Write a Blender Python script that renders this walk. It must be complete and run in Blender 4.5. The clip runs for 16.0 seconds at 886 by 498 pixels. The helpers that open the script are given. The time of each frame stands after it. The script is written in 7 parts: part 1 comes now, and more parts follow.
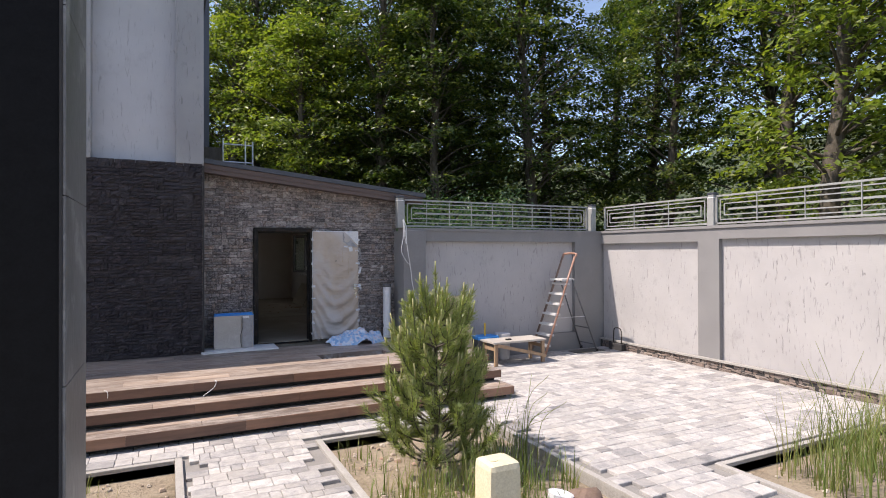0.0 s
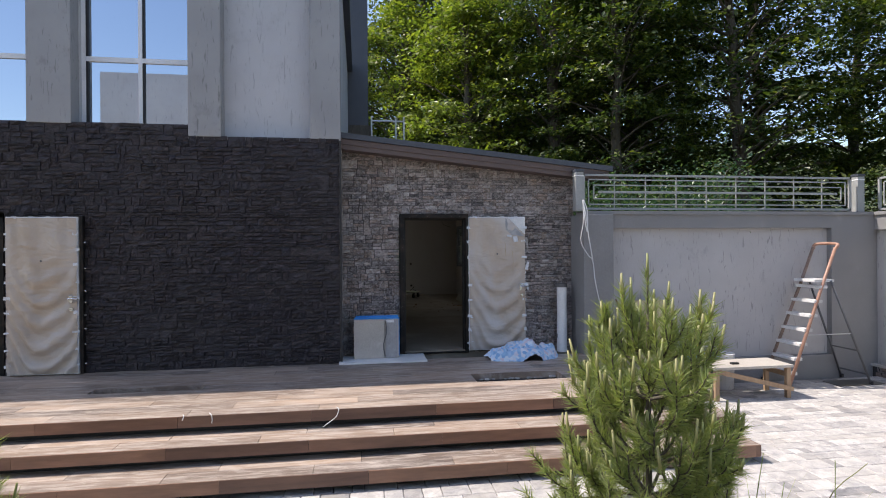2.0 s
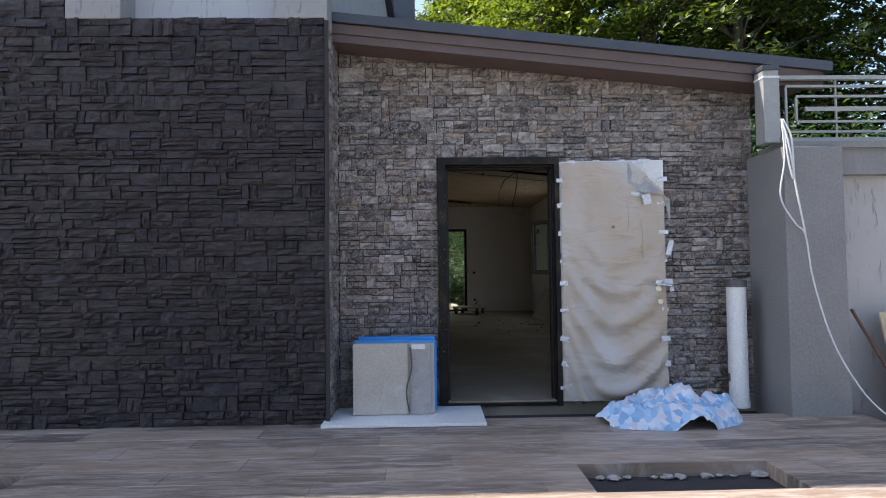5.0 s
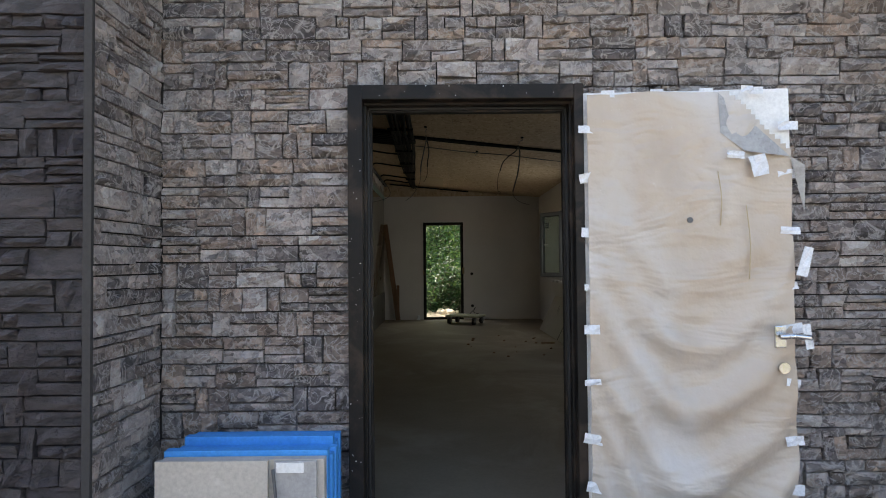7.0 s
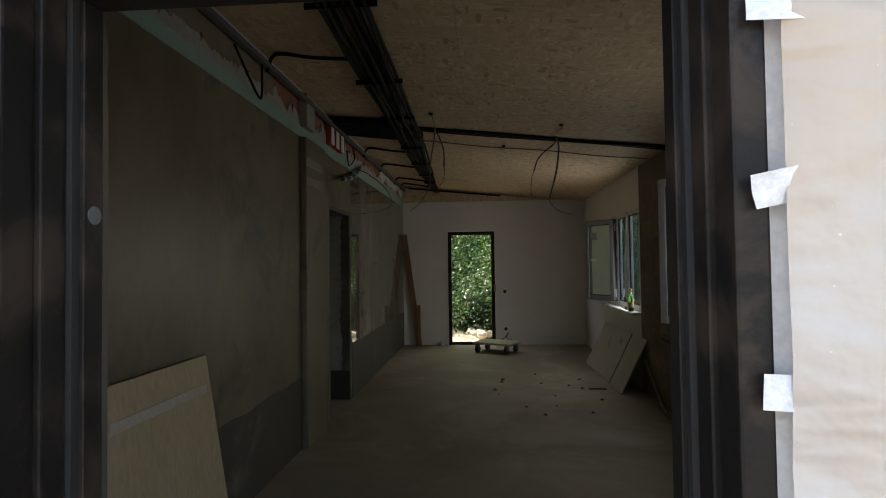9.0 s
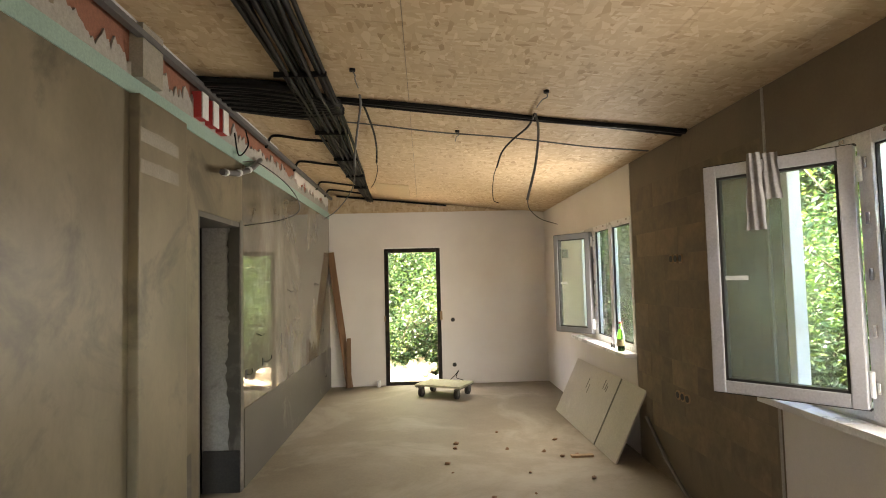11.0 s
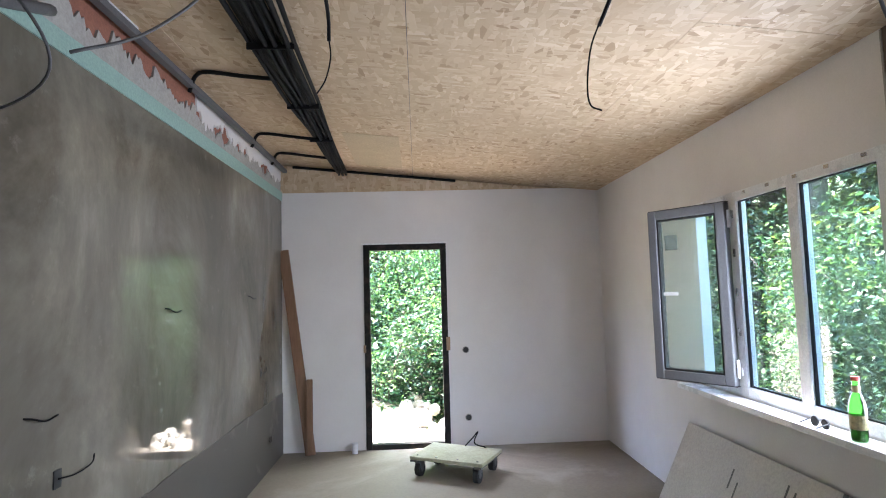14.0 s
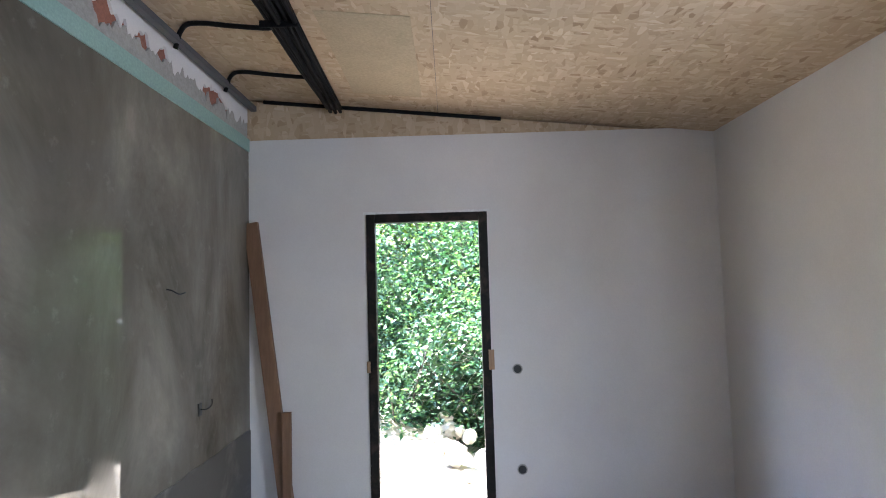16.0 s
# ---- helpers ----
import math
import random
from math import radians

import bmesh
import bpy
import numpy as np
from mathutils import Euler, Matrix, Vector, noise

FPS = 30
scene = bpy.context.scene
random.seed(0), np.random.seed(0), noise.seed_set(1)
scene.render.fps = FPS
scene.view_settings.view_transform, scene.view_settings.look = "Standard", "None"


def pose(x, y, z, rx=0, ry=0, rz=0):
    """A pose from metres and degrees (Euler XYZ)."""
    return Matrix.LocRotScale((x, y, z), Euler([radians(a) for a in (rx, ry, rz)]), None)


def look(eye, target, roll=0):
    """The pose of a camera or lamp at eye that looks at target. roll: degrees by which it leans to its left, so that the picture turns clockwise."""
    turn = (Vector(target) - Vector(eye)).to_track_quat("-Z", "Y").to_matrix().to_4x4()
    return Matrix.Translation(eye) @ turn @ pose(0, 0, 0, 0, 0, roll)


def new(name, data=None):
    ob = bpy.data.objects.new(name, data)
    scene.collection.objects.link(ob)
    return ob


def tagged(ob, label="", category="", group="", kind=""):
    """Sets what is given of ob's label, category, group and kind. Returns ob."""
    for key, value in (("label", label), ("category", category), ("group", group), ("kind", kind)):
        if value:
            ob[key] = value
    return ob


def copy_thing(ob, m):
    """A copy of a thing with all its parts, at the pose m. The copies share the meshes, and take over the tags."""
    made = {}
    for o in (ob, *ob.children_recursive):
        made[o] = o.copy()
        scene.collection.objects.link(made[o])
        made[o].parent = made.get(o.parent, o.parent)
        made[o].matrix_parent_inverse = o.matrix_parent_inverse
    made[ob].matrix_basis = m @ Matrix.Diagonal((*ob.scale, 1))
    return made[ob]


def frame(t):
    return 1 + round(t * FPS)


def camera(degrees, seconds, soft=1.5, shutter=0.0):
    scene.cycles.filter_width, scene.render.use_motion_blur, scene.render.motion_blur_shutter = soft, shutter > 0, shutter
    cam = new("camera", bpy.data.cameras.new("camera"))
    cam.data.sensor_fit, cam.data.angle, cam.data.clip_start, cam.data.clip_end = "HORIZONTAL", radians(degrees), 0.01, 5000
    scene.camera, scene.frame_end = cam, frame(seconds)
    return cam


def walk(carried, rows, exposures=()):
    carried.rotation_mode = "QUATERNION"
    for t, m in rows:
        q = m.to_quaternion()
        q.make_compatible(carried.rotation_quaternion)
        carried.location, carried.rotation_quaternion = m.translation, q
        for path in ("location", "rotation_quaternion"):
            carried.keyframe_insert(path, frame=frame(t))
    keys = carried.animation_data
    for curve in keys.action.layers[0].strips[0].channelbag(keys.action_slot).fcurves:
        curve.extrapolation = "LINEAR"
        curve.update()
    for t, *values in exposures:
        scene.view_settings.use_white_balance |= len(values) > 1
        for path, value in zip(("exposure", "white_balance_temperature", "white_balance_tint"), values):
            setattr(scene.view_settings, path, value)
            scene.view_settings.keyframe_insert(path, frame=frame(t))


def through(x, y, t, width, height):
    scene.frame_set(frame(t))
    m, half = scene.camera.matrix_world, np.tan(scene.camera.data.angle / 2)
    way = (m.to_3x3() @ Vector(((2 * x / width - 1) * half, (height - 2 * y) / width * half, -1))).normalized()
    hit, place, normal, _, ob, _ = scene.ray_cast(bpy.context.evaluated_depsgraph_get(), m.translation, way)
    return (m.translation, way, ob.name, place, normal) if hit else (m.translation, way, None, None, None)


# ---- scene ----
cam = camera(77.1, 16.0, soft=1.0)
PATH = [
    (0, (-0.329, 0.346, 2.079), (0.554, 2.14, 2.093), -0.2),
    (0.5, (-0.065, 0.77, 2.067), (0.627, 2.646, 2.085), -0.3),
    (1, (0.131, 1.324, 2.086), (0.637, 3.259, 2.107), -0.3),
    (1.5, (0.262, 1.8, 2.073), (0.625, 3.767, 2.084), -0.4),
    (2, (0.398, 2.357, 2.041), (0.695, 4.335, 2.035), -0.4),
    (2.5, (0.44, 2.735, 2.011), (0.658, 4.723, 2.021), -0.5),
    (3, (0.49, 3.159, 1.81), (0.644, 5.153, 1.829), -0.6),
    (3.5, (0.573, 3.758, 1.667), (0.661, 5.755, 1.7), -0.7),
    (4, (0.662, 4.531, 1.635), (0.732, 6.529, 1.669), -0.7),
    (4.5, (0.758, 5.185, 1.582), (0.805, 7.184, 1.651), -0.7),
    (4.7, (0.82, 5.428, 1.589), (0.865, 7.426, 1.663), -0.7),
    (6.8, (1.311, 7.839, 1.763), (1.328, 9.838, 1.816), -0.4),
    (7, (1.362, 7.979, 1.774), (1.367, 9.979, 1.822), -0.5),
    (7.5, (1.469, 8.325, 1.986), (1.466, 10.324, 2.028), -0.6),
    (8, (1.546, 8.768, 2.028), (1.46, 10.765, 2.083), -0.3),
    (8.5, (1.646, 9.22, 2.023), (1.488, 11.213, 2.075), -0.7),
    (10.8, (1.58, 11.186, 2.164), (1.62, 13.183, 2.265), -1.4),
    (11, (1.576, 11.372, 2.148), (1.647, 13.368, 2.257), -1.4),
    (11.5, (1.553, 11.829, 2.173), (1.668, 13.821, 2.31), -1.3),
    (12, (1.481, 12.276, 2.183), (1.596, 14.267, 2.339), -1.6),
    (12.5, (1.466, 12.761, 2.179), (1.602, 14.749, 2.352), -1.6),
    (13, (1.478, 13.243, 2.151), (1.598, 15.231, 2.327), -1.4),
    (13.5, (1.515, 13.684, 2.119), (1.614, 15.675, 2.278), -1.6),
    (14, (1.523, 14.186, 2.124), (1.618, 16.177, 2.279), -1.6),
    (14.5, (1.502, 14.607, 2.139), (1.582, 16.599, 2.293), -1.7),
    (15, (1.533, 15.155, 2.167), (1.637, 17.148, 2.296), -1.7),
    (15.5, (1.548, 15.609, 2.123), (1.639, 17.601, 2.275), -1.4),
    (16, (1.55, 16.07, 2.12), (1.530, 18.06, 2.25), -1.6),
]
EXPO = [(0.0, 0.65, 6900, 18), (1.0, 0.45, 6900, 18), (2.0, 0.68, 6700, 15), (2.5, 0.83, 6600, 14), (4.5, 1.05, 6600, 14), (6.8, 1.8, 7300, 11), (8.6, 1.95, 7300, 11), (10.8, 4.9, 8700, 16), (12.5, 4.8, 7000, 18), (14.0, 4.92, 5800, 18), (15.2, 4.9, 5600, 18), (16.0, 4.65, 5600, 18)]
walk(cam, [(t, look(eye, target, roll)) for t, eye, target, roll in PATH], EXPO)


# ---- light ----
SUN_TO = Vector((-0.65, 0.19, 1.0))
world = bpy.data.worlds.new("sky")
scene.world = world
world.use_nodes = True
wn = world.node_tree.nodes
sky = wn.new("ShaderNodeTexSky")
sky.sky_type = "NISHITA"
sky.sun_disc = False
sky.sun_elevation = math.atan2(1.0, math.hypot(SUN_TO.x, SUN_TO.y))
sky.sun_rotation = math.atan2(SUN_TO.x, SUN_TO.y)
wn["Background"].inputs["Strength"].default_value = 0.15
world.node_tree.links.new(sky.outputs[0], wn["Background"].inputs["Color"])
sun = new("sun", bpy.data.lights.new("sun", "SUN"))
sun.data.energy, sun.data.angle, sun.data.color = 4.0, radians(0.55), (1.0, 0.95, 0.87)
sun.matrix_world = look(SUN_TO * 20, (0, 0, 0))
# Fill lamps added for sky daylight: two window openings, one outside above the rear door
SKY_FILL = [((3.455, 16.94, 2.07), (-1, 0, -0.05), 1.02, 1.1, 2.5), ((3.45, 13.07, 2.12), (-1, 0, -0.1), 1.05, 1.1, 0.95), ((1.40, 20.62, 3.02), (0, -0.62, -0.78), 1.3, 0.6, 4.3)]
for at, way, w, h, power in SKY_FILL:
    lamp = new("sky_fill", bpy.data.lights.new("sky_fill", "AREA"))
    lamp.data.shape, lamp.data.size, lamp.data.size_y, lamp.data.energy = "RECTANGLE", w, h, power
    lamp.data.color = (0.90, 0.96, 1.0)
    lamp.matrix_world = look(at, Vector(at) + Vector(way))


# ---- material helpers ----
def nodes_of(name):
    m = bpy.data.materials.new(name)
    m.use_nodes = True
    return m, m.node_tree.nodes, m.node_tree.links, m.node_tree.nodes["Principled BSDF"]


def coords(n, l, stretch=(1, 1, 1), turn=(0, 0, 0), world_space=True):
    mp = n.new("ShaderNodeMapping")
    mp.inputs["Scale"].default_value = stretch
    mp.inputs["Rotation"].default_value = [radians(a) for a in turn]
    if world_space:
        l.new(n.new("ShaderNodeNewGeometry").outputs["Position"], mp.inputs["Vector"])
    else:
        l.new(n.new("ShaderNodeTexCoord").outputs["Object"], mp.inputs["Vector"])
    return mp.outputs[0]


def noise_of(n, l, vec, scale, detail=4, rough=0.6, warp=0.0):
    t = n.new("ShaderNodeTexNoise")
    t.inputs["Scale"].default_value, t.inputs["Detail"].default_value = scale, detail
    t.inputs["Roughness"].default_value, t.inputs["Distortion"].default_value = rough, warp
    l.new(vec, t.inputs["Vector"])
    return t.outputs["Fac"]


def ramp(n, l, fac, stops):
    r = n.new("ShaderNodeValToRGB")
    e = r.color_ramp.elements
    while len(e) < len(stops):
        e.new(0.5)
    for i, (p, c) in enumerate(stops):
        e[i].position = p
        e[i].color = (*c, 1) if len(c) == 3 else c
    l.new(fac, r.inputs[0])
    return r.outputs["Color"]


def mixc(n, l, fac, a, b, mode="MIX"):
    x = n.new("ShaderNodeMix")
    x.data_type, x.blend_type = "RGBA", mode
    for sock, v in ((0, fac), (6, a), (7, b)):
        if hasattr(v, "is_linked"):
            l.new(v, x.inputs[sock])
        else:
            x.inputs[sock].default_value = v if sock == 0 else (*v, 1)
    return x.outputs[2]


def bump_to(n, l, bsdf, height, strength, dist=0.01):
    b = n.new("ShaderNodeBump")
    b.inputs["Strength"].default_value, b.inputs["Distance"].default_value = strength, dist
    l.new(height, b.inputs["Height"])
    l.new(b.outputs[0], bsdf.inputs["Normal"])


def maths(n, l, op, a, b=0.0):
    x = n.new("ShaderNodeMath")
    x.operation = op
    for i, v in enumerate((a, b)):
        if hasattr(v, "is_linked"):
            l.new(v, x.inputs[i])
        else:
            x.inputs[i].default_value = v
    return x.outputs[0]


def surf(name, lo, hi, scale=3.0, rough=0.7, grain=60.0, bump=0.2, dist=0.004, stretch=(1, 1, 1), metal=0.0, world_space=True, stain=None, stain_scale=0.8, stain_at=0.58, coat=0.0, speck=0.35):
    """A plain surface: two tones in clouds, fine grain, relief, and stains with a shape of their own."""
    m, n, l, b = nodes_of(name)
    v = coords(n, l, stretch, (0, 0, 0), world_space)
    big, fine = noise_of(n, l, v, scale, 5, 0.62), noise_of(n, l, v, grain, 3, 0.7)
    c = ramp(n, l, big, [(0.3, lo), (0.7, hi)])
    c = mixc(n, l, speck, c, ramp(n, l, fine, [(0.25, [x * 0.6 for x in lo]), (0.75, [min(1, x * 1.25) for x in hi])]))
    if stain:
        s = noise_of(n, l, coords(n, l, (1, 1, 1), (0, 0, 0), world_space), stain_scale, 6, 0.65, 0.6)
        c = mixc(n, l, ramp(n, l, s, [(stain_at, (0, 0, 0)), (stain_at + 0.12, (0.75, 0.75, 0.75))]), c, stain)
    l.new(c, b.inputs["Base Color"])
    l.new(ramp(n, l, big, [(0.2, [max(0.02, rough - 0.1)] * 3), (0.8, [min(1, rough + 0.1)] * 3)]), b.inputs["Roughness"])
    b.inputs["Metallic"].default_value, b.inputs["Coat Weight"].default_value = metal, coat
    if bump:
        bump_to(n, l, b, maths(n, l, "ADD", fine, big), bump, dist)
    return m


def pieces(name, tones, rough=0.8, grain=40.0, bump=0.5, dist=0.006, stretch=(1, 1, 1), dust=None, gloss_var=0.1, chisel=0.0, spec=0.5, streak=(0.5, 1.6, 1), cover=0.62, ridge_light=None):
    """Stones, pavers and planks: each piece takes its own tone."""
    m, n, l, b = nodes_of(name)
    geo, info = n.new("ShaderNodeNewGeometry"), n.new("ShaderNodeObjectInfo")
    r = maths(n, l, "FRACT", maths(n, l, "ADD", geo.outputs["Random Per Island"], info.outputs["Random"]))
    v = coords(n, l, stretch)
    off = n.new("ShaderNodeVectorMath")
    off.operation = "MULTIPLY_ADD"
    off.inputs[1].default_value = (7.3, 5.1, 3.7)
    l.new(r, off.inputs[0]), l.new(v, off.inputs[2])
    fine, mid = noise_of(n, l, off.outputs[0], grain, 6, 0.7), noise_of(n, l, off.outputs[0], grain * 0.16, 4, 0.6, 0.8)
    c = ramp(n, l, r, [(i / max(1, len(tones) - 1), t) for i, t in enumerate(tones)])
    c = mixc(n, l, 0.75, c, ramp(n, l, mid, [(0.3, (0.32, 0.32, 0.33)), (0.7, (0.72, 0.7, 0.68))]), "OVERLAY")
    c = mixc(n, l, 0.4, c, ramp(n, l, fine, [(0.3, (0.3, 0.3, 0.3)), (0.75, (0.75, 0.75, 0.75))]), "OVERLAY")
    relief = maths(n, l, "ADD", fine, maths(n, l, "MULTIPLY", mid, 2.0))
    if chisel:
        vo = n.new("ShaderNodeTexVoronoi")
        vo.inputs["Scale"].default_value = 1.0
        wob = n.new("ShaderNodeVectorMath")
        wob.operation = "MULTIPLY_ADD"
        wob.inputs[1].default_value = (21, 21, 36)
        l.new(off.outputs[0], wob.inputs[0]), l.new(maths(n, l, "MULTIPLY", mid, 2.5), wob.inputs[2])
        l.new(wob.outputs[0], vo.inputs["Vector"])
        sp = n.new("ShaderNodeSeparateColor")
        l.new(vo.outputs["Color"], sp.inputs[0])
        # Relief shading put into facet colour: low facets dark, high ones pale.
        c = mixc(n, l, 0.7, c, ramp(n, l, sp.outputs[0], [(0.0, (0.14, 0.14, 0.14)), (0.55, (0.5, 0.5, 0.5)), (1.0, (0.86, 0.85, 0.84))]), "OVERLAY")
        relief = maths(n, l, "ADD", relief, maths(n, l, "MULTIPLY", sp.outputs[0], chisel))
    if ridge_light:
        # Pale ridge lines: dry-brushed tone, and relief highlights put into the colour.
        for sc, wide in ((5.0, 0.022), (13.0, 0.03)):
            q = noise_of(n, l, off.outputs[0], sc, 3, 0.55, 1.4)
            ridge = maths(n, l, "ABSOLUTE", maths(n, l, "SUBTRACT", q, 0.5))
            c = mixc(n, l, ramp(n, l, ridge, [(0.0, (0.75, 0.75, 0.75)), (wide, (0, 0, 0))]), c, ridge_light)
    b.inputs["Specular IOR Level"].default_value = spec
    if dust:
        d = noise_of(n, l, coords(n, l, streak), 2.6, 7, 0.72, 0.8)
        c = mixc(n, l, ramp(n, l, d, [(0.44, (0, 0, 0)), (0.66, (cover, cover, cover))]), c, dust)
    l.new(c, b.inputs["Base Color"])
    l.new(ramp(n, l, mid, [(0.2, [rough - gloss_var] * 3), (0.8, [min(1, rough + gloss_var)] * 3)]), b.inputs["Roughness"])
    bump_to(n, l, b, relief, bump, dist)
    return m


# ---- materials ----
M_COURT = surf("court_wall_grey", (0.20, 0.195, 0.195), (0.26, 0.255, 0.25), 1.6, 0.9, 60, 0.3, 0.004, stain=(0.32, 0.31, 0.3), stain_scale=1.6, stain_at=0.62)
M_STONE = pieces("stone_cladding", [(0.14, 0.124, 0.122), (0.46, 0.41, 0.388), (0.26, 0.205, 0.175), (0.57, 0.52, 0.495), (0.22, 0.196, 0.19), (0.44, 0.345, 0.285), (0.17, 0.154, 0.154), (0.54, 0.485, 0.455)], 0.55, 60, 1.0, 0.034, chisel=3.6, ridge_light=(0.62, 0.585, 0.56))
M_DARKSTONE = pieces("dark_stone_cladding", [(0.034, 0.028, 0.035), (0.046, 0.038, 0.044), (0.031, 0.027, 0.034), (0.056, 0.046, 0.048), (0.040, 0.034, 0.040)], 0.5, 60, 1.0, 0.02, (1, 1, 1.6), (0.085, 0.078, 0.08), chisel=2.4, spec=0.5, streak=(0.5, 1, 0.6), cover=0.35)
# Dark joint mortar; on the terrace bases it also stands for recess shade.
M_MORTAR_RECESS = surf("dark_mortar_recess_shade", (0.03, 0.029, 0.029), (0.05, 0.047, 0.046), 6, 0.95)
M_DECK = pieces("wood_look_tile", [(0.19, 0.145, 0.115), (0.30, 0.225, 0.17), (0.125, 0.10, 0.085), (0.25, 0.19, 0.148), (0.34, 0.26, 0.20), (0.16, 0.13, 0.112)], 0.42, 30, 0.3, 0.003, (0.11, 1, 1), (0.55, 0.485, 0.43), 0.12, streak=(1.1, 7.5, 1), cover=0.8)
M_RISER = pieces("wood_look_riser", [(0.19, 0.10, 0.065), (0.25, 0.14, 0.092), (0.14, 0.08, 0.058)], 0.5, 26, 0.25, 0.003, (0.14, 1, 1))
M_PAVER = pieces("concrete_paver", [(0.25, 0.247, 0.247), (0.41, 0.40, 0.39), (0.33, 0.325, 0.32), (0.49, 0.475, 0.455), (0.21, 0.208, 0.21), (0.385, 0.375, 0.365), (0.46, 0.445, 0.43)], 0.85, 60, 0.35, 0.003, dust=(0.42, 0.39, 0.35))
M_CONCRETE = surf("concrete", (0.30, 0.285, 0.26), (0.42, 0.40, 0.37), 2.5, 0.9, 50, 0.4, 0.005, stain=(0.2, 0.18, 0.15))
M_JOINT = surf("dark_stone_joint", (0.06, 0.056, 0.054), (0.11, 0.103, 0.1), 8, 0.95)
M_SAND = surf("joint_sand", (0.20, 0.19, 0.18), (0.28, 0.265, 0.245), 5, 0.95)
M_SOIL = surf("dry_soil", (0.20, 0.155, 0.105), (0.36, 0.30, 0.22), 4, 0.95, 25, 0.9, 0.03, stain=(0.1, 0.085, 0.05), stain_scale=2.2)
M_FOREST = surf("forest_floor", (0.045, 0.05, 0.022), (0.11, 0.1, 0.05), 0.8, 0.95, 12, 0.8, 0.05)
M_FARHILL = surf("far_wooded_hill", (0.035, 0.055, 0.022), (0.10, 0.125, 0.05), 0.35, 0.95, 1.6, 1.0, 0.8, stain=(0.15, 0.17, 0.07), stain_scale=0.15)
M_RAIL = surf("rail_paint", (0.28, 0.285, 0.275), (0.35, 0.355, 0.34), 8, 0.45, 80, 0.1, 0.001)
M_ROOF = surf("roof_sheet", (0.05, 0.055, 0.068), (0.07, 0.075, 0.09), 3, 0.45, 60, 0.1)
M_FASCIA = surf("brown_fascia", (0.10, 0.07, 0.062), (0.135, 0.095, 0.083), 3, 0.6, 60, 0.2)
M_BLACKMETAL = surf("black_steel", (0.006, 0.006, 0.006), (0.014, 0.012, 0.011), 14, 0.5, 150, 0.15, 0.001, stain=(0.045, 0.032, 0.024), stain_scale=5.0, stain_at=0.5)
M_BLACKMETAL.node_tree.nodes["Principled BSDF"].inputs["Specular IOR Level"].default_value = 0.2
M_SLATE = surf("slate_tile", (0.085, 0.085, 0.085), (0.20, 0.2, 0.198), 2.6, 0.45, 45, 0.3, 0.002, (1, 1, 0.4), stain=(0.33, 0.33, 0.325), stain_scale=3.4, stain_at=0.56)
M_WHITEPLASTER = surf("white_plaster", (0.66, 0.63, 0.61), (0.74, 0.72, 0.70), 1.3, 0.8, 120, 0.08, 0.002, speck=0.12)
M_FLOOR = surf("screed_floor", (0.17, 0.14, 0.104), (0.30, 0.258, 0.20), 0.9, 0.65, 45, 0.15, 0.003, speck=0.15, stain=(0.35, 0.31, 0.25), stain_scale=0.7, stain_at=0.5)
M_RAWWALL = surf("raw_render", (0.10, 0.082, 0.053), (0.235, 0.20, 0.14), 1.5, 0.42, 40, 0.08, 0.002, (1, 1, 0.6), stain=(0.068, 0.058, 0.043), stain_scale=1.7, stain_at=0.54, speck=0.08)
M_DADO = surf("grey_render", (0.052, 0.048, 0.041), (0.10, 0.093, 0.08), 1.6, 0.5, 60, 0.08, 0.002, speck=0.1, stain=(0.2, 0.185, 0.165), stain_scale=2.0)
M_BROWNWALL = surf("brown_cement_wall", (0.14, 0.11, 0.078), (0.225, 0.18, 0.125), 1.0, 0.75, 60, 0.1, 0.002, speck=0.1, stain=(0.10, 0.08, 0.06), stain_scale=0.9, stain_at=0.57)
M_JAMB = surf("patchy_jamb_plaster", (0.26, 0.25, 0.24), (0.40, 0.39, 0.375), 3.0, 0.85, 60, 0.3, 0.004, stain=(0.16, 0.15, 0.14), stain_scale=5.0, stain_at=0.55)
M_DAB = surf("dull_filler", (0.24, 0.22, 0.185), (0.34, 0.315, 0.27), 6, 0.85, 80, 0.2, 0.002)
M_GREEN = surf("green_membrane", (0.23, 0.36, 0.32), (0.30, 0.44, 0.39), 4, 0.6, 80, 0.1, 0.001)
M_PVC = surf("white_pvc", (0.74, 0.75, 0.77), (0.8, 0.81, 0.82), 3, 0.28, 100, 0.02, 0.001)
M_PVCGREY = surf("anthracite_pvc", (0.14, 0.143, 0.15), (0.18, 0.183, 0.19), 3, 0.35, 100, 0.05, 0.001)
# Paler copy of the sash grey, with window light put into the colour.
M_PVCGREY_LIT = surf("lit_grey_pvc", (0.42, 0.43, 0.46), (0.5, 0.51, 0.54), 3, 0.3, 100, 0.03, 0.001)
M_RUBBER = surf("black_rubber", (0.012, 0.012, 0.012), (0.02, 0.02, 0.02), 10, 0.6, 80, 0.1, 0.001)
M_CABLE = surf("black_cable", (0.006, 0.006, 0.0065), (0.012, 0.012, 0.013), 20, 0.5, 90, 0.1, 0.001)
M_CABLE.node_tree.nodes["Principled BSDF"].inputs["Specular IOR Level"].default_value = 0.08
M_CONDUIT = surf("grey_conduit", (0.075, 0.075, 0.08), (0.12, 0.12, 0.122), 12, 0.5, 90, 0.1, 0.001)
M_WOOD = surf("raw_timber", (0.30, 0.19, 0.11), (0.42, 0.29, 0.18), 6, 0.7, 60, 0.3, 0.002, (1, 1, 0.1))
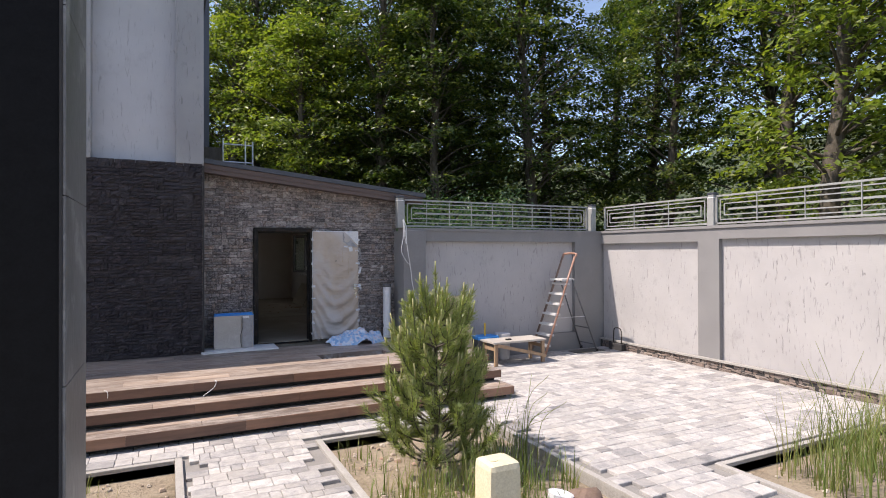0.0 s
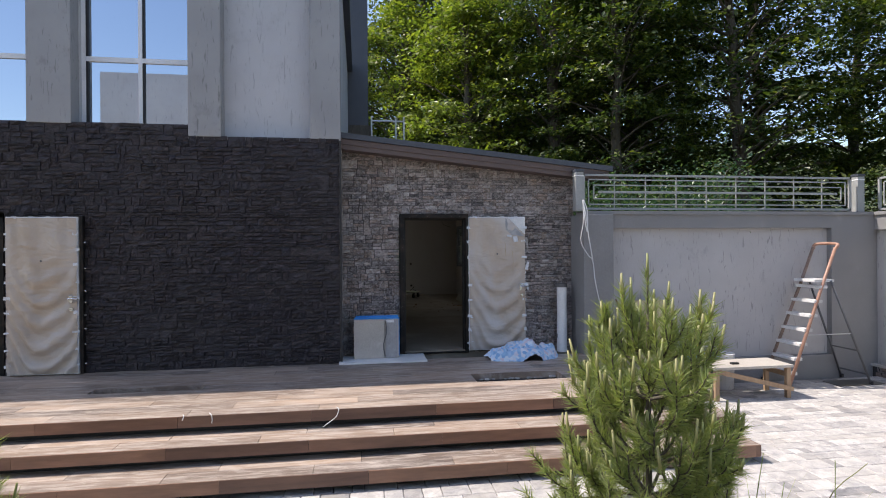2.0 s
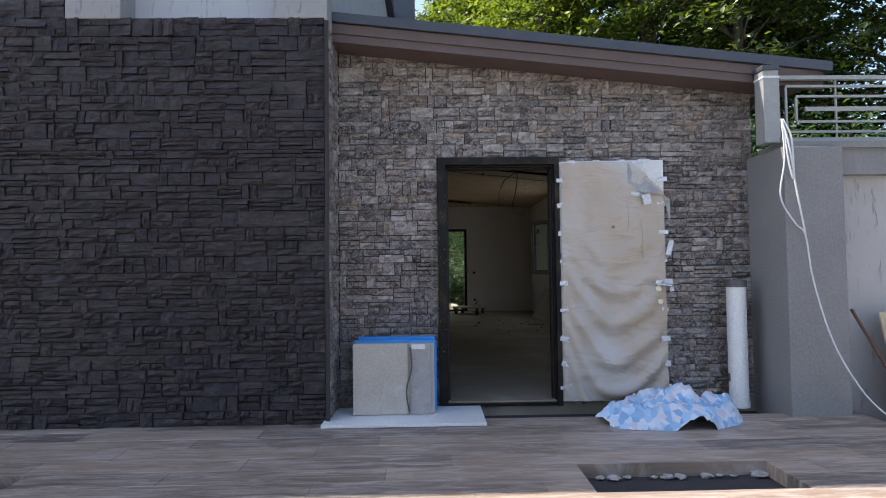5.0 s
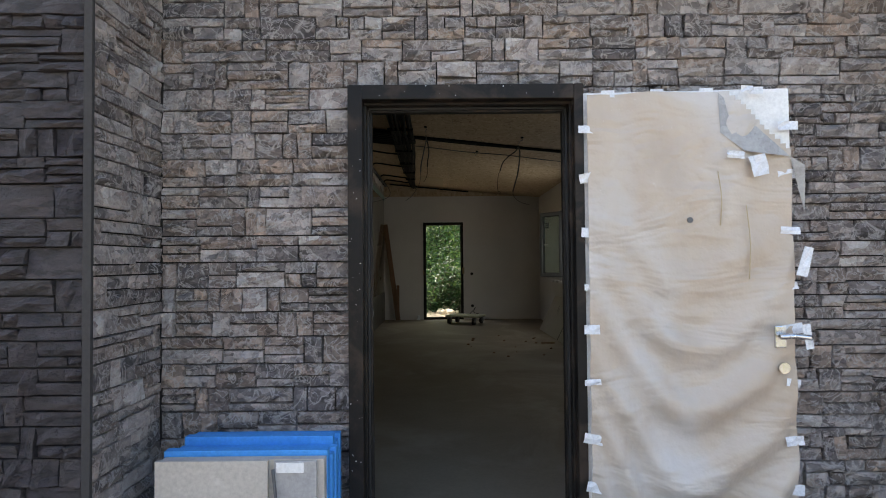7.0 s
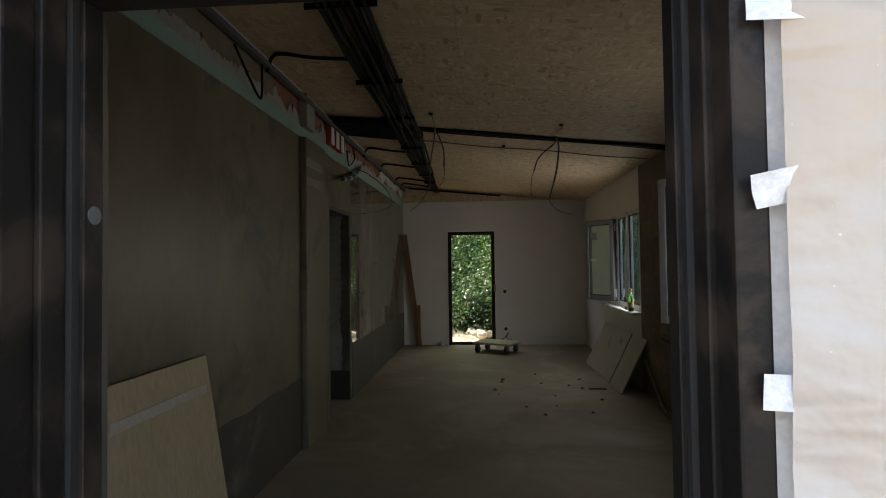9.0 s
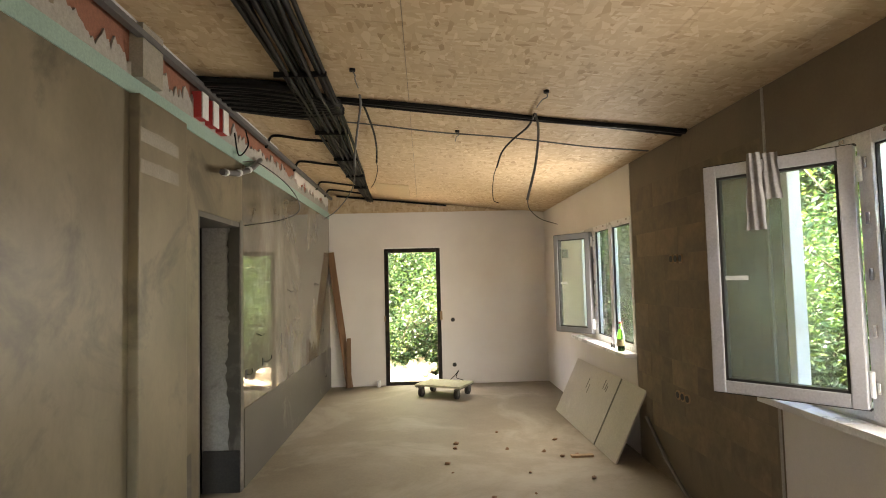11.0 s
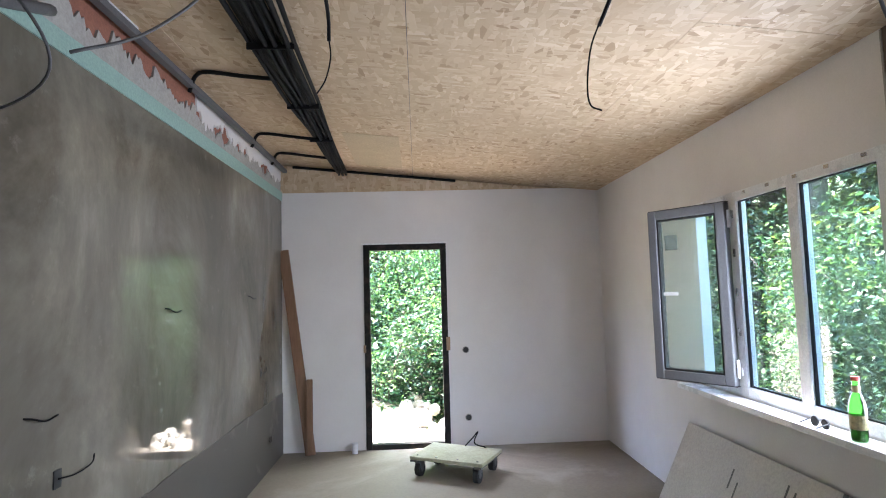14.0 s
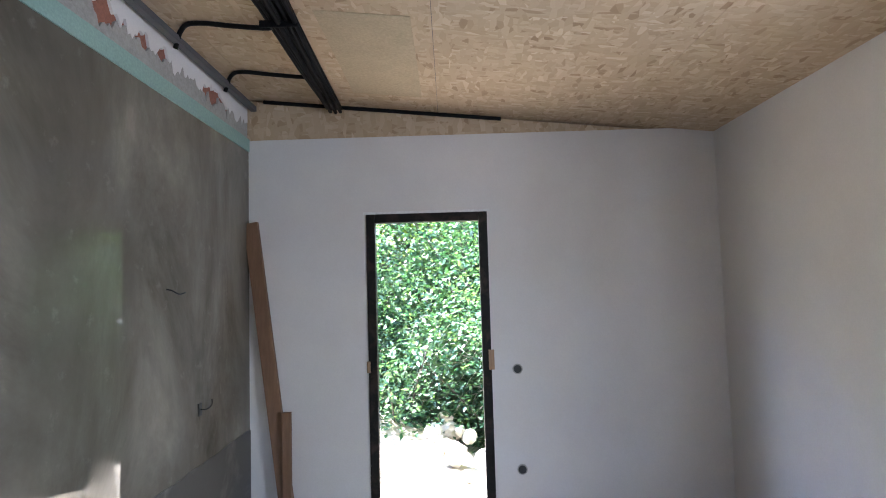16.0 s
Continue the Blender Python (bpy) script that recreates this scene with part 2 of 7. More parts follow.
M_BROWNPLANK = surf("brown_plank", (0.16, 0.085, 0.045), (0.24, 0.135, 0.075), 6, 0.65, 60, 0.3, 0.002, (1, 1, 0.1))
M_ALU = surf("aluminium", (0.55, 0.55, 0.56), (0.68, 0.68, 0.69), 10, 0.4, 90, 0.1, 0.001, metal=0.85)
M_CHROME = surf("steel", (0.6, 0.6, 0.6), (0.7, 0.7, 0.7), 10, 0.25, 90, 0.02, 0.001, metal=1.0)
M_BLUE = surf("blue_foam", (0.03, 0.26, 0.66), (0.05, 0.33, 0.78), 9, 0.55, 70, 0.4, 0.003)
M_CERAMIC = surf("beige_tile", (0.42, 0.38, 0.33), (0.53, 0.49, 0.435), 3, 0.45, 60, 0.1, 0.002, stain=(0.62, 0.59, 0.55), stain_scale=3.2, stain_at=0.6)
M_PALETILE = surf("pale_grey_tile", (0.30, 0.29, 0.285), (0.42, 0.41, 0.40), 14, 0.5, 70, 0.2, 0.002, stain=(0.5, 0.49, 0.47), stain_scale=7.0)
M_WHITE = surf("white_plastic", (0.72, 0.72, 0.71), (0.8, 0.8, 0.79), 4, 0.4, 60, 0.05, 0.001)
M_TAPE = surf("silver_tape", (0.6, 0.62, 0.65), (0.74, 0.76, 0.79), 30, 0.4, 120, 0.2, 0.001)
M_ROPE = surf("white_rope", (0.6, 0.6, 0.6), (0.72, 0.72, 0.72), 40, 0.8, 150, 0.4, 0.002)
M_CREAM = surf("cream_plastic", (0.62, 0.54, 0.33), (0.74, 0.68, 0.50), 5, 0.6, 60, 0.2, 0.003)
M_BARK = surf("tree_bark", (0.055, 0.045, 0.035), (0.13, 0.11, 0.085), 7, 0.95, 30, 0.9, 0.02, (1, 1, 0.3))
M_PLYWOOD = surf("plywood", (0.42, 0.33, 0.21), (0.52, 0.42, 0.28), 5, 0.7, 60, 0.2, 0.002, (1, 1, 0.2))
M_RED = surf("red_brick", (0.22, 0.085, 0.055), (0.33, 0.14, 0.09), 12, 0.85, 60, 0.5, 0.006)
# The unlit rooms' shade is put into this dark wall colour.
M_ROOMSHADE = surf("room_shade_render", (0.10, 0.095, 0.09), (0.15, 0.14, 0.13), 2, 0.9)


def glass_mat(name, tint=(1, 1, 1), rough=0.0):
    m, n, l, b = nodes_of(name)
    b.inputs["Base Color"].default_value = (*tint, 1)
    b.inputs["Roughness"].default_value, b.inputs["IOR"].default_value = rough, 1.45
    b.inputs["Transmission Weight"].default_value = 1.0
    return m


M_GLASS = glass_mat("window_glass", (0.93, 0.97, 0.95))


def dusty_glass(name, thin, thick):
    """Clear pane under a film of building dust, which catches the window light."""
    m, n, l, b = nodes_of(name)
    b.inputs["Base Color"].default_value = (0.9, 0.97, 0.94, 1)
    b.inputs["Roughness"].default_value, b.inputs["Transmission Weight"].default_value = 0.0, 1.0
    d, tr, ad = n.new("ShaderNodeBsdfDiffuse"), n.new("ShaderNodeBsdfTranslucent"), n.new("ShaderNodeAddShader")
    # Green dust tint puts the pane's teal glow of greenery into its colour.
    d.inputs["Color"].default_value = tr.inputs["Color"].default_value = (0.42, 0.53, 0.46, 1)
    l.new(d.outputs[0], ad.inputs[0]), l.new(tr.outputs[0], ad.inputs[1])
    mx = n.new("ShaderNodeMixShader")
    l.new(ramp(n, l, noise_of(n, l, coords(n, l), 3.0, 5, 0.65, 0.8), [(0.3, (thin,) * 3), (0.75, (thick,) * 3)]), mx.inputs[0])
    l.new(b.outputs[0], mx.inputs[1]), l.new(ad.outputs[0], mx.inputs[2])
    l.new(mx.outputs[0], n["Material Output"].inputs["Surface"])
    return m


M_DUSTY = dusty_glass("dusty_pane", 0.05, 0.14)
M_HAZY = dusty_glass("hazy_pane", 0.03, 0.14)
M_BOTTLE = glass_mat("green_bottle_glass", (0.016, 0.10, 0.008), 0.03)


def coated_pane():
    m, n, l, b = nodes_of("mirror_coated_pane")
    b.inputs["Base Color"].default_value = (0.55, 0.62, 0.70, 1)
    b.inputs["Metallic"].default_value, b.inputs["Roughness"].default_value = 1.0, 0.02
    return m


M_COATED = coated_pane()


def scratched(name, lo, hi, groove):
    """Bark-beetle render: upright wormy grooves."""
    m, n, l, b = nodes_of(name)
    v = coords(n, l, (16, 16, 2.6))
    worm, fine = noise_of(n, l, v, 1.6, 3, 0.55, 1.2), noise_of(n, l, coords(n, l), 90, 3, 0.7)
    cloud = noise_of(n, l, coords(n, l), 0.9, 4)
    c = ramp(n, l, cloud, [(0.3, lo), (0.7, hi)])
    # Groove shade put into the colour: darker where the relief dips.
    c = mixc(n, l, ramp(n, l, worm, [(0.30, (0.85, 0.85, 0.85)), (0.39, (0, 0, 0))]), c, groove)
    blot = noise_of(n, l, coords(n, l, (1, 1, 0.7)), 3.2, 5, 0.65)
    c = mixc(n, l, ramp(n, l, blot, [(0.60, (0, 0, 0)), (0.74, (0.6, 0.6, 0.6))]), c, groove)
    l.new(c, b.inputs["Base Color"])
    b.inputs["Roughness"].default_value = 0.9
    bump_to(n, l, b, maths(n, l, "ADD", maths(n, l, "MULTIPLY", ramp(n, l, worm, [(0.25, (0, 0, 0)), (0.4, (1, 1, 1))]), 2.0), fine), 0.55, 0.006)
    return m


M_SCRATCH = scratched("scratched_render", (0.39, 0.375, 0.37), (0.46, 0.445, 0.435), (0.25, 0.24, 0.24))
M_FACADE = scratched("facade_render", (0.47, 0.47, 0.485), (0.56, 0.56, 0.57), (0.38, 0.38, 0.39))
M_PILASTER = scratched("pilaster_render", (0.30, 0.30, 0.305), (0.37, 0.37, 0.37), (0.20, 0.20, 0.20))


def sealed_wall():
    """Render under a brushed sealer: trowelled clouds, and gloss that comes and goes in brushed lanes."""
    m, n, l, b = nodes_of("sealed_render")
    v = coords(n, l, (1, 0.9, 0.6))
    cloud, patch = noise_of(n, l, v, 1.3, 7, 0.7, 0.5), noise_of(n, l, coords(n, l, (1, 1.2, 0.45), (0, 0, 0)), 0.9, 4, 0.55)
    c = ramp(n, l, cloud, [(0.33, (0.085, 0.075, 0.058)), (0.48, (0.15, 0.136, 0.108)), (0.6, (0.20, 0.182, 0.147)), (0.72, (0.28, 0.256, 0.21))])
    c = mixc(n, l, ramp(n, l, patch, [(0.47, (0, 0, 0)), (0.56, (0.6, 0.6, 0.6))]), c, (0.105, 0.094, 0.076))
    fleck = noise_of(n, l, coords(n, l), 9, 5, 0.7)
    c = mixc(n, l, ramp(n, l, fleck, [(0.6, (0, 0, 0)), (0.75, (0.35, 0.35, 0.35))]), c, (0.28, 0.255, 0.215))
    l.new(c, b.inputs["Base Color"])
    # gloss in brushed lanes
    lane = noise_of(n, l, coords(n, l, (1, 2.2, 0.5)), 1.5, 3, 0.5)
    gloss = ramp(n, l, lane, [(0.42, (0.02, 0.02, 0.02)), (0.5, (0.04, 0.04, 0.04)), (0.6, (0.14, 0.14, 0.14))])
    l.new(gloss, b.inputs["Roughness"])
    b.inputs["Specular IOR Level"].default_value = 0.3
    return m


def strand_board(name, tip=0):
    """Oriented strand board: flakes at three turns, each with its own tone."""
    m, n, l, b = nodes_of(name)
    col = None
    h = None
    for k, (turn, s) in enumerate(((12, (9, 30, 1)), (74, (28, 10, 1)), (-38, (11, 34, 1)), (140, (31, 12, 1)))):
        s = (s[0], 1, s[1]) if tip else s
        v = coords(n, l, s, (0, turn if tip else 0, 0 if tip else turn))
        w = n.new("ShaderNodeTexVoronoi")
        w.inputs["Scale"].default_value, w.inputs["Randomness"].default_value = 1.0, 1.0
        l.new(v, w.inputs["Vector"])
        sep = n.new("ShaderNodeSeparateColor")
        l.new(w.outputs["Color"], sep.inputs[0])
        tone = ramp(n, l, sep.outputs[0], [(0.0, (0.33, 0.22, 0.125)), (0.1, (0.47, 0.345, 0.215)), (0.55, (0.53, 0.405, 0.265)), (0.9, (0.59, 0.465, 0.32)), (1.0, (0.66, 0.54, 0.39))])
        if col is None:
            col, h = tone, sep.outputs[1]
        else:
            pick = ramp(n, l, sep.outputs[2], [(0.58, (0, 0, 0)), (0.6, (1, 1, 1))])
            col, h = mixc(n, l, pick, col, tone), mixc(n, l, pick, h, sep.outputs[1])
    v = coords(n, l)
    col = mixc(n, l, ramp(n, l, noise_of(n, l, v, 0.7, 3), [(0.35, (0, 0, 0)), (0.75, (0.4, 0.4, 0.4))]), col, (0.5, 0.36, 0.22))
    l.new(col, b.inputs["Base Color"])
    b.inputs["Roughness"].default_value = 0.65
    bump_to(n, l, b, maths(n, l, "ADD", h, noise_of(n, l, v, 70, 3)), 0.35, 0.003)
    return m


M_OSB = strand_board("strand_board")
M_OSBUP = strand_board("upright_strand_board", 90)


def film_mat():
    """Dusty translucent film, taped over the door leaf."""
    m, n, l, b = nodes_of("dusty_film")
    v = coords(n, l)
    big = noise_of(n, l, coords(n, l, (1, 1, 0.8), (0, 25, 0)), 2.0, 4, 0.5, 0.5)
    fold = noise_of(n, l, coords(n, l, (0.8, 1, 2.2), (0, -28, 0)), 2.4, 3, 0.5, 0.6)
    c = ramp(n, l, big, [(0.3, (0.43, 0.345, 0.265)), (0.5, (0.49, 0.415, 0.34)), (0.6, (0.50, 0.45, 0.40)), (0.74, (0.55, 0.515, 0.48))])
    c = mixc(n, l, ramp(n, l, noise_of(n, l, v, 130, 1, 0.4), [(0.78, (0, 0, 0)), (0.8, (0.6, 0.6, 0.6))]), c, (0.7, 0.68, 0.65))
    l.new(c, b.inputs["Base Color"])
    b.inputs["Roughness"].default_value = 0.36
    bump_to(n, l, b, maths(n, l, "ADD", maths(n, l, "MULTIPLY", fold, 9.0), noise_of(n, l, v, 14, 3)), 0.5, 0.012)
    return m


M_FILM = film_mat()
M_FLAP = surf("grey_film_back", (0.27, 0.265, 0.26), (0.40, 0.39, 0.38), 9, 0.28, 60, 0.2, 0.002)


def leaf_mat(name, tones, shine=0.45, through=0.35):
    m, n, l, b = nodes_of(name)
    geo, info = n.new("ShaderNodeNewGeometry"), n.new("ShaderNodeObjectInfo")
    r = maths(n, l, "FRACT", maths(n, l, "ADD", geo.outputs["Random Per Island"], maths(n, l, "MULTIPLY", info.outputs["Random"], 0.35)))
    c = ramp(n, l, r, [(i / (len(tones) - 1), t) for i, t in enumerate(tones)])
    l.new(c, b.inputs["Base Color"])
    b.inputs["Roughness"].default_value = shine
    tr = n.new("ShaderNodeBsdfTranslucent")
    l.new(mixc(n, l, 1.0, c, (1.6, 1.7, 0.7), "MULTIPLY"), tr.inputs["Color"])
    mx = n.new("ShaderNodeMixShader")
    mx.inputs[0].default_value = through
    l.new(b.outputs[0], mx.inputs[1]), l.new(tr.outputs[0], mx.inputs[2])
    l.new(mx.outputs[0], n["Material Output"].inputs["Surface"])
    return m


# Bright tones among the dark put sun highlights into beech and hazel colour.
M_LEAF = leaf_mat("beech_leaf", [(0.02, 0.038, 0.013), (0.055, 0.088, 0.022), (0.03, 0.058, 0.016), (0.16, 0.185, 0.035), (0.042, 0.072, 0.02), (0.026, 0.048, 0.015)], 0.38, 0.45)
M_LEAF2 = leaf_mat("hazel_leaf", [(0.014, 0.045, 0.028), (0.036, 0.085, 0.046), (0.024, 0.064, 0.038), (0.12, 0.18, 0.085), (0.034, 0.08, 0.046)], 0.35, 0.38)
# Paler leaf copy, with sunlight put into the crown's colour.
M_SUNLEAF = leaf_mat("sunlit_leaf", [(0.09, 0.14, 0.03), (0.14, 0.19, 0.035), (0.19, 0.22, 0.04), (0.11, 0.16, 0.03)], 0.4, 0.5)
M_NEEDLE = leaf_mat("pine_needle", [(0.15, 0.20, 0.075), (0.25, 0.29, 0.115), (0.18, 0.23, 0.09), (0.33, 0.34, 0.16)], 0.4, 0.38)
M_CANDLE = leaf_mat("pine_shoot", [(0.30, 0.30, 0.13), (0.36, 0.34, 0.16), (0.25, 0.28, 0.11)], 0.5, 0.15)
M_GRASS = leaf_mat("grass_blade", [(0.10, 0.16, 0.035), (0.16, 0.22, 0.06), (0.22, 0.22, 0.08), (0.13, 0.19, 0.05), (0.3, 0.26, 0.13)], 0.5, 0.3)


# ---- mesh helpers ----
def bx(bm, x0, x1, y0, y1, z0, z1, bev=0.0):
    r = bmesh.ops.create_cube(bm, size=1.0, matrix=Matrix.Translation(((x0 + x1) / 2, (y0 + y1) / 2, (z0 + z1) / 2)) @ Matrix.Diagonal((x1 - x0, y1 - y0, z1 - z0, 1)))
    if bev:
        es = {e for v in r["verts"] for e in v.link_edges}
        bmesh.ops.bevel(bm, geom=list(es), offset=bev, segments=2, affect="EDGES", profile=0.6)
    return bm


def box(*a, bev=0.0):
    return bx(bmesh.new(), *a, bev=bev)


def cyl(bm, p0, p1, r0, r1=None, n=12):
    p0, p1 = Vector(p0), Vector(p1)
    d = p1 - p0
    bmesh.ops.create_cone(bm, cap_ends=True, segments=n, radius1=r0, radius2=r0 if r1 is None else r1, depth=d.length, matrix=Matrix.Translation((p0 + p1) / 2) @ d.to_track_quat("Z", "Y").to_matrix().to_4x4())
    return bm


def smooth_line(pts, k=6):
    """Points on a Catmull-Rom curve through pts."""
    p = [Vector(q) for q in pts]
    p = [p[0] * 2 - p[1]] + p + [p[-1] * 2 - p[-2]]
    out = []
    for i in range(1, len(p) - 2):
        a, b, c, d = p[i - 1:i + 3]
        for j in range(k):
            t = j / k
            out.append(0.5 * (2 * b + (c - a) * t + (2 * a - 5 * b + 4 * c - d) * t * t + (3 * b - a - 3 * c + d) * t ** 3))
    return out + [p[-2]]


def tube(bm, pts, r, n=7, taper=1.0, flat=1.0):
    """A swept round bar along pts; taper is the end radius over the first."""
    rings = []
    up = Vector((0.13, 0.21, 0.97))
    for i, p in enumerate(pts):
        d = (Vector(pts[min(i + 1, len(pts) - 1)]) - Vector(pts[max(i - 1, 0)])).normalized()
        s = d.cross(up)
        s = s.normalized() if s.length > 1e-3 else Vector((1, 0, 0))
        u = s.cross(d)
        rr = r * (1 + (taper - 1) * i / max(1, len(pts) - 1))
        rings.append([bm.verts.new(Vector(p) + rr * (math.cos(a) * s + flat * math.sin(a) * u)) for a in (2 * math.pi * k / n for k in range(n))])
    for a, b in zip(rings, rings[1:]):
        for k in range(n):
            bm.faces.new((a[k], a[(k + 1) % n], b[(k + 1) % n], b[k])).smooth = True
    bm.faces.new(rings[0][::-1]), bm.faces.new(rings[-1])
    return bm


def link(name, bm, material, smooth=False):
    me = bpy.data.meshes.new(name)
    bmesh.ops.recalc_face_normals(bm, faces=bm.faces[:]) if len(bm.faces) < 40000 else None
    bm.to_mesh(me)
    bm.free()
    me.materials.append(material)
    if smooth:
        me.shade_smooth()
    return new(name, me)


def part(name, bm, material, parent, label="", smooth=False):
    ob = link(name, bm, material, smooth)
    ob.parent = parent
    return tagged(ob, label=label)


def structure(name, bm, material, label, category, smooth=False):
    return tagged(link(name, bm, material, smooth), label, category, kind="structure")


def thing(name, at, label, category, group="", turn=0):
    ob = new(name)
    ob.matrix_world = pose(*at, 0, 0, turn)
    ob.empty_display_size = 0.1
    return tagged(ob, label, category, group)


def wall_with_holes(axis, lo, hi, z0, z1, d0, d1, holes, bm=None):
    """A wall along x or y, d0..d1 thick, with through openings (a0, a1, z0, z1)."""
    bm = bm or bmesh.new()
    cuts = sorted({lo, hi, *(h[0] for h in holes), *(h[1] for h in holes)})
    for a, b in zip(cuts, cuts[1:]):
        zs = [(z0, z1)]
        for h in holes:
            if h[0] <= a and b <= h[1]:
                zs = [s for q0, q1 in zs for s in ((q0, min(q1, h[2])), (max(q0, h[3]), q1)) if s[1] - s[0] > 1e-4]
        for q0, q1 in zs:
            bx(bm, a, b, d0, d1, q0, q1) if axis == "x" else bx(bm, d0, d1, a, b, q0, q1)
    return bm


# ---- ground, deck, steps ----
DECK, FLOOR = 0.5, 0.54
bm = bmesh.new()
bx(bm, -60, 60, -60, 90, -0.45, -0.16)
structure("ground", bm, M_FOREST, "dark forest soil and moss around the plot", "ground")
structure("planter_soil", box(-7, 8.3, 2.95, 6.6, -0.3, -0.12), M_SOIL, "dry sandy soil with rubble in the planting beds", "soil")
BEDS = [(1.2, 3.2, 3.6, 6.48), (4.55, 8.3, -2.0, 4.02), (-7.0, -0.28, 3.6, 6.56)]
bm = bmesh.new()
cx = sorted({-7.0, 8.36, *(b[0] for b in BEDS), *(b[1] for b in BEDS)})
cy = sorted({-2.0, 7.3, *(b[2] for b in BEDS), *(b[3] for b in BEDS)})
for xa, xb in zip(cx, cx[1:]):
    for ya, yb in zip(cy, cy[1:]):
        if not any(b[0] <= xa and xb <= b[1] and b[2] <= ya and yb <= b[3] for b in BEDS):
            bx(bm, xa, xb, ya, yb, -0.2, -0.035)
bx(bm, 4.12, 8.36, 7.3, 9.97, -0.2, -0.035)
structure("paving_bed", bm, M_SAND, "sand bed in the joints of the paving", "pavement")
for i, (x0, x1, y0, y1) in enumerate(BEDS):
    bm = bmesh.new()
    for q in ((x0 - 0.07, x0, y0, y1 + 0.07), (x1, x1 + 0.07, y0, y1 + 0.07), (x0, x1, y1, y1 + 0.07)):
        if q[1] < 8.34:
            bx(bm, *q, -0.25, 0.004, bev=0.008)
    structure("bed_kerb", bm, M_CONCRETE, "weathered concrete kerb around a planting bed", "kerb")

# Shade of the open channels is put into the base's black colour.
structure("deck_base", box(-7.2, 4.06, 7.86, 10.36, -0.1, 0.42), M_MORTAR_RECESS, "concrete base under the terrace tiles", "deck")
# Shade under the tread edges is put into the black base colour.
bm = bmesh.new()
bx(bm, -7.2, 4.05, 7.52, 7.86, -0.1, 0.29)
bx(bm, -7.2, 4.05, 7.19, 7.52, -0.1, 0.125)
structure("step_base", bm, M_MORTAR_RECESS, "recessed concrete under the terrace steps, blackened for its shade", "step")
structure("landing", box(-6, 1.5, -6, 2.93, -0.2, 0.45), M_CONCRETE, "plain concrete landing of the opposite house", "landing")
structure("landing_step", box(-6, 1.5, 2.93, 3.28, -0.2, 0.22), M_CONCRETE, "plain concrete step below the landing", "step")

# ---- the opposite house end wall, beside which the walk begins ----
bm = bmesh.new()
bx(bm, -6, -0.9, 2.47, 2.93, 0.45, 6.5)
structure("pier_wall", bm, M_FACADE, "light grey plastered end wall", "wall")
structure("pier_frame", box(-0.9, -0.642, 2.455, 2.9, 0.45, 6.5), M_CABLE, "glossy black jamb strip", "trim")
pier = structure("pier_cladding", box(-0.641, -0.632, 2.45, 2.935, 0.45, 6.5), M_MORTAR_RECESS, "grey slate-look cladding on the wall end", "trim")
for k in range(10):
    part("tile", box(-0.632, -0.623, 2.452, 2.933, 0.452 + 0.605 * k, 1.054 + 0.605 * k, bev=0.0015), M_SLATE, pier)
structure("opposite_house", box(-6, -0.75, -6.3, -6, 0.45, 6.5), M_FACADE, "plain grey wall of the opposite house", "wall")

# ---- house: dark clad lower wall, plastered upper storey ----
HX = 0.13
structure("house_core", wall_with_holes("x", -7.2, HX, 0.3, 3.46, 9.925, 10.36, [(-4.95, -3.92, 0.5, 2.5)]), M_MORTAR_RECESS, "black mortar behind the dark stone cladding", "wall")
# Plain room shell behind the open door, its shade put into the colour.
structure("house_room", box(-7.2, -2.5, 12.3, 12.4, 0.3, 3.4), M_ROOMSHADE, "unlit room wall behind the open door", "wall")
structure("house_room_floor", box(-7.2, HX - 0.05, 10.36, 12.4, 0.3, 0.5), M_ROOMSHADE, "unlit bare room floor", "floor")
structure("house_room_ceiling", box(-7.2, HX - 0.05, 10.36, 14.5, 3.3, 3.46), M_ROOMSHADE, "unlit room ceiling", "ceiling")
bm = bmesh.new()
WINS = [(-3.13, -1.78, 3.66, 6.1), (-6.2, -3.66, 3.66, 6.1)]
wall_with_holes("x", -7.2, HX, 3.46, 6.55, 10.1, 10.4, WINS, bm)
bx(bm, HX - 0.3, HX, 10.4, 17.0, 3.46, 6.55)
structure("wall_upper", bm, M_FACADE, "light grey plastered upper storey", "wall")
for x0, x1 in ((-3.65, -3.14), (-1.765, -1.36), (-0.24, 0.16)):
    structure("pilaster", box(x0, x1, 9.885, 10.1, 3.62 if x0 < -3 else 3.49, 6.5, bev=0.01), M_PILASTER, "grey combed-plaster pilaster on the upper storey", "pilaster")
bm = bmesh.new()
bx(bm, -7.4, 0.25, 9.76, 17.4, 6.5, 6.68)
structure("house_roof", bm, M_ROOF, "dark sheet-metal eave of the house", "roof")
bm = bmesh.new()
bx(bm, HX + 0.004, 0.64, 16.6, 17.0, 3.9, 9.5)
structure("house_rear_roof", bm, M_ROOF, "dark sheet-metal roof edge at the rear of the house", "roof")
structure("house_side_cladding", box(HX - 0.004, 0.137, 9.915, 10.37, 0.5, 3.46), M_MORTAR_RECESS, "dark return of the clad wall", "trim")

structure("wall_ledge", box(-1.77, HX, 9.91, 10.1, 3.455, 3.487), M_PILASTER, "grey rendered ledge over the clad wall", "trim")

# ---- annex: stone front, sloped roof ----
SLOPE = 0.103
CEIL = lambda x: 3.17 + (3.48 - x) * SLOPE
bm = wall_with_holes("x", 0.13, 3.6, 0.3, 3.16, 10.40, 10.66, [(0.88, 2.07, 0.5, 2.62)])
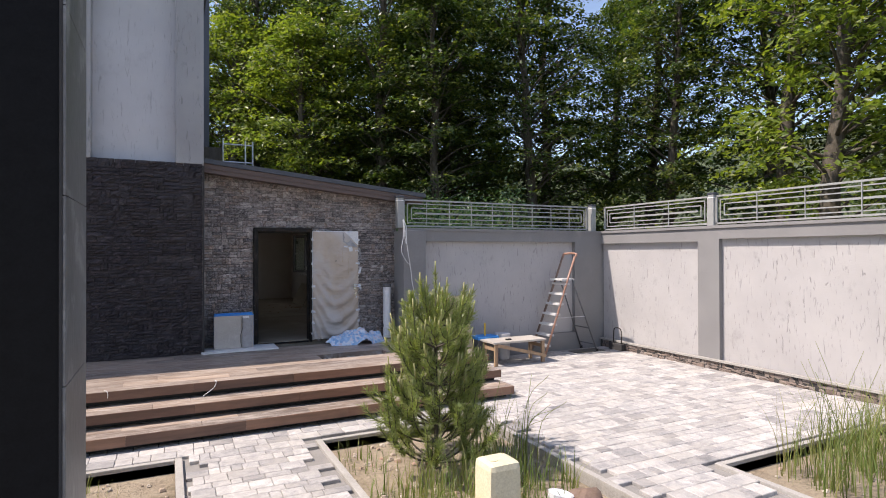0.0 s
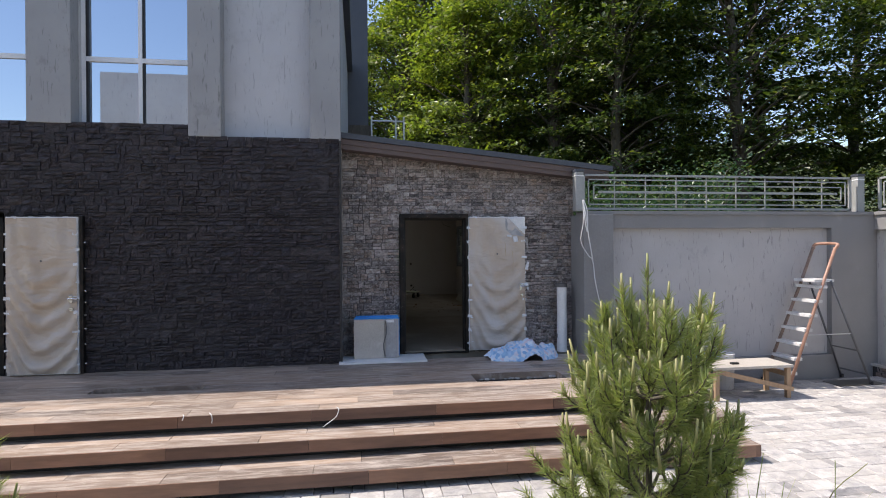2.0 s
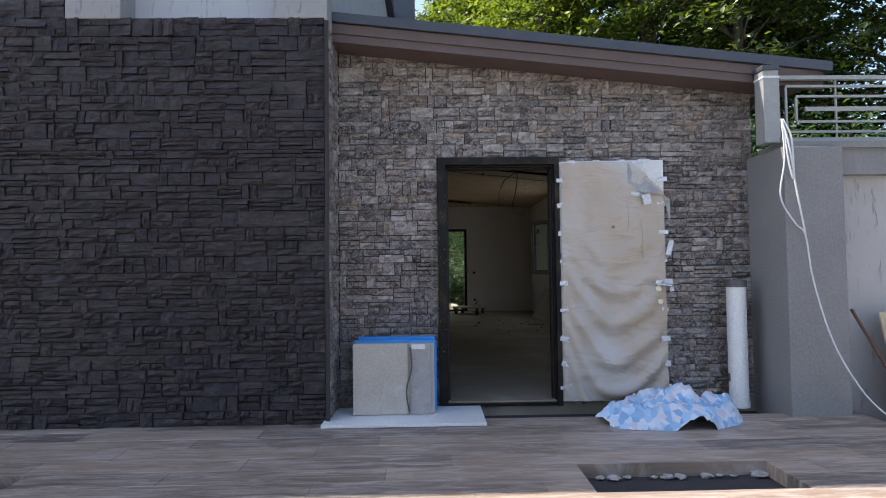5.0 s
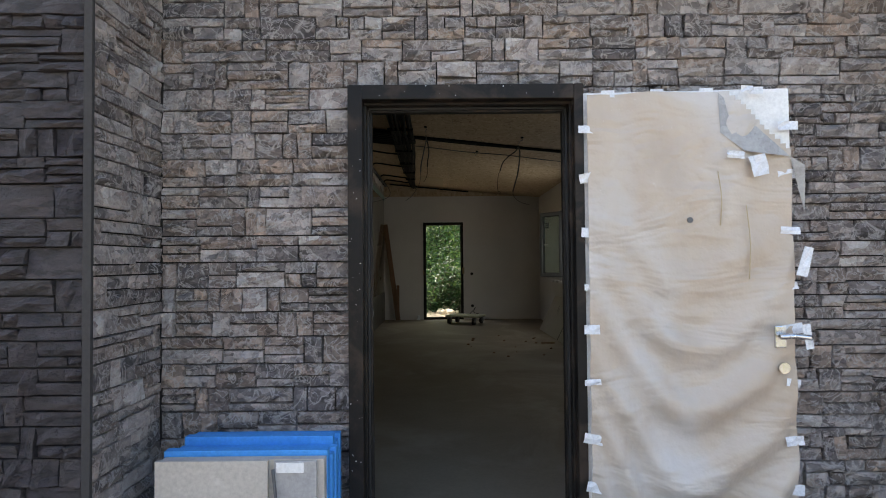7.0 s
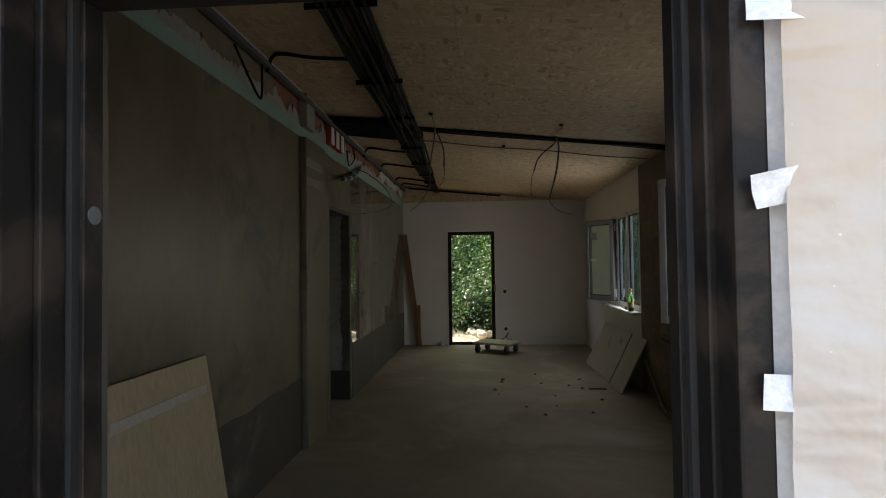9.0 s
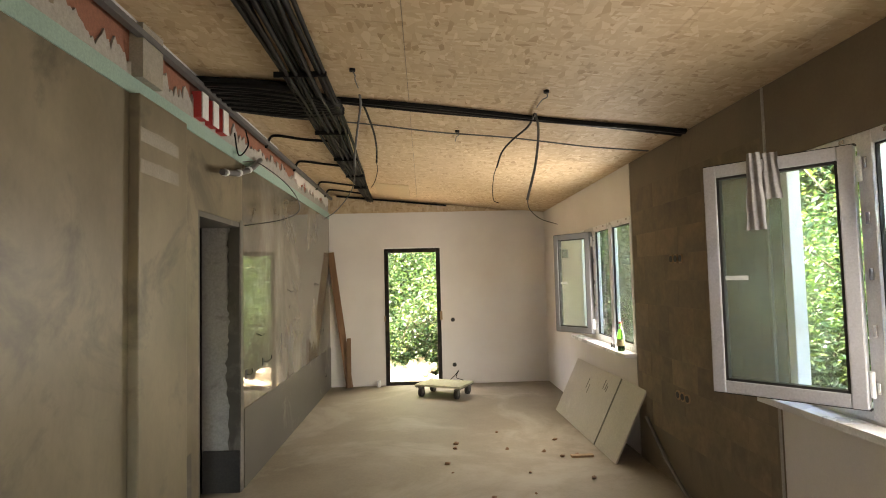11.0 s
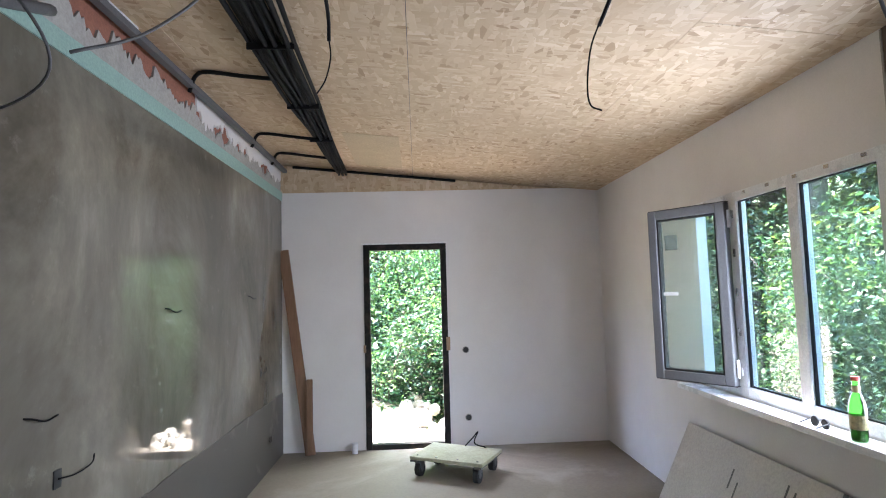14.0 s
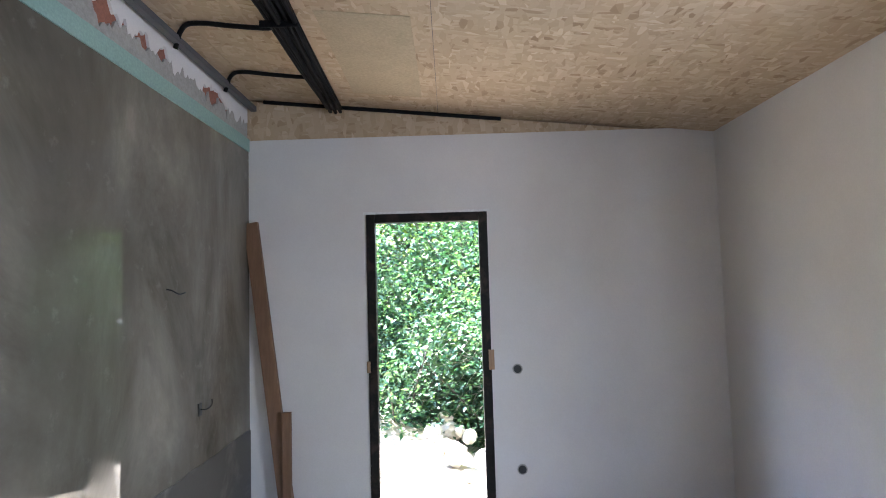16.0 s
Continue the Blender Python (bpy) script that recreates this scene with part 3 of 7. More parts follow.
v = [bm.verts.new(p) for p in ((0.13, 10.40, 3.16), (3.6, 10.40, 3.16), (0.13, 10.40, 3.52), (0.13, 10.66, 3.16), (3.6, 10.66, 3.16), (0.13, 10.66, 3.52))]
for f in ((0, 1, 2), (3, 5, 4), (0, 3, 4, 1), (1, 4, 5, 2), (0, 2, 5, 3)):
    bm.faces.new([v[i] for i in f])
structure("wall_front", bm, M_JOINT, "front wall of the annex behind the stone cladding", "wall")


def sloped(x0, x1, y0, y1, zoff, thick):
    bm = bmesh.new()
    bmesh.ops.create_cube(bm, size=1.0)
    for q in bm.verts:
        x = x0 if q.co.x < 0 else x1
        q.co = Vector((x, y0 if q.co.y < 0 else y1, CEIL(x) + zoff + (thick if q.co.z > 0 else 0)))
    return bm


RS = -0.067
structure("roof_panel", sloped(0.16, 4.0, 10.36, 20.6, 0.035, 0.08), M_ROOF, "dark grey sheet-metal annex roof", "roof")
structure("roof_edge", sloped(0.16, 4.09, 10.06, 10.36, 0.10 + RS, 0.075), M_ROOF, "dark blue-grey metal roof edge", "trim")
structure("fascia", sloped(0.16, 4.04, 10.1, 10.14, -0.045 + RS, 0.145), M_FASCIA, "brown painted wooden fascia under the roof edge", "trim")
structure("fascia_strip", sloped(0.16, 3.9, 10.085, 10.1, 0.02 + RS, 0.075), M_FASCIA, "brown lower batten of the eave", "trim")
structure("soffit", sloped(0.16, 3.9, 10.14, 10.36, -0.04 + RS, 0.03), M_FASCIA, "brown boarded soffit", "trim")

# ---- annex interior ----
LX, RX, RY = 0.12, 3.48, 20.03
DL = (15.02, 15.88, 0.5, 2.64)
W1, W2 = (16.36, 18.02, 1.45, 2.69), (12.45, 14.24, 1.5, 2.74)
BD = (0.965, 1.83, 0.54, 2.64)
structure("floor", box(LX - 0.4, RX + 0.3, 10.36, RY + 0.3, 0.3, FLOOR), M_FLOOR, "dusty bare cement screed floor", "floor")
structure("wall_left", wall_with_holes("y", 10.66, 15.9, 0.5, 3.13, LX - 0.3, LX, [DL]), M_RAWWALL, "raw beige cement-rendered wall", "wall")
structure("wall_right", wall_with_holes("y", 10.66, RY + 0.3, 0.5, 3.3, RX, RX + 0.1, [W1, W2]), M_WHITEPLASTER, "pale plastered window wall", "wall")
structure("wall_rear", wall_with_holes("x", LX - 0.4, RX + 0.3, 0.5, 3.205, RY, RY + 0.12, [BD]), M_WHITEPLASTER, "pale plastered rear wall", "wall")
bm = bmesh.new()
xs, ys = (LX - 0.4, 0.25, 1.5, 2.75, RX + 0.35), (10.4, 12.15, 14.6, 17.05, 19.5, 20.6)
for i, (xa, xb) in enumerate(zip(xs, xs[1:])):
    for ya, yb in zip(ys, ys[1:]):
        o = 0.62 if i % 2 else 0.0
        q = sloped(xa + 0.0015, xb - 0.0015, max(10.4, ya - o) + 0.0015, yb - o - 0.0015 if yb < 20 else yb, random.uniform(0, 0.002), 0.02)
        me = bpy.data.meshes.new("board")
        q.to_mesh(me), q.free(), bm.from_mesh(me)
structure("ceiling", bm, M_OSB, "oriented strand board sloped ceiling", "ceiling")
bm = sloped(LX - 0.4, RX + 0.3, RY + 0.02, RY + 0.3, -0.04, 0.03)
for q in bm.verts:
    if q.co.z < CEIL(q.co.x) - 0.02:
        q.co.z = 3.2
structure("rear_gable_board", bm, M_OSBUP, "strand board wedge above the rear wall", "trim")
structure("inner_front_lining", wall_with_holes("x", LX, RX, FLOOR, 3.2, 10.66, 10.68, [(0.88, 2.07, 0.4, 2.62)]), M_RAWWALL, "raw rendered inside of the front wall", "wall")
# Added shell of the unseen side room, coloured dark for its shade.
structure("side_room", box(-2.6, -2.5, 13.5, 17.5, 0.3, 3.4), M_ROOMSHADE, "unlit side room wall", "wall")
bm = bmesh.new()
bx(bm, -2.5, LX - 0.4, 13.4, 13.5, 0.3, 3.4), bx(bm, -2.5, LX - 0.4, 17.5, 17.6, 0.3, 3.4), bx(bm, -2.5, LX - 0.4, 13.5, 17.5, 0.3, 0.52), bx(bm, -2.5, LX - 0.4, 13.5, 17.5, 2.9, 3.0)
structure("side_room_shell", bm, M_ROOMSHADE, "unlit side room shell", "wall")
# dark side of the house next to the room, closing it above
structure("left_upper_wall", box(LX - 0.4, LX - 0.02, 10.66, RY, 3.0, 3.56), M_RED, "brick and patchy plaster above the membrane strip", "wall")

# ---- courtyard walls ----
CY, CX = 9.95, 8.35


def court_wall(name, axis, lo, hi, face, sign, piers, panels, label):
    """A courtyard wall: body, raised frame and recessed scratched panels."""
    bm = wall_with_holes(axis, lo, hi, -0.2, 2.5, *sorted((face + sign * 0.09, face + sign * 0.3)), [])
    structure(name, bm, M_SCRATCH, label, "wall")
    bm = wall_with_holes(axis, lo, hi, -0.1, 2.5, *sorted((face, face + sign * 0.09)), panels)
    structure("wall_frame", bm, M_COURT, "darker grey smooth frame around the wall panels", "trim")
    q = sorted((face - sign * 0.03, face + sign * 0.33))
    bm = wall_with_holes(axis, lo, hi, 2.5, 2.55, *q, [])
    structure("wall_coping", bm, M_COURT, "grey rendered wall coping", "trim")


court_wall("court_wall_rear", "x", 3.6, 8.35, CY, 1, [], [(4.03, 7.6, 0.35, 2.3)], "grey rendered courtyard wall")
court_wall("court_wall_side", "y", -4.0, 10.2, CX, 1, [], [(7.42, 9.98, 0.17, 2.27), (4.1, 6.98, 0.17, 2.31), (0.9, 3.7, 0.17, 2.31), (-3.4, 0.5, 0.17, 2.31)], "sunlit grey scratch-rendered courtyard wall")
structure("court_pier", box(3.55, 4.0, 9.87, 10.36, -0.1, 2.5, bev=0.01), M_COURT, "grey rendered end pier of the courtyard wall", "pier")
structure("plinth_cap", box(CX - 0.07, CX + 0.0, -4, 9.95, 0.15, 0.185), M_CONCRETE, "pale cement strip over the stone plinth", "trim")
structure("plinth_back", box(CX - 0.03, CX, -4, 9.95, -0.1, 0.15), M_MORTAR_RECESS, "mortar behind the stone plinth", "trim")


# ---- annex front door ----
def door_leaf(w, h, t, mirror=1, flap=True):
    """A door leaf in film: local x along the leaf from the hinge, y towards the viewer, z up."""
    rnd = random.Random(11 + mirror)
    root = new("steel_door")
    part("leaf", box(0.0, mirror * w, 0.0, t, 0, h, bev=0.004) if mirror > 0 else box(-w, 0, 0, t, 0, h, bev=0.004), M_WHITE, root, "white painted steel leaf")
    part("leaf_edge", box(min(0, mirror * w) - 0.012, max(0, mirror * w) + 0.012, t, t + 0.012, -0.012, h + 0.012), M_BLACKMETAL, root, "black steel leaf edge")
    nx, nz = 40, 96
    bm = bmesh.new()
    g = []
    for j in range(nz + 1):
        row = []
        for i in range(nx + 1):
            u, q = i / nx, j / nz
            x, z = mirror * (0.012 + u * (w - 0.02)), 0.015 + q * (h - 0.03)
            sag = math.sin(math.pi * u)
            low = max(0.0, 1 - q * 1.35)
            fold = 0.03 * low ** 0.7 * math.sin(q * 46 - 11.0 * (u - 0.55) ** 2 * 4 + 2.2 * noise.noise((u * 3, q * 4, 1.7))) * (0.4 + sag)
            fold += 0.018 * math.sin(u * 21 + 3 * noise.noise((u * 2, q * 3, 5))) * q * sag + 0.012 * noise.noise((u * 5, q * 9, 3.1))
            row.append(bm.verts.new((x, -0.022 - 0.016 * sag - max(-0.018, fold), z)))
        g.append(row)
    for j in range(nz):
        for i in range(nx):
            if flap and (nx - i) + (nz - j) * 0.95 < 13:
                continue
            bm.faces.new((g[j][i], g[j][i + 1], g[j + 1][i + 1], g[j + 1][i]))
    part("film", bm, M_FILM, root, "creased dusty protective film", smooth=True)
    if flap:
        bm = bmesh.new()
        a = [bm.verts.new(p) for p in ((w - 0.30, -0.03, h - 0.02), (w - 0.02, -0.035, h - 0.29), (w - 0.21, -0.06, h - 0.27), (w - 0.30, -0.045, h - 0.19), (w + 0.03, -0.05, h - 0.33), (w + 0.035, -0.03, h - 0.52))]
        bm.faces.new((a[0], a[1], a[2], a[3])), bm.faces.new((a[1], a[4], a[5]))
        part("film_flap", bm, M_FLAP, root, "loose flap of grey film")
        for x, z, wd, hh, tip in ((w - 0.25, h - 0.285, 0.07, 0.03, 6), (w - 0.16, h - 0.33, 0.065, 0.085, -12), (w - 0.2, h - 0.02, 0.05, 0.03, 0), (w + 0.012, h - 0.72, 0.04, 0.12, 14), (w + 0.015, h - 1.02, 0.035, 0.1, -10)):
            q = bmesh.new()
            bmesh.ops.create_grid(q, x_segments=3, y_segments=3, size=0.5, matrix=pose(x, -0.068, z, 90, tip, 0) @ Matrix.Diagonal((wd, hh, 1, 1)))
            for e in q.verts:
                e.co.y += rnd.uniform(-0.006, 0.006)
            part("tape", q, M_TAPE, root)
    for k in range(9):
        z = 0.12 + k * (h - 0.2) / 8.5 + rnd.uniform(-0.03, 0.03)
        for side in (0, 1):
            x = 0.02 if side == 0 else w - 0.02
            wd, hh = rnd.uniform(0.05, 0.09), rnd.uniform(0.02, 0.045)
            bm = bmesh.new()
            bmesh.ops.create_grid(bm, x_segments=3, y_segments=2, size=0.5, matrix=pose(mirror * x, -0.022, z, 90 + rnd.uniform(-8, 8), rnd.uniform(-12, 12), 0) @ Matrix.Diagonal((wd, hh, 1, 1)))
            for q in bm.verts:
                q.co.y += rnd.uniform(-0.006, 0.003)
            part("tape", bm, M_TAPE, root)
    for k in range(4):
        bm = bmesh.new()
        bmesh.ops.create_grid(bm, x_segments=2, y_segments=2, size=0.5, matrix=pose(mirror * (0.1 + k * w / 4.2), -0.02, h - 0.012, 90, 0, 0) @ Matrix.Diagonal((0.055, 0.03, 1, 1)))
        part("tape", bm, M_TAPE, root)
    if flap:
        for sx, z0, z1 in ((0.53, 1.38, 1.60), (0.64, 1.16, 1.46)):
            part("scratch", tube(bmesh.new(), smooth_line([(sx, -0.05, z1), (sx + 0.012, -0.052, (z0 + z1) / 2), (sx + 0.006, -0.05, z0)]), 0.0025, 6), M_PLYWOOD, root, "pale crease in the film")
    hx, hz = mirror * (w - 0.075), 0.93
    part("handle_plate", box(hx - 0.022, hx + 0.022, -0.04, -0.026, hz - 0.05, hz + 0.04, bev=0.004), M_CHROME, root, "steel handle rose")
    bm = cyl(bmesh.new(), (hx, -0.03, hz), (hx, -0.075, hz), 0.011)
    tube(bm, smooth_line([(hx - 0.02 * mirror, -0.075, hz), (hx + 0.03 * mirror, -0.08, hz + 0.004), (hx + 0.1 * mirror, -0.075, hz - 0.004)]), 0.011, 8)
    part("handle", bm, M_CHROME, root, "steel lever handle", smooth=True)
    part("lock", cyl(bmesh.new(), (hx + 0.01 * mirror, -0.02, hz - 0.13), (hx + 0.01 * mirror, -0.045, hz - 0.13), 0.022), M_CHROME, root, "round steel lock rosette")
    part("peephole", cyl(bmesh.new(), (mirror * w * 0.5, -0.018, h * 0.72), (mirror * w * 0.5, -0.035, h * 0.72), 0.012), M_CONDUIT, root, "grey door viewer")
    for z in (0.25, 1.0, 1.75):
        part("hinge", cyl(bmesh.new(), (-0.025 * mirror, 0.0, z), (-0.025 * mirror, 0.0, z + 0.11), 0.011), M_BLACKMETAL, root, "black barrel hinge")
    return root


leaf = door_leaf(0.845, 1.95, 0.05)
leaf.matrix_world = pose(1.965, 10.315, 0.535, 0, 0, -3.2)
tagged(leaf, "open steel door leaf under dusty taped protective film", "door", "film-wrapped doors")
leaf2 = door_leaf(0.82, 1.94, 0.05, 1, False)
leaf2.matrix_world = pose(-3.86, 9.835, 0.51, 0, 0, -1)
part("lock_edge", box(0.834, 0.872, 0.0, 0.06, 0.0, 1.95, bev=0.003), M_BLACKMETAL, leaf2, "black steel lock edge")
for z in (0.12, 0.36, 0.55, 0.72, 0.88, 1.02, 1.3, 1.62):
    part("bolt", cyl(bmesh.new(), (0.872, 0.03, z), (0.896, 0.03, z), 0.013, n=12), M_CHROME, leaf2, "chrome locking bolt")
tagged(leaf2, "second open steel door leaf wrapped in taped film", "door", "film-wrapped doors")

frame_1 = thing("door_frame", (0.97, 10.36, 0.5), "black steel door frame specked with plaster", "door frame")
W_, H_ = 0.995, 2.025
part("jamb", box(0, 0.062, -0.055, 0.0, 0, H_, bev=0.004), M_BLACKMETAL, frame_1)
part("jamb", box(W_ - 0.04, W_, -0.055, 0.0, 0, H_, bev=0.004), M_BLACKMETAL, frame_1)
part("head", box(0.062, W_ - 0.04, -0.055, 0.0, H_ - 0.062, H_, bev=0.004), M_BLACKMETAL, frame_1)
# two stepped rebates with a rubber seal in the groove between them
for x0, x1 in ((0.0, 0.072), (W_ - 0.05, W_)):
    part("rebate", box(x0, x1, 0.0, 0.045, 0.02, H_ - 0.072, bev=0.004), M_BLACKMETAL, frame_1)
part("rebate", box(0.0, W_, 0.0, 0.045, H_ - 0.072, H_, bev=0.004), M_BLACKMETAL, frame_1)
for x0, x1 in ((0.0, 0.088), (W_ - 0.066, W_)):
    part("rebate", box(x0, x1, 0.06, 0.10, 0.02, H_ - 0.088, bev=0.003), M_BLACKMETAL, frame_1)
part("rebate", box(0.0, W_, 0.06, 0.10, H_ - 0.088, H_, bev=0.003), M_BLACKMETAL, frame_1)
for x0, x1 in ((0.0, 0.08), (W_ - 0.058, W_)):
    part("seal", box(x0, x1, 0.045, 0.06, 0.02, H_ - 0.08), M_RUBBER, frame_1, "rubber door seal")
part("seal", box(0.08, W_ - 0.058, 0.045, 0.06, H_ - 0.08, H_), M_RUBBER, frame_1, "rubber door seal")
for x, z in ((0.0884, 0.5), (0.0884, 1.05), (0.0884, 1.62)):
    part("bolt_hole", cyl(bmesh.new(), (x - 0.002, 0.08, z), (x + 0.001, 0.08, z), 0.014, n=14), M_CONDUIT, frame_1, "round bolt socket")
part("sill", box(0.0, W_, -0.03, 0.09, 0.0, 0.025, bev=0.004), M_BLACKMETAL, frame_1, "dark steel door sill")
for x0, x1 in ((-0.104, -0.06), (W_ + 0.06, W_ + 0.104)):
    part("reveal_lining", box(x0, x1, 0.10, 0.32, 0.0, H_), M_DADO, frame_1, "raw rendered reveal")
rs = random.Random(4)
for k in range(34):
    p = (rs.uniform(0.006, 0.056), -0.0545, rs.uniform(0.3, 2.0)) if k < 24 else (rs.uniform(0.1, 0.9), -0.0545, rs.uniform(1.97, 2.02))
    sz = rs.uniform(0.001, 0.0032)
    part("plaster_speck", cyl(bmesh.new(), p, (p[0], p[1] - 0.003, p[2]), sz, sz * 0.6, 6), M_WHITE, frame_1, "white plaster speck")

# far door: bare opening frame of the dark wall
frame_2 = thing("door_frame", (-4.95, 9.895, 0.5), "dark steel frame of the second open doorway", "door frame")
part("jamb", box(0.95, 1.03, 0, 0.06, 0, 2.0, bev=0.004), M_BLACKMETAL, frame_2)
part("jamb", box(0.0, 0.08, 0, 0.06, 0, 2.0, bev=0.004), M_BLACKMETAL, frame_2)
part("head", box(0.0, 1.03, 0, 0.06, 1.94, 2.0, bev=0.004), M_BLACKMETAL, frame_2)


# ---- upper windows ----
def fixed_window(at, w, h, mull, trans, label, gap=0.055):
    t = thing("upper_window", at, label, "window", "upper storey windows")
    f = 0.05
    for x0, x1 in ((0, f), (w - f, w), (mull - f / 2, mull + f / 2)):
        part("window_frame", box(x0, x1, 0, 0.06, 0, h, bev=0.004), M_PVC, t)
    for z0, z1 in ((0, 0.03), (h - f, h), (trans - 0.03, trans + 0.03)):
        for x0, x1 in ((f, mull - f / 2), (mull + f / 2, w - f)):
            part("window_frame", box(x0, x1, 0.002, 0.058, z0, z1), M_PVC, t)
    for x0, x1 in ((f, mull - f / 2), (mull + f / 2, w - f)):
        for z0, z1 in ((0.03, trans - 0.03), (trans + 0.03, h - f)):
            part("gasket", box(x0, x0 + gap * 0.5, 0.01, 0.05, z0, z1), M_RUBBER, t)
            part("pane", box(x0, x1, 0.03, 0.036, z0, z1), M_COATED, t, "blue mirror-coated pane")
    return t


fixed_window((-3.13, 10.14, 3.66), 1.35, 2.44, 0.71, 0.85, "upstairs window with white frame and sky-reflecting panes")
fixed_window((-6.2, 10.14, 3.66), 2.54, 2.44, 1.27, 0.85, "wide upstairs window with white frame and reflective panes")
structure("upper_sill", box(-7.2, -1.77, 9.93, 10.14, 3.46, 3.645), M_MORTAR_RECESS, "dark mortar below the upper windows", "sill")

# ---- railings on the courtyard walls ----
def railing(name, along, start, length, at, label):
    t = new(name)
    t.matrix_world = pose(*at, 0, 0, 0 if along == "x" else 90)
    tagged(t, label, "railing", "wall-top railings")
    b = 0.014
    for z in (0.04, 0.53):
        part("rail", box(start, start + length, -0.02, 0.02, z - 0.015, z + 0.015), M_RAIL, t)
    for x in (start + 0.01, start + length - 0.01):
        part("end_post", box(x - 0.015, x + 0.015, -0.02, 0.02, 0.0, 0.545), M_RAIL, t)
    # two nested key frames round a flat middle bar
    for inset, z0, z1 in ((0.085, 0.105, 0.465), (0.165, 0.185, 0.385)):
        for z in (z0, z1):
            part("bar", box(start + inset, start + length - inset, -b / 2, b / 2, z - 0.009, z + 0.009), M_RAIL, t)
        for x in (start + inset, start + length - inset):
            part("key_bar", box(x - 0.009, x + 0.009, -b / 2, b / 2, z0 + 0.009, z1 - 0.009), M_RAIL, t)
    part("middle_bar", box(start + 0.235, start + length - 0.235, -b / 2, b / 2, 0.268, 0.302), M_RAIL, t)
    n = max(2, round(length / (0.49 if along == "x" else 0.8)))
    for k in range(1, n):
        x = start + length * k / n
        part("baluster", box(x - 0.007, x + 0.007, 0.0075, 0.02, 0.055, 0.515), M_RAIL, t)
    return t


def rail_post(at):
    t = thing("rail_post", at, "grey steel post with a dark cap on the wall", "post", "railing posts")
    part("shaft", box(-0.06, 0.06, -0.06, 0.06, 0, 0.56, bev=0.006), M_RAIL, t)
    part("cap", box(-0.068, 0.068, -0.068, 0.068, 0.56, 0.60, bev=0.008), M_ROOF, t, "dark metal cap")
    part("band", box(-0.064, 0.064, -0.064, 0.064, 0.50, 0.515), M_WHITE, t, "pale band")
    return t


railing("railing", "x", 0.0, 4.42, (3.62, 10.06, 2.55), "grey steel wall-top railing with key-pattern bars")
for y0, ln in ((7.28, 2.7), (4.0, 3.13), (0.7, 3.15), (-2.6, 3.15)):
    railing("railing", "y", 0.0, ln, (8.48, y0, 2.55), "grey steel wall-top railing with key-pattern bars")
for p in ((3.53, 10.02, 2.55), (8.2, 10.08, 2.55), (8.48, 7.2, 2.55), (8.48, 3.92, 2.55), (8.48, 0.62, 2.55)):
    rail_post(p)


# ---- courtyard things ----
def tile_stack():
    t = thing("tile_stack", (0.315, 10.035, 0.53), "stack of beige wall tiles with blue foam edges", "tile stack")
    rnd = random.Random(3)
    y = 0.0
    for k in range(7):
        h = 0.545 + rnd.uniform(-0.03, 0.022)
        x1 = 0.60 + rnd.uniform(-0.012, 0.03)
        part("tile_box", box(0.0 + rnd.uniform(0, 0.03), x1, y, y + 0.040, 0, h, bev=0.003), M_BLUE if k else M_CERAMIC, t)
        y += 0.043
    part("front_tile", box(0.0, 0.41, -0.022, -0.006, 0, 0.53, bev=0.002), M_CERAMIC, t, "beige marbled tile")
    part("front_tile", box(0.43, 0.585, -0.014, -0.004, 0, 0.525, bev=0.002), M_PALETILE, t, "grey fretwork pattern tile")
    part("tile_label", box(0.44, 0.54, -0.02, -0.0145, 0.485, 0.52), M_WHITE, t, "white paper label")
    bm = tube(bmesh.new(), smooth_line([(0.43, -0.026, 0.50), (0.44, -0.03, 0.35), (0.40, -0.026, 0.18), (0.42, -0.026, 0.02)]), 0.006, 6)
    part("strap", bm, M_CONDUIT, t, "loose grey strap")
    return t


tile_stack()
board_sheet = thing("white_board", (0.12, 9.77, 0.5), "thin white board lying on the terrace tiles", "board")
part("sheet", box(0.0, 1.17, 0.0, 0.5, 0.004, 0.026, bev=0.003), M_WHITE, board_sheet)


def cloth_heap(name, at, sx, sy, h, mat, label, seed):
    t = thing(name, at, label, "cloth")
    bm = bmesh.new()
    bmesh.ops.create_grid(bm, x_segments=54, y_segments=34, size=0.5)
    for q in bm.verts:
        u, w = q.co.x, q.co.y
        r = math.hypot(u * 2, w * 2)
        p = Vector((u * 6 + seed, w * 6, 0))
        e = max(0.0, 1 - r ** 2.2 * (0.9 + 0.35 * noise.noise(p * 0.5)))
        z = h * e ** 0.6 * (0.75 + 0.4 * noise.noise(p)) + 0.055 * abs(noise.noise(p * 2.9)) * (e > 0)
        q.co = Vector((u * sx * (1 + 0.2 * noise.noise(p + Vector((9, 0, 0)))), w * sy, max(0.004, z)))
    edge = [f for f in bm.faces if all(v.co.z < 0.006 for v in f.verts)]
    bmesh.ops.delete(bm, geom=edge, context="FACES")
    part("sheet", bm, mat, t, smooth=True)
    return t


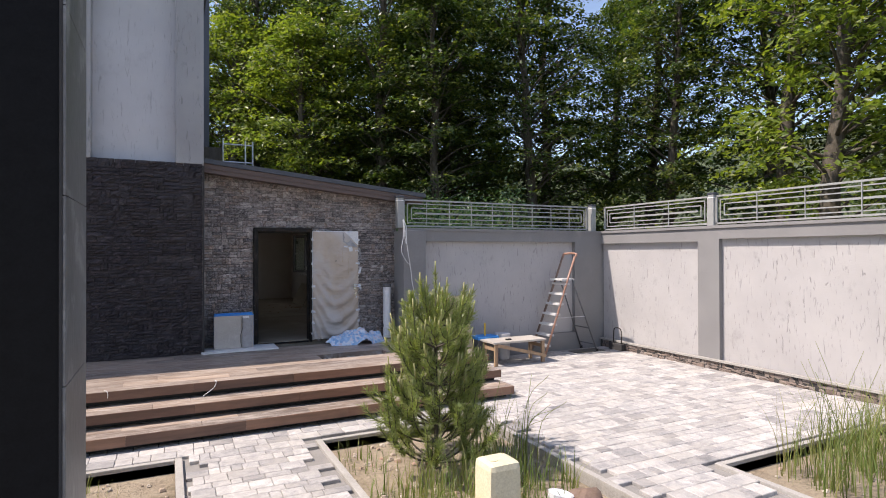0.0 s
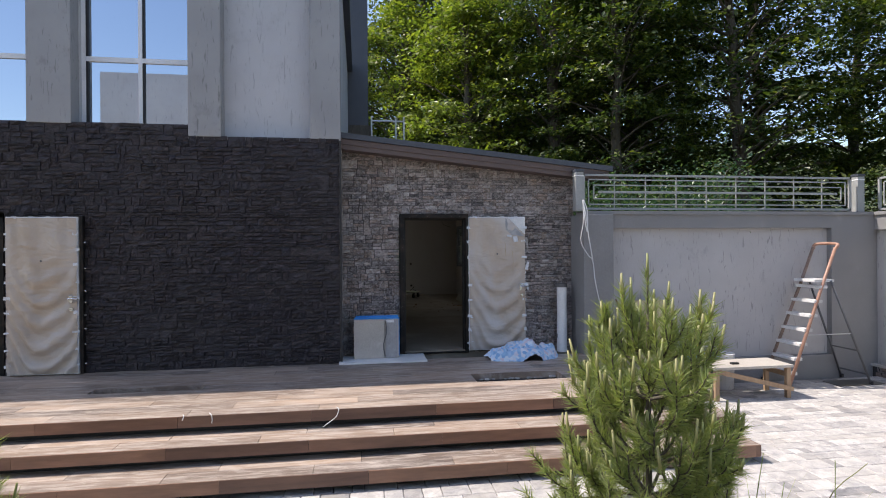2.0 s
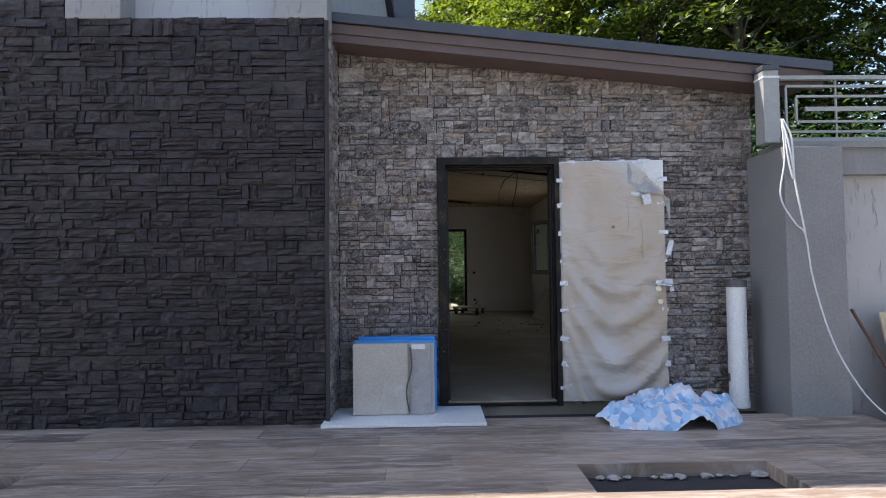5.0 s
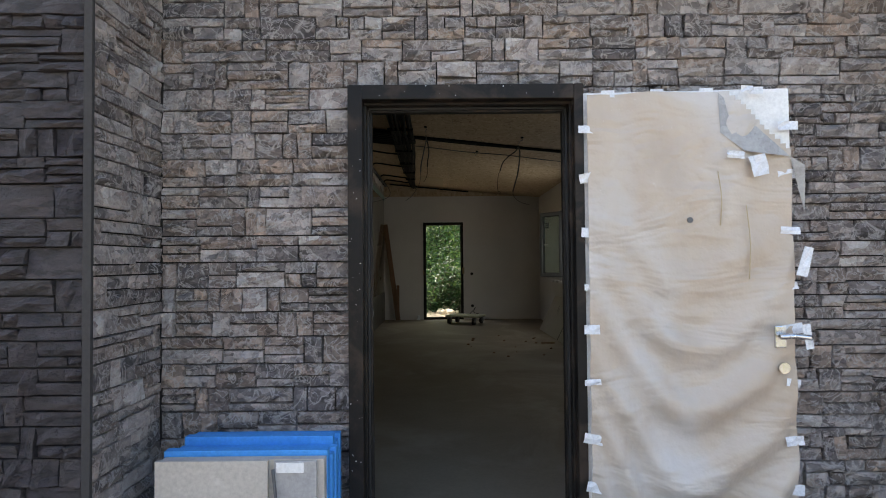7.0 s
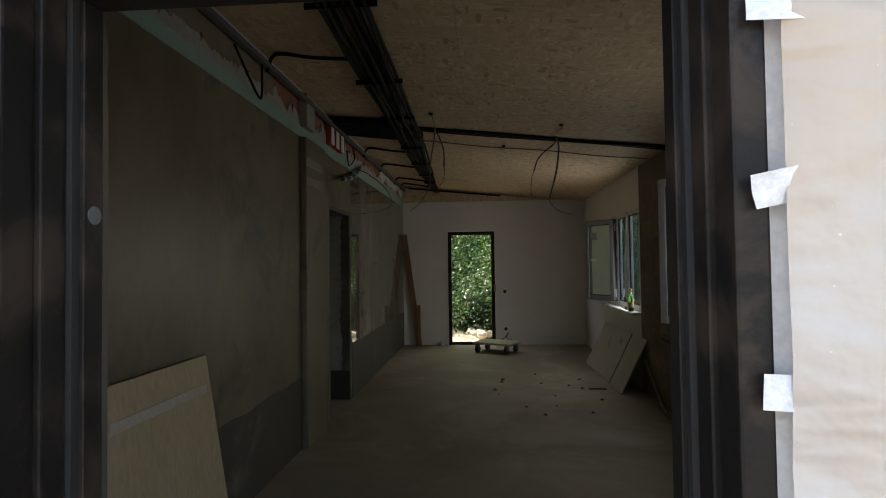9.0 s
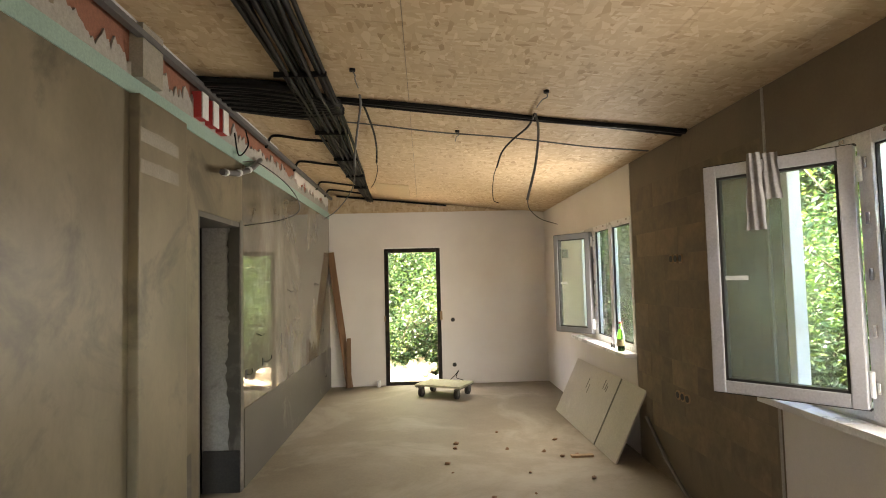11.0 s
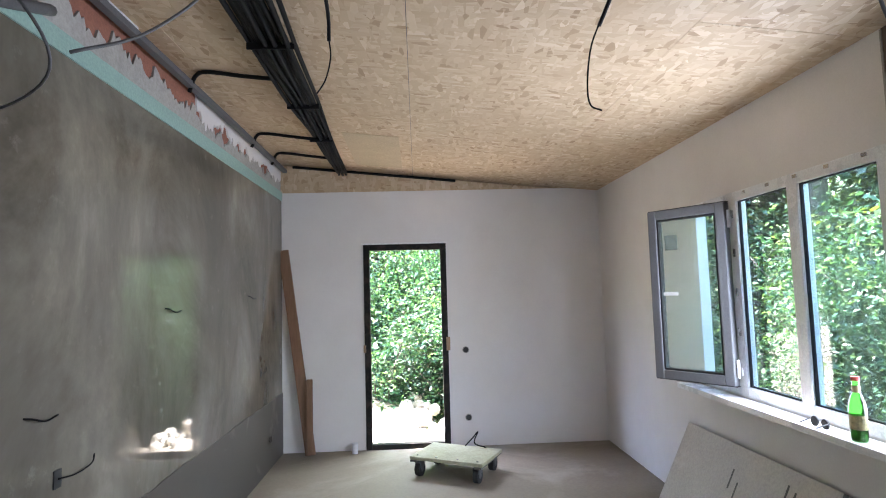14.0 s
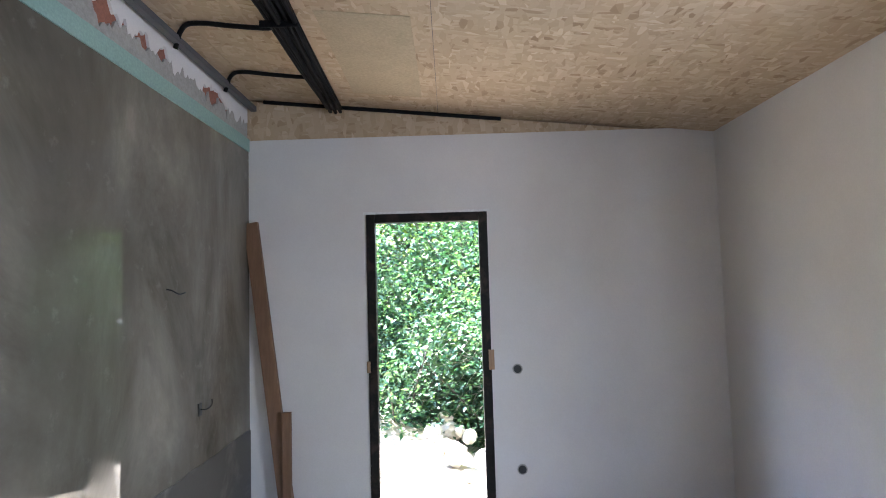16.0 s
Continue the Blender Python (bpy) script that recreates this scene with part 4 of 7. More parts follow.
def patterned():
    m, n, l, b = nodes_of("blue_patterned_cotton")
    v = n.new("ShaderNodeTexVoronoi")
    v.inputs["Scale"].default_value = 24
    l.new(coords(n, l), v.inputs["Vector"])
    sep = n.new("ShaderNodeSeparateColor")
    l.new(v.outputs["Color"], sep.inputs[0])
    l.new(ramp(n, l, sep.outputs[0], [(0.0, (0.22, 0.42, 0.66)), (0.45, (0.45, 0.62, 0.8)), (0.7, (0.7, 0.74, 0.8)), (1.0, (0.62, 0.55, 0.62))]), b.inputs["Base Color"])
    b.inputs["Roughness"].default_value = 0.9
    bump_to(n, l, b, noise_of(n, l, coords(n, l), 40, 3), 0.4, 0.006)
    return m


cloth_heap("cloth_heap", (2.62, 9.83, 0.498), 0.98, 0.52, 0.25, patterned(), "crumpled pale blue patterned sheet on the terrace", 3)

pipe = thing("drain_pipe", (3.34, 10.2, 0.5), "white plastic pipe standing upright by the wall", "pipe")
part("tube", cyl(bmesh.new(), (0, 0, 0.0), (0, 0, 0.98), 0.072, n=24), M_WHITE, pipe, smooth=False)
part("collar", cyl(bmesh.new(), (0, 0, 0.945), (0, 0, 1.0), 0.08, n=24), M_CONDUIT, pipe, "grey socket collar")
part("foot", cyl(bmesh.new(), (0, 0, 0.0), (0, 0, 0.05), 0.077, n=24), M_WHITE, pipe)
part("bracket", box(-0.08, -0.06, -0.01, 0.01, 0.2, 0.26), M_CONDUIT, pipe)

rope = thing("rope", (3.53, 9.85, 0.5), "white rope hanging from the railing post", "rope")
part("strand", tube(bmesh.new(), smooth_line([(0.0, 0.0, 2.2), (0.0, -0.02, 1.9), (-0.04, -0.02, 1.62), (0.06, -0.025, 1.42), (0.13, -0.03, 1.33), (0.17, -0.04, 1.0), (0.26, -0.1, 0.55), (0.40, -0.2, 0.2), (0.56, -0.3, 0.01)]), 0.006, 7), M_ROPE, rope, smooth=True)
part("loop", tube(bmesh.new(), smooth_line([(0.0, 0.0, 2.2), (0.03, -0.03, 2.0), (0.07, -0.03, 1.7), (0.13, -0.03, 1.34)]), 0.007, 7), M_ROPE, rope)
part("loop", tube(bmesh.new(), smooth_line([(0.01, 0.0, 2.18), (0.02, -0.03, 1.9), (0.05, -0.04, 1.75), (0.05, -0.03, 2.05), (0.01, 0.0, 2.2)]), 0.007, 7), M_ROPE, rope)

cane = thing("metal_bar", (4.42, 9.35, 0.0), "rusty metal bar leaning against the courtyard wall", "bar")
part("rod", cyl(bmesh.new(), (-0.04, 0.0, 0.0), (-0.38, 0.55, 1.28), 0.012, n=8), surf("rusty_steel", (0.075, 0.035, 0.025), (0.15, 0.075, 0.05), 20, 0.8, 80, 0.3, 0.002), cane)

ply = thing("plywood_board", (4.25, 9.55, 0.0), "tan board leaning against the courtyard wall", "board")
bm = box(0, 0.62, 0, 0.018, 0, 1.3, bev=0.002)
bmesh.ops.transform(bm, matrix=pose(0, 0.0, 0, -15.5, 0, 0), verts=bm.verts[:])
part("panel", bm, M_PLYWOOD, ply)

tile_b = thing("paint_boxes", (4.92, 9.5, 0.0), "cluttered stack of boxes with a blue lid", "boxes")
part("carton", box(0, 0.42, 0, 0.3, 0, 0.42, bev=0.01), M_CONDUIT, tile_b, "grey carton")
part("lid", box(-0.01, 0.45, -0.01, 0.31, 0.42, 0.48, bev=0.01), M_BLUE, tile_b, "blue lid")
part("bucket", cyl(bmesh.new(), (0.62, 0.15, 0), (0.62, 0.15, 0.5), 0.14, 0.16, 20), M_FACADE, tile_b, "grey bucket")
part("brush", box(0.2, 0.23, 0.12, 0.14, 0.48, 0.72, bev=0.004), surf("yellow_plastic", (0.6, 0.36, 0.03), (0.7, 0.45, 0.05)), tile_b, "yellow tool handle")

bench = thing("work_bench", (4.95, 8.98, 0.0), "low paint-splashed wooden work bench", "bench")
part("top", box(0, 1.16, 0, 0.5, 0.41, 0.445, bev=0.004), M_CERAMIC, bench, "pale worn top board")
for x in (0.03, 1.07):
    for y in (0.02, 0.42):
        part("leg", box(x, x + 0.06, y, y + 0.05, 0, 0.41, bev=0.003), M_WOOD, bench)
    part("end_rail", box(x + 0.01, x + 0.05, 0.07, 0.42, 0.28, 0.34), M_WOOD, bench)
bm = box(0, 1.12, 0, 0.025, 0, 0.06)
bmesh.ops.transform(bm, matrix=pose(0.06, 0.0, 0.36, 0, 14, 0), verts=bm.verts[:])
part("brace", bm, M_WOOD, bench)
part("trowel", box(0.36, 0.47, 0.15, 0.2, 0.445, 0.47, bev=0.006), M_RUBBER, bench, "black trowel left on the top")


def ladder():
    t = thing("step_ladder", (6.4, 9.42, 0.0), "open aluminium step ladder with red stiles", "ladder")
    redm = surf("red_brown_stile", (0.30, 0.15, 0.10), (0.42, 0.25, 0.18), 9, 0.45)
    worn = surf("worn_dark_stile", (0.12, 0.085, 0.07), (0.30, 0.2, 0.15), 9, 0.5)
    step = surf("ribbed_alu_step", (0.55, 0.54, 0.52), (0.68, 0.67, 0.66), 12, 0.5, 60, 0.3)
    for y, mat in ((0.0, redm), (0.50, worn)):
        yy = y * 0.8 + 0.04
        part("stile", tube(bmesh.new(), [(0, y, 0.0), (0.58, yy, 1.45), (0.80, yy, 2.0)], 0.024, 6), mat, t)
        part("rear_leg", tube(bmesh.new(), [(0.72, yy, 1.52), (1.34, y, 0.0)], 0.016, 6), M_CONDUIT, t, "dark steel rear leg")
    part("handrail", tube(bmesh.new(), smooth_line([(0.80, 0.04, 1.98), (0.84, 0.06, 2.05), (0.84, 0.42, 2.05), (0.80, 0.44, 1.98)]), 0.024, 6), redm, t)
    for k in range(7):
        q = 0.2 + k * 0.205
        x = 0.4 * q
        part("tread", box(x - 0.05, x + 0.08, 0.022, 0.468, q - 0.02, q + 0.022, bev=0.004), step, t, "ribbed aluminium tread")
    part("platform", box(0.46, 0.78, 0.04, 0.43, 1.50, 1.54, bev=0.006), step, t, "aluminium platform")
    for z, x in ((0.5, 1.14), (0.15, 1.28)):
        part("cross_bar", cyl(bmesh.new(), (x, 0.03, z), (x, 0.47, z), 0.012), M_CONDUIT, t)
    part("stay", cyl(bmesh.new(), (0.3, 0.02, 0.75), (1.03, 0.02, 0.75), 0.008), M_ALU, t)
    for p in ((0, 0.0, 0), (0, 0.50, 0), (1.34, 0, 0), (1.34, 0.5, 0)):
        part("rubber_foot", cyl(bmesh.new(), p, (p[0], p[1], 0.05), 0.028), M_RUBBER, t)
    return t


ladder()
loop = thing("metal_hoop", (8.24, 9.35, 0.0), "bent steel hoop standing by the wall plinth", "hoop")
part("bar", tube(bmesh.new(), smooth_line([(0, -0.11, 0.0), (0, -0.11, 0.38), (0, -0.06, 0.46), (0, 0.06, 0.46), (0, 0.11, 0.38), (0, 0.11, 0.0)]), 0.012, 7), M_BLACKMETAL, loop)
part("plate", box(-0.06, 0.05, -0.18, 0.2, 0.0, 0.14, bev=0.01), M_MORTAR_RECESS, loop, "dark base block")
grate = thing("steel_sheet", (7.2, 9.4, 0.0), "dark steel sheet lying on the paving", "sheet")
part("plate", box(0, 0.75, 0, 0.3, 0.002, 0.014), M_DADO, grate)

post = thing("boundary_post", (1.96, 4.05, -0.12), "short cream-coloured rounded post in the planting bed", "post")
bm = box(-0.15, 0.15, -0.13, 0.13, 0, 0.6, bev=0.05)
for q in bm.verts:
    if q.co.z > 0.4:
        q.co.x *= 0.93
part("body", bm, M_CREAM, post, smooth=False)
part("rim", cyl(bmesh.new(), (-0.05, -0.02, 0.595), (-0.05, -0.02, 0.605), 0.035, n=16), M_CREAM, post, "shallow round dent")
jar = thing("plastic_tub", (2.62, 4.15, -0.12), "clear crushed plastic tub in the bed", "tub")
part("wall", cyl(bmesh.new(), (0, 0, 0), (0.03, 0, 0.16), 0.09, 0.11, 16), M_TAPE, jar)
rk = thing("rock", (2.86, 4.05, -0.14), "brown rough rock lying in the bed", "rock")
bm = bmesh.new()
bmesh.ops.create_icosphere(bm, subdivisions=3, radius=0.16)
for q in bm.verts:
    q.co *= 1 + 0.35 * noise.noise(q.co * 9)
    q.co.z = max(0, q.co.z * 0.8 + 0.09)
part("stone", bm, surf("brown_rock", (0.12, 0.08, 0.06), (0.22, 0.15, 0.11)), rk)

# strings left on the terrace edge
for pts in ([(0.17, 7.80, 0.507), (0.19, 7.755, 0.50), (0.17, 7.745, 0.44), (0.11, 7.74, 0.39), (0.04, 7.735, 0.345)], [(-1.0, 7.82, 0.507), (-0.97, 7.76, 0.505), (-0.96, 7.752, 0.46), (-0.965, 7.75, 0.43)], [(-1.23, 7.80, 0.507), (-1.21, 7.76, 0.505), (-1.22, 7.752, 0.47)]):
    s = thing("string", pts[0], "frayed white string hanging over the step edge", "string", "strings on the steps")
    part("strand", tube(bmesh.new(), [p - Vector(pts[0]) for p in smooth_line(pts)], 0.0045, 6), M_ROPE, s)

# scaffold frame on the roof
sc = thing("roof_frame", (0.62, 12.1, 3.55), "galvanised frame and pallet standing on the annex roof", "frame")
for x in (0.0, 0.42, 0.56):
    part("upright", cyl(bmesh.new(), (x, 0, 0.0), (x, 0, 0.78), 0.016), M_ALU, sc)
for z in (0.35, 0.7):
    part("rung", cyl(bmesh.new(), (0.0, 0, z), (0.56, 0, z), 0.014), M_ALU, sc)
part("pallet", box(-0.4, -0.02, 0.0, 0.1, 0.1, 0.62, bev=0.01), M_BARK, sc, "weathered brown timber")


# ---- interior: walls in detail ----
wl2 = structure("wall_left_smooth", wall_with_holes("y", 15.9, RY, 0.5, 3.13, LX - 0.3, LX, []), sealed_wall(), "smooth sealed grey-beige wall with a wet sheen", "wall")
structure("pilaster_inner", box(LX, LX + 0.055, 14.16, 14.72, FLOOR, 3.12, bev=0.008), M_RAWWALL, "shallow rendered pilaster on the raw wall", "pilaster")


def ragged(y0, y1, z0, z1, x0, x1, amp, seed, step=0.05, top=False):
    """A flat strip along y with one ragged long edge."""
    bm = bmesh.new()
    n = int((y1 - y0) / step)
    rows = []
    for k in range(n + 1):
        y = y0 + (y1 - y0) * k / n
        d = amp * (0.55 * noise.noise((y * 2.7 + seed, seed, 0)) + 0.35 * noise.noise((y * 10 + seed, 3, seed)) + 0.28 * noise.noise((y * 33 + seed, 7, seed)))
        a, b = (z0, z1 + d) if top else (z0 + d, z1)
        rows.append([bm.verts.new(p) for p in ((x0, y, a), (x1, y, a), (x1, y, b), (x0, y, b))])
    for p, q in zip(rows, rows[1:]):
        for i in range(4):
            bm.faces.new((p[i], p[(i + 1) % 4], q[(i + 1) % 4], q[i]))
    bm.faces.new(rows[0]), bm.faces.new(rows[-1][::-1])
    return bm


structure("dado", ragged(15.92, RY, FLOOR, 1.15, LX, LX + 0.006, 0.02, 2, top=True), M_DADO, "dark grey unsealed render below the sheen", "trim")
structure("dado_near", ragged(11.2, 14.9, FLOOR, 1.12, LX, LX + 0.006, 0.03, 7, top=True), M_DADO, "dark grey unsealed render at the wall foot", "trim")
structure("membrane_strip", ragged(10.7, RY, 3.122, 3.212, LX - 0.01, LX + 0.008, 0.006, 5, top=True), M_GREEN, "pale green sealing strip along the wall top", "trim")
structure("plaster_patch", ragged(10.7, RY, 3.205, 3.335, LX - 0.06, LX - 0.008, 0.26, 9, 0.018, top=True), M_CONCRETE, "torn grey-white plaster over brick", "trim")
structure("plaster_patch", ragged(10.7, 13.6, 3.3, 3.5, LX - 0.06, LX - 0.006, 0.12, 21, 0.018), M_BROWNWALL, "brown mortar smears near the ceiling", "trim")
structure("plaster_patch", ragged(17.8, RY, 3.34, 3.52, LX - 0.06, LX - 0.006, 0.24, 31, 0.018), M_WHITEPLASTER, "white plaster remains near the ceiling", "trim")
structure("ceiling_batten", box(LX + 0.02, LX + 0.06, 10.7, RY, 3.42, 3.455), M_CONDUIT, "grey metal batten along the ceiling edge", "trim")
structure("plaster_pad", box(LX - 0.06, LX + 0.05, 14.2, 14.42, 3.215, 3.5), M_DAB, "white plaster pad beside the ceiling", "trim")
for z in (2.88, 2.72):
    structure("plaster_dab", ragged(14.17, 14.6, z, z + 0.07, LX + 0.05, LX + 0.056, 0.02, z, top=True), M_DAB, "dab of white filler on the pilaster", "trim")

# left doorway: rough white jamb with torn edge
structure("door_jamb_far", box(LX - 0.3, LX - 0.07, 15.84, 15.878, FLOOR, 2.64), M_JAMB, "rough white plastered door jamb", "trim")
bm = ragged(0, 2.1, 0.0, 0.09, -0.004, 0.004, 0.06, 13, 0.03, top=True)
bmesh.ops.transform(bm, matrix=Matrix(((0, 0, -1, LX - 0.002), (1, 0, 0, 15.831), (0, 1, 0, FLOOR), (0, 0, 0, 1))), verts=bm.verts[:])
structure("jamb_edge", bm, M_DADO, "grey torn render edge of the jamb", "trim")
structure("jamb_return", box(LX - 0.07, LX + 0.003, 15.836, 15.9, FLOOR, 2.66), M_DADO, "grey render band round the doorway edge", "trim")
structure("jamb_foot", box(LX - 0.29, LX - 0.002, 15.82, 15.834, FLOOR, 0.86), M_MORTAR_RECESS, "black bitumen coat at the jamb foot", "trim")
structure("jamb_near", box(LX - 0.3, LX - 0.002, 15.021, 15.045, FLOOR, 2.64), M_DADO, "grey door jamb", "trim")
structure("door_lintel", box(LX - 0.3, LX - 0.002, 15.045, 15.84, 2.6, 2.638), M_DADO, "grey door lintel", "trim")

# right wall: unplastered brown section with sockets
bm = wall_with_holes("y", 10.7, 16.33, FLOOR, 3.165, RX - 0.012, RX, [(10.7, 14.33, FLOOR, 1.5), (W2[0], W2[1], W2[2], W2[3])])
structure("cement_coat", bm, M_BROWNWALL, "brown-grey cement coat on the window wall", "trim")
structure("coat_bead", box(RX - 0.016, RX - 0.012, 16.325, 16.335, FLOOR, 3.16), M_CONCRETE, "thin plaster edge bead", "trim")
structure("coat_bead", box(RX - 0.02, RX - 0.012, 14.325, 14.34, FLOOR, 3.16), M_CONCRETE, "thin plaster edge bead", "trim")
blockm = pieces("cement_block", [(0.155, 0.122, 0.085), (0.20, 0.158, 0.107), (0.17, 0.134, 0.094), (0.215, 0.172, 0.118)], 0.8, 14, 0.3, 0.002)
coat = thing("block_patch", (RX - 0.012, 14.36, 0.9), "faint cement blocks showing in the brown wall", "blocks")
rnd = random.Random(8)
for r in range(10):
    y = -0.3 + (0.2 if r % 2 else 0.0) + rnd.uniform(-0.03, 0.03)
    while y < 1.94:
        a, b = max(0.01, y), min(1.94, y + 0.394)
        if b - a > 0.06:
            lift = rnd.uniform(0.0012, 0.0024)
            part("block", box(-lift, 0.0, a, b, r * 0.2, r * 0.2 + 0.196, bev=0.0008), blockm, coat)
        y += 0.398


def sockets(at, n, turn=0):
    t = thing("socket_boxes", at, "open electrical back boxes set in the wall", "socket", "wall sockets")
    for k in range(n):
        part("box_ring", cyl(bmesh.new(), (0, k * 0.075, 0), (-0.012, k * 0.075, 0), 0.034, n=14), M_WOOD if n > 2 else M_CONDUIT, t)
        # A solid black disc stands for the shade inside the box.
        part("opening_shade", cyl(bmesh.new(), (-0.011, k * 0.075, 0), (-0.014, k * 0.075, 0), 0.026, n=14), M_RUBBER, t, "black disc standing for the shade in the box")
    return t


sockets((RX - 0.012, 15.39, 2.26), 3)
sockets((RX - 0.012, 15.38, 1.24), 3)
for p in ((2.01, RY, 1.52), (2.02, RY, 0.83)):
    t = thing("socket_hole", p, "round empty socket hole in the plaster", "socket", "wall sockets")
    part("ring", cyl(bmesh.new(), (0, 0.002, 0), (0, -0.006, 0), 0.036, n=16), M_CONCRETE, t)
    # The hole's shade is a solid black disc.
    part("hole_shade", cyl(bmesh.new(), (0, -0.004, 0), (0, -0.008, 0), 0.028, n=16), M_RUBBER, t, "black disc standing for the shade in the hole")
for (y, z), dy in (((16.45, 1.45), 0.2), ((19.24, 1.46), 0.12), ((15.98, 1.42), 0.1), ((19.5, 0.8), 0.03)):
    t = thing("wire_box", (LX, y, z), "small dark wall box with a loose wire", "socket", "wire boxes")
    part("box", box(-0.01, 0.006, -0.022, 0.022, -0.035, 0.035), M_RUBBER, t)
    part("wire", tube(bmesh.new(), smooth_line([(0.006, 0, 0), (0.015, dy * 0.5, -0.012), (0.018, dy, 0.0), (0.012, dy * 1.15, 0.03)]), 0.0035, 6), M_CABLE, t)
for y, z in ((17.35, 2.06), (18.86, 2.12), (16.25, 1.7)):
    t = thing("wire_end", (LX, y, z), "short black wire sticking out of the wall", "wire", "wire ends")
    part("wire", tube(bmesh.new(), smooth_line([(-0.01, 0, 0.02), (0.015, 0.03, 0.012), (0.025, 0.09, -0.008), (0.025, 0.16, 0.0)]), 0.004, 6), M_CABLE, t)


# ---- windows with open sashes ----
def window(name, y0, y1, z0, z1, mull, hinge, sash_len, sash_turn, sash_mat, label):
    """Three bays: a fixed pane by y0, a second pane, and a bay whose sash, hung on the second mullion, stands ajar."""
    t = thing(name, (RX, y0, z0), label, "window", "white plastic windows")
    w, h, f = y1 - y0, z1 - z0, 0.06
    X0, X1 = -0.004, 0.066
    for a, b in ((0, f), (w - f, w), (mull - 0.04, mull + 0.04), (hinge - 0.06, hinge + 0.02)):
        part("window_frame", box(X0, X1, a, b, 0, h, bev=0.005), M_PVC, t)
    for a, b in ((f, mull - 0.04), (mull + 0.04, hinge - 0.06), (hinge + 0.02, w - f)):
        part("window_frame", box(X0 + 0.002, X1, a, b, 0, f, bev=0.005), M_PVC, t)
        part("window_frame", box(X0 + 0.002, X1, a, b, h - f, h, bev=0.005), M_PVC, t)
    for a, b, glass in ((f, mull - 0.04, M_HAZY), (mull + 0.04, hinge - 0.06, M_GLASS)):
        g = part("pane", box(0.03, 0.036, a, b, f, h - f), glass, t, "clear pane with a film of dust")
        g.visible_shadow = False
        for q0, q1 in ((a, a + 0.006), (b - 0.006, b)):
            part("gasket", box(0.012, 0.03, q0, q1, f, h - f), M_RUBBER, t)
        for z in (f, h - f - 0.006):
            part("gasket", box(0.012, 0.03, a + 0.006, b - 0.006, z, z + 0.006), M_RUBBER, t)
    for k in range(7):
        part("fixing_clip", box(X0 - 0.006, X0 - 0.001, 0.1 + k * (w - 0.2) / 6.5, 0.13 + k * (w - 0.2) / 6.5, h - 0.03, h - 0.012), M_CHROME, t, "metal fixing clip")
    for k in range(5):
        part("keep", box(X0 - 0.008, X0 - 0.001, hinge - 0.035, hinge - 0.015, 0.12 + k * 0.24, 0.17 + k * 0.24, bev=0.002), M_CHROME, t, "steel locking keep")
    part("window_sill", box(-0.13, X0, -0.03, w + 0.1, -0.045, -0.01, bev=0.004), M_PVC, t, "white window board")
    # sash hung on the second mullion
    s = new("sash")
    s.parent = t
    s.matrix_basis = pose(-0.03, hinge, 0.055, 0, 0, sash_turn)
    tagged(s, label="open casement sash")
    L, S, p = sash_len, h - 0.11, 0.06
    for q in ((0, p, 0, S), (L - p, L, 0, S)):
        part("sash_rail", box(q[0], q[1], -0.035, 0.03, q[2], q[3], bev=0.006), sash_mat, s)
    for q in ((0, p), (S - p, S)):
        part("sash_rail", box(p, L - p, -0.033, 0.028, q[0], q[1], bev=0.006), sash_mat, s)
    for q in ((p, p + 0.012, p, S - p), (L - p - 0.012, L - p, p, S - p)):
        part("gasket", box(q[0], q[1], -0.026, 0.02, q[2], q[3]), M_RUBBER, s)
    for z in (p, S - p - 0.012):
        part("gasket", box(p, L - p, -0.026, 0.02, z, z + 0.012), M_RUBBER, s)
    g = part("pane", box(p, L - p, -0.006, 0.0, p, S - p), M_DUSTY, s, "dusty clear pane")
    g.visible_shadow = False
    part("sticker", box(L - 0.19, L - 0.1, -0.009, -0.0065, S - 0.27, S - 0.17), M_DADO, s, "grey square sticker") if sash_mat is M_PVCGREY else None
    part("hinge", cyl(bmesh.new(), (-0.012, 0.0, 0.05), (-0.012, 0.0, 0.16), 0.011), M_PVC, s)
    part("hinge", cyl(bmesh.new(), (-0.012, 0.0, S - 0.16), (-0.012, 0.0, S - 0.05), 0.011), M_PVC, s)
    bm = box(L - p - 0.12, L - p - 0.015, 0.0005, 0.002, S * 0.49, S * 0.49 + 0.022)
    part("paper_strip", bm, M_WHITE, s, "white paper strip stuck on the pane")
    for x0, x1, z0, z1 in ((-0.004, L + 0.004, -0.006, 0.0), (-0.004, L + 0.004, S, S + 0.006), (L, L + 0.006, 0.0, S)):
        part("sash_seal", box(x0, x1, -0.03, 0.012, z0, z1), M_RUBBER, s, "black seal round the sash")
    return t


window("window_1", *W1, 0.6, 1.17, 0.53, 124, M_PVCGREY, "plastic window with one sash swung open inward")
window("window_2", *W2, 0.6, 1.24, 0.63, 131, M_PVCGREY_LIT, "large plastic window with one sash swung open inward")
bottle = thing("bottle", (3.40, 16.54, 1.44), "green glass beer bottle on the window board", "bottle")
prof = [(0.0, 0.0), (0.031, 0.0), (0.033, 0.01), (0.033, 0.14), (0.028, 0.17), (0.015, 0.205), (0.0135, 0.25), (0.015, 0.255), (0.015, 0.265), (0.0, 0.265)]


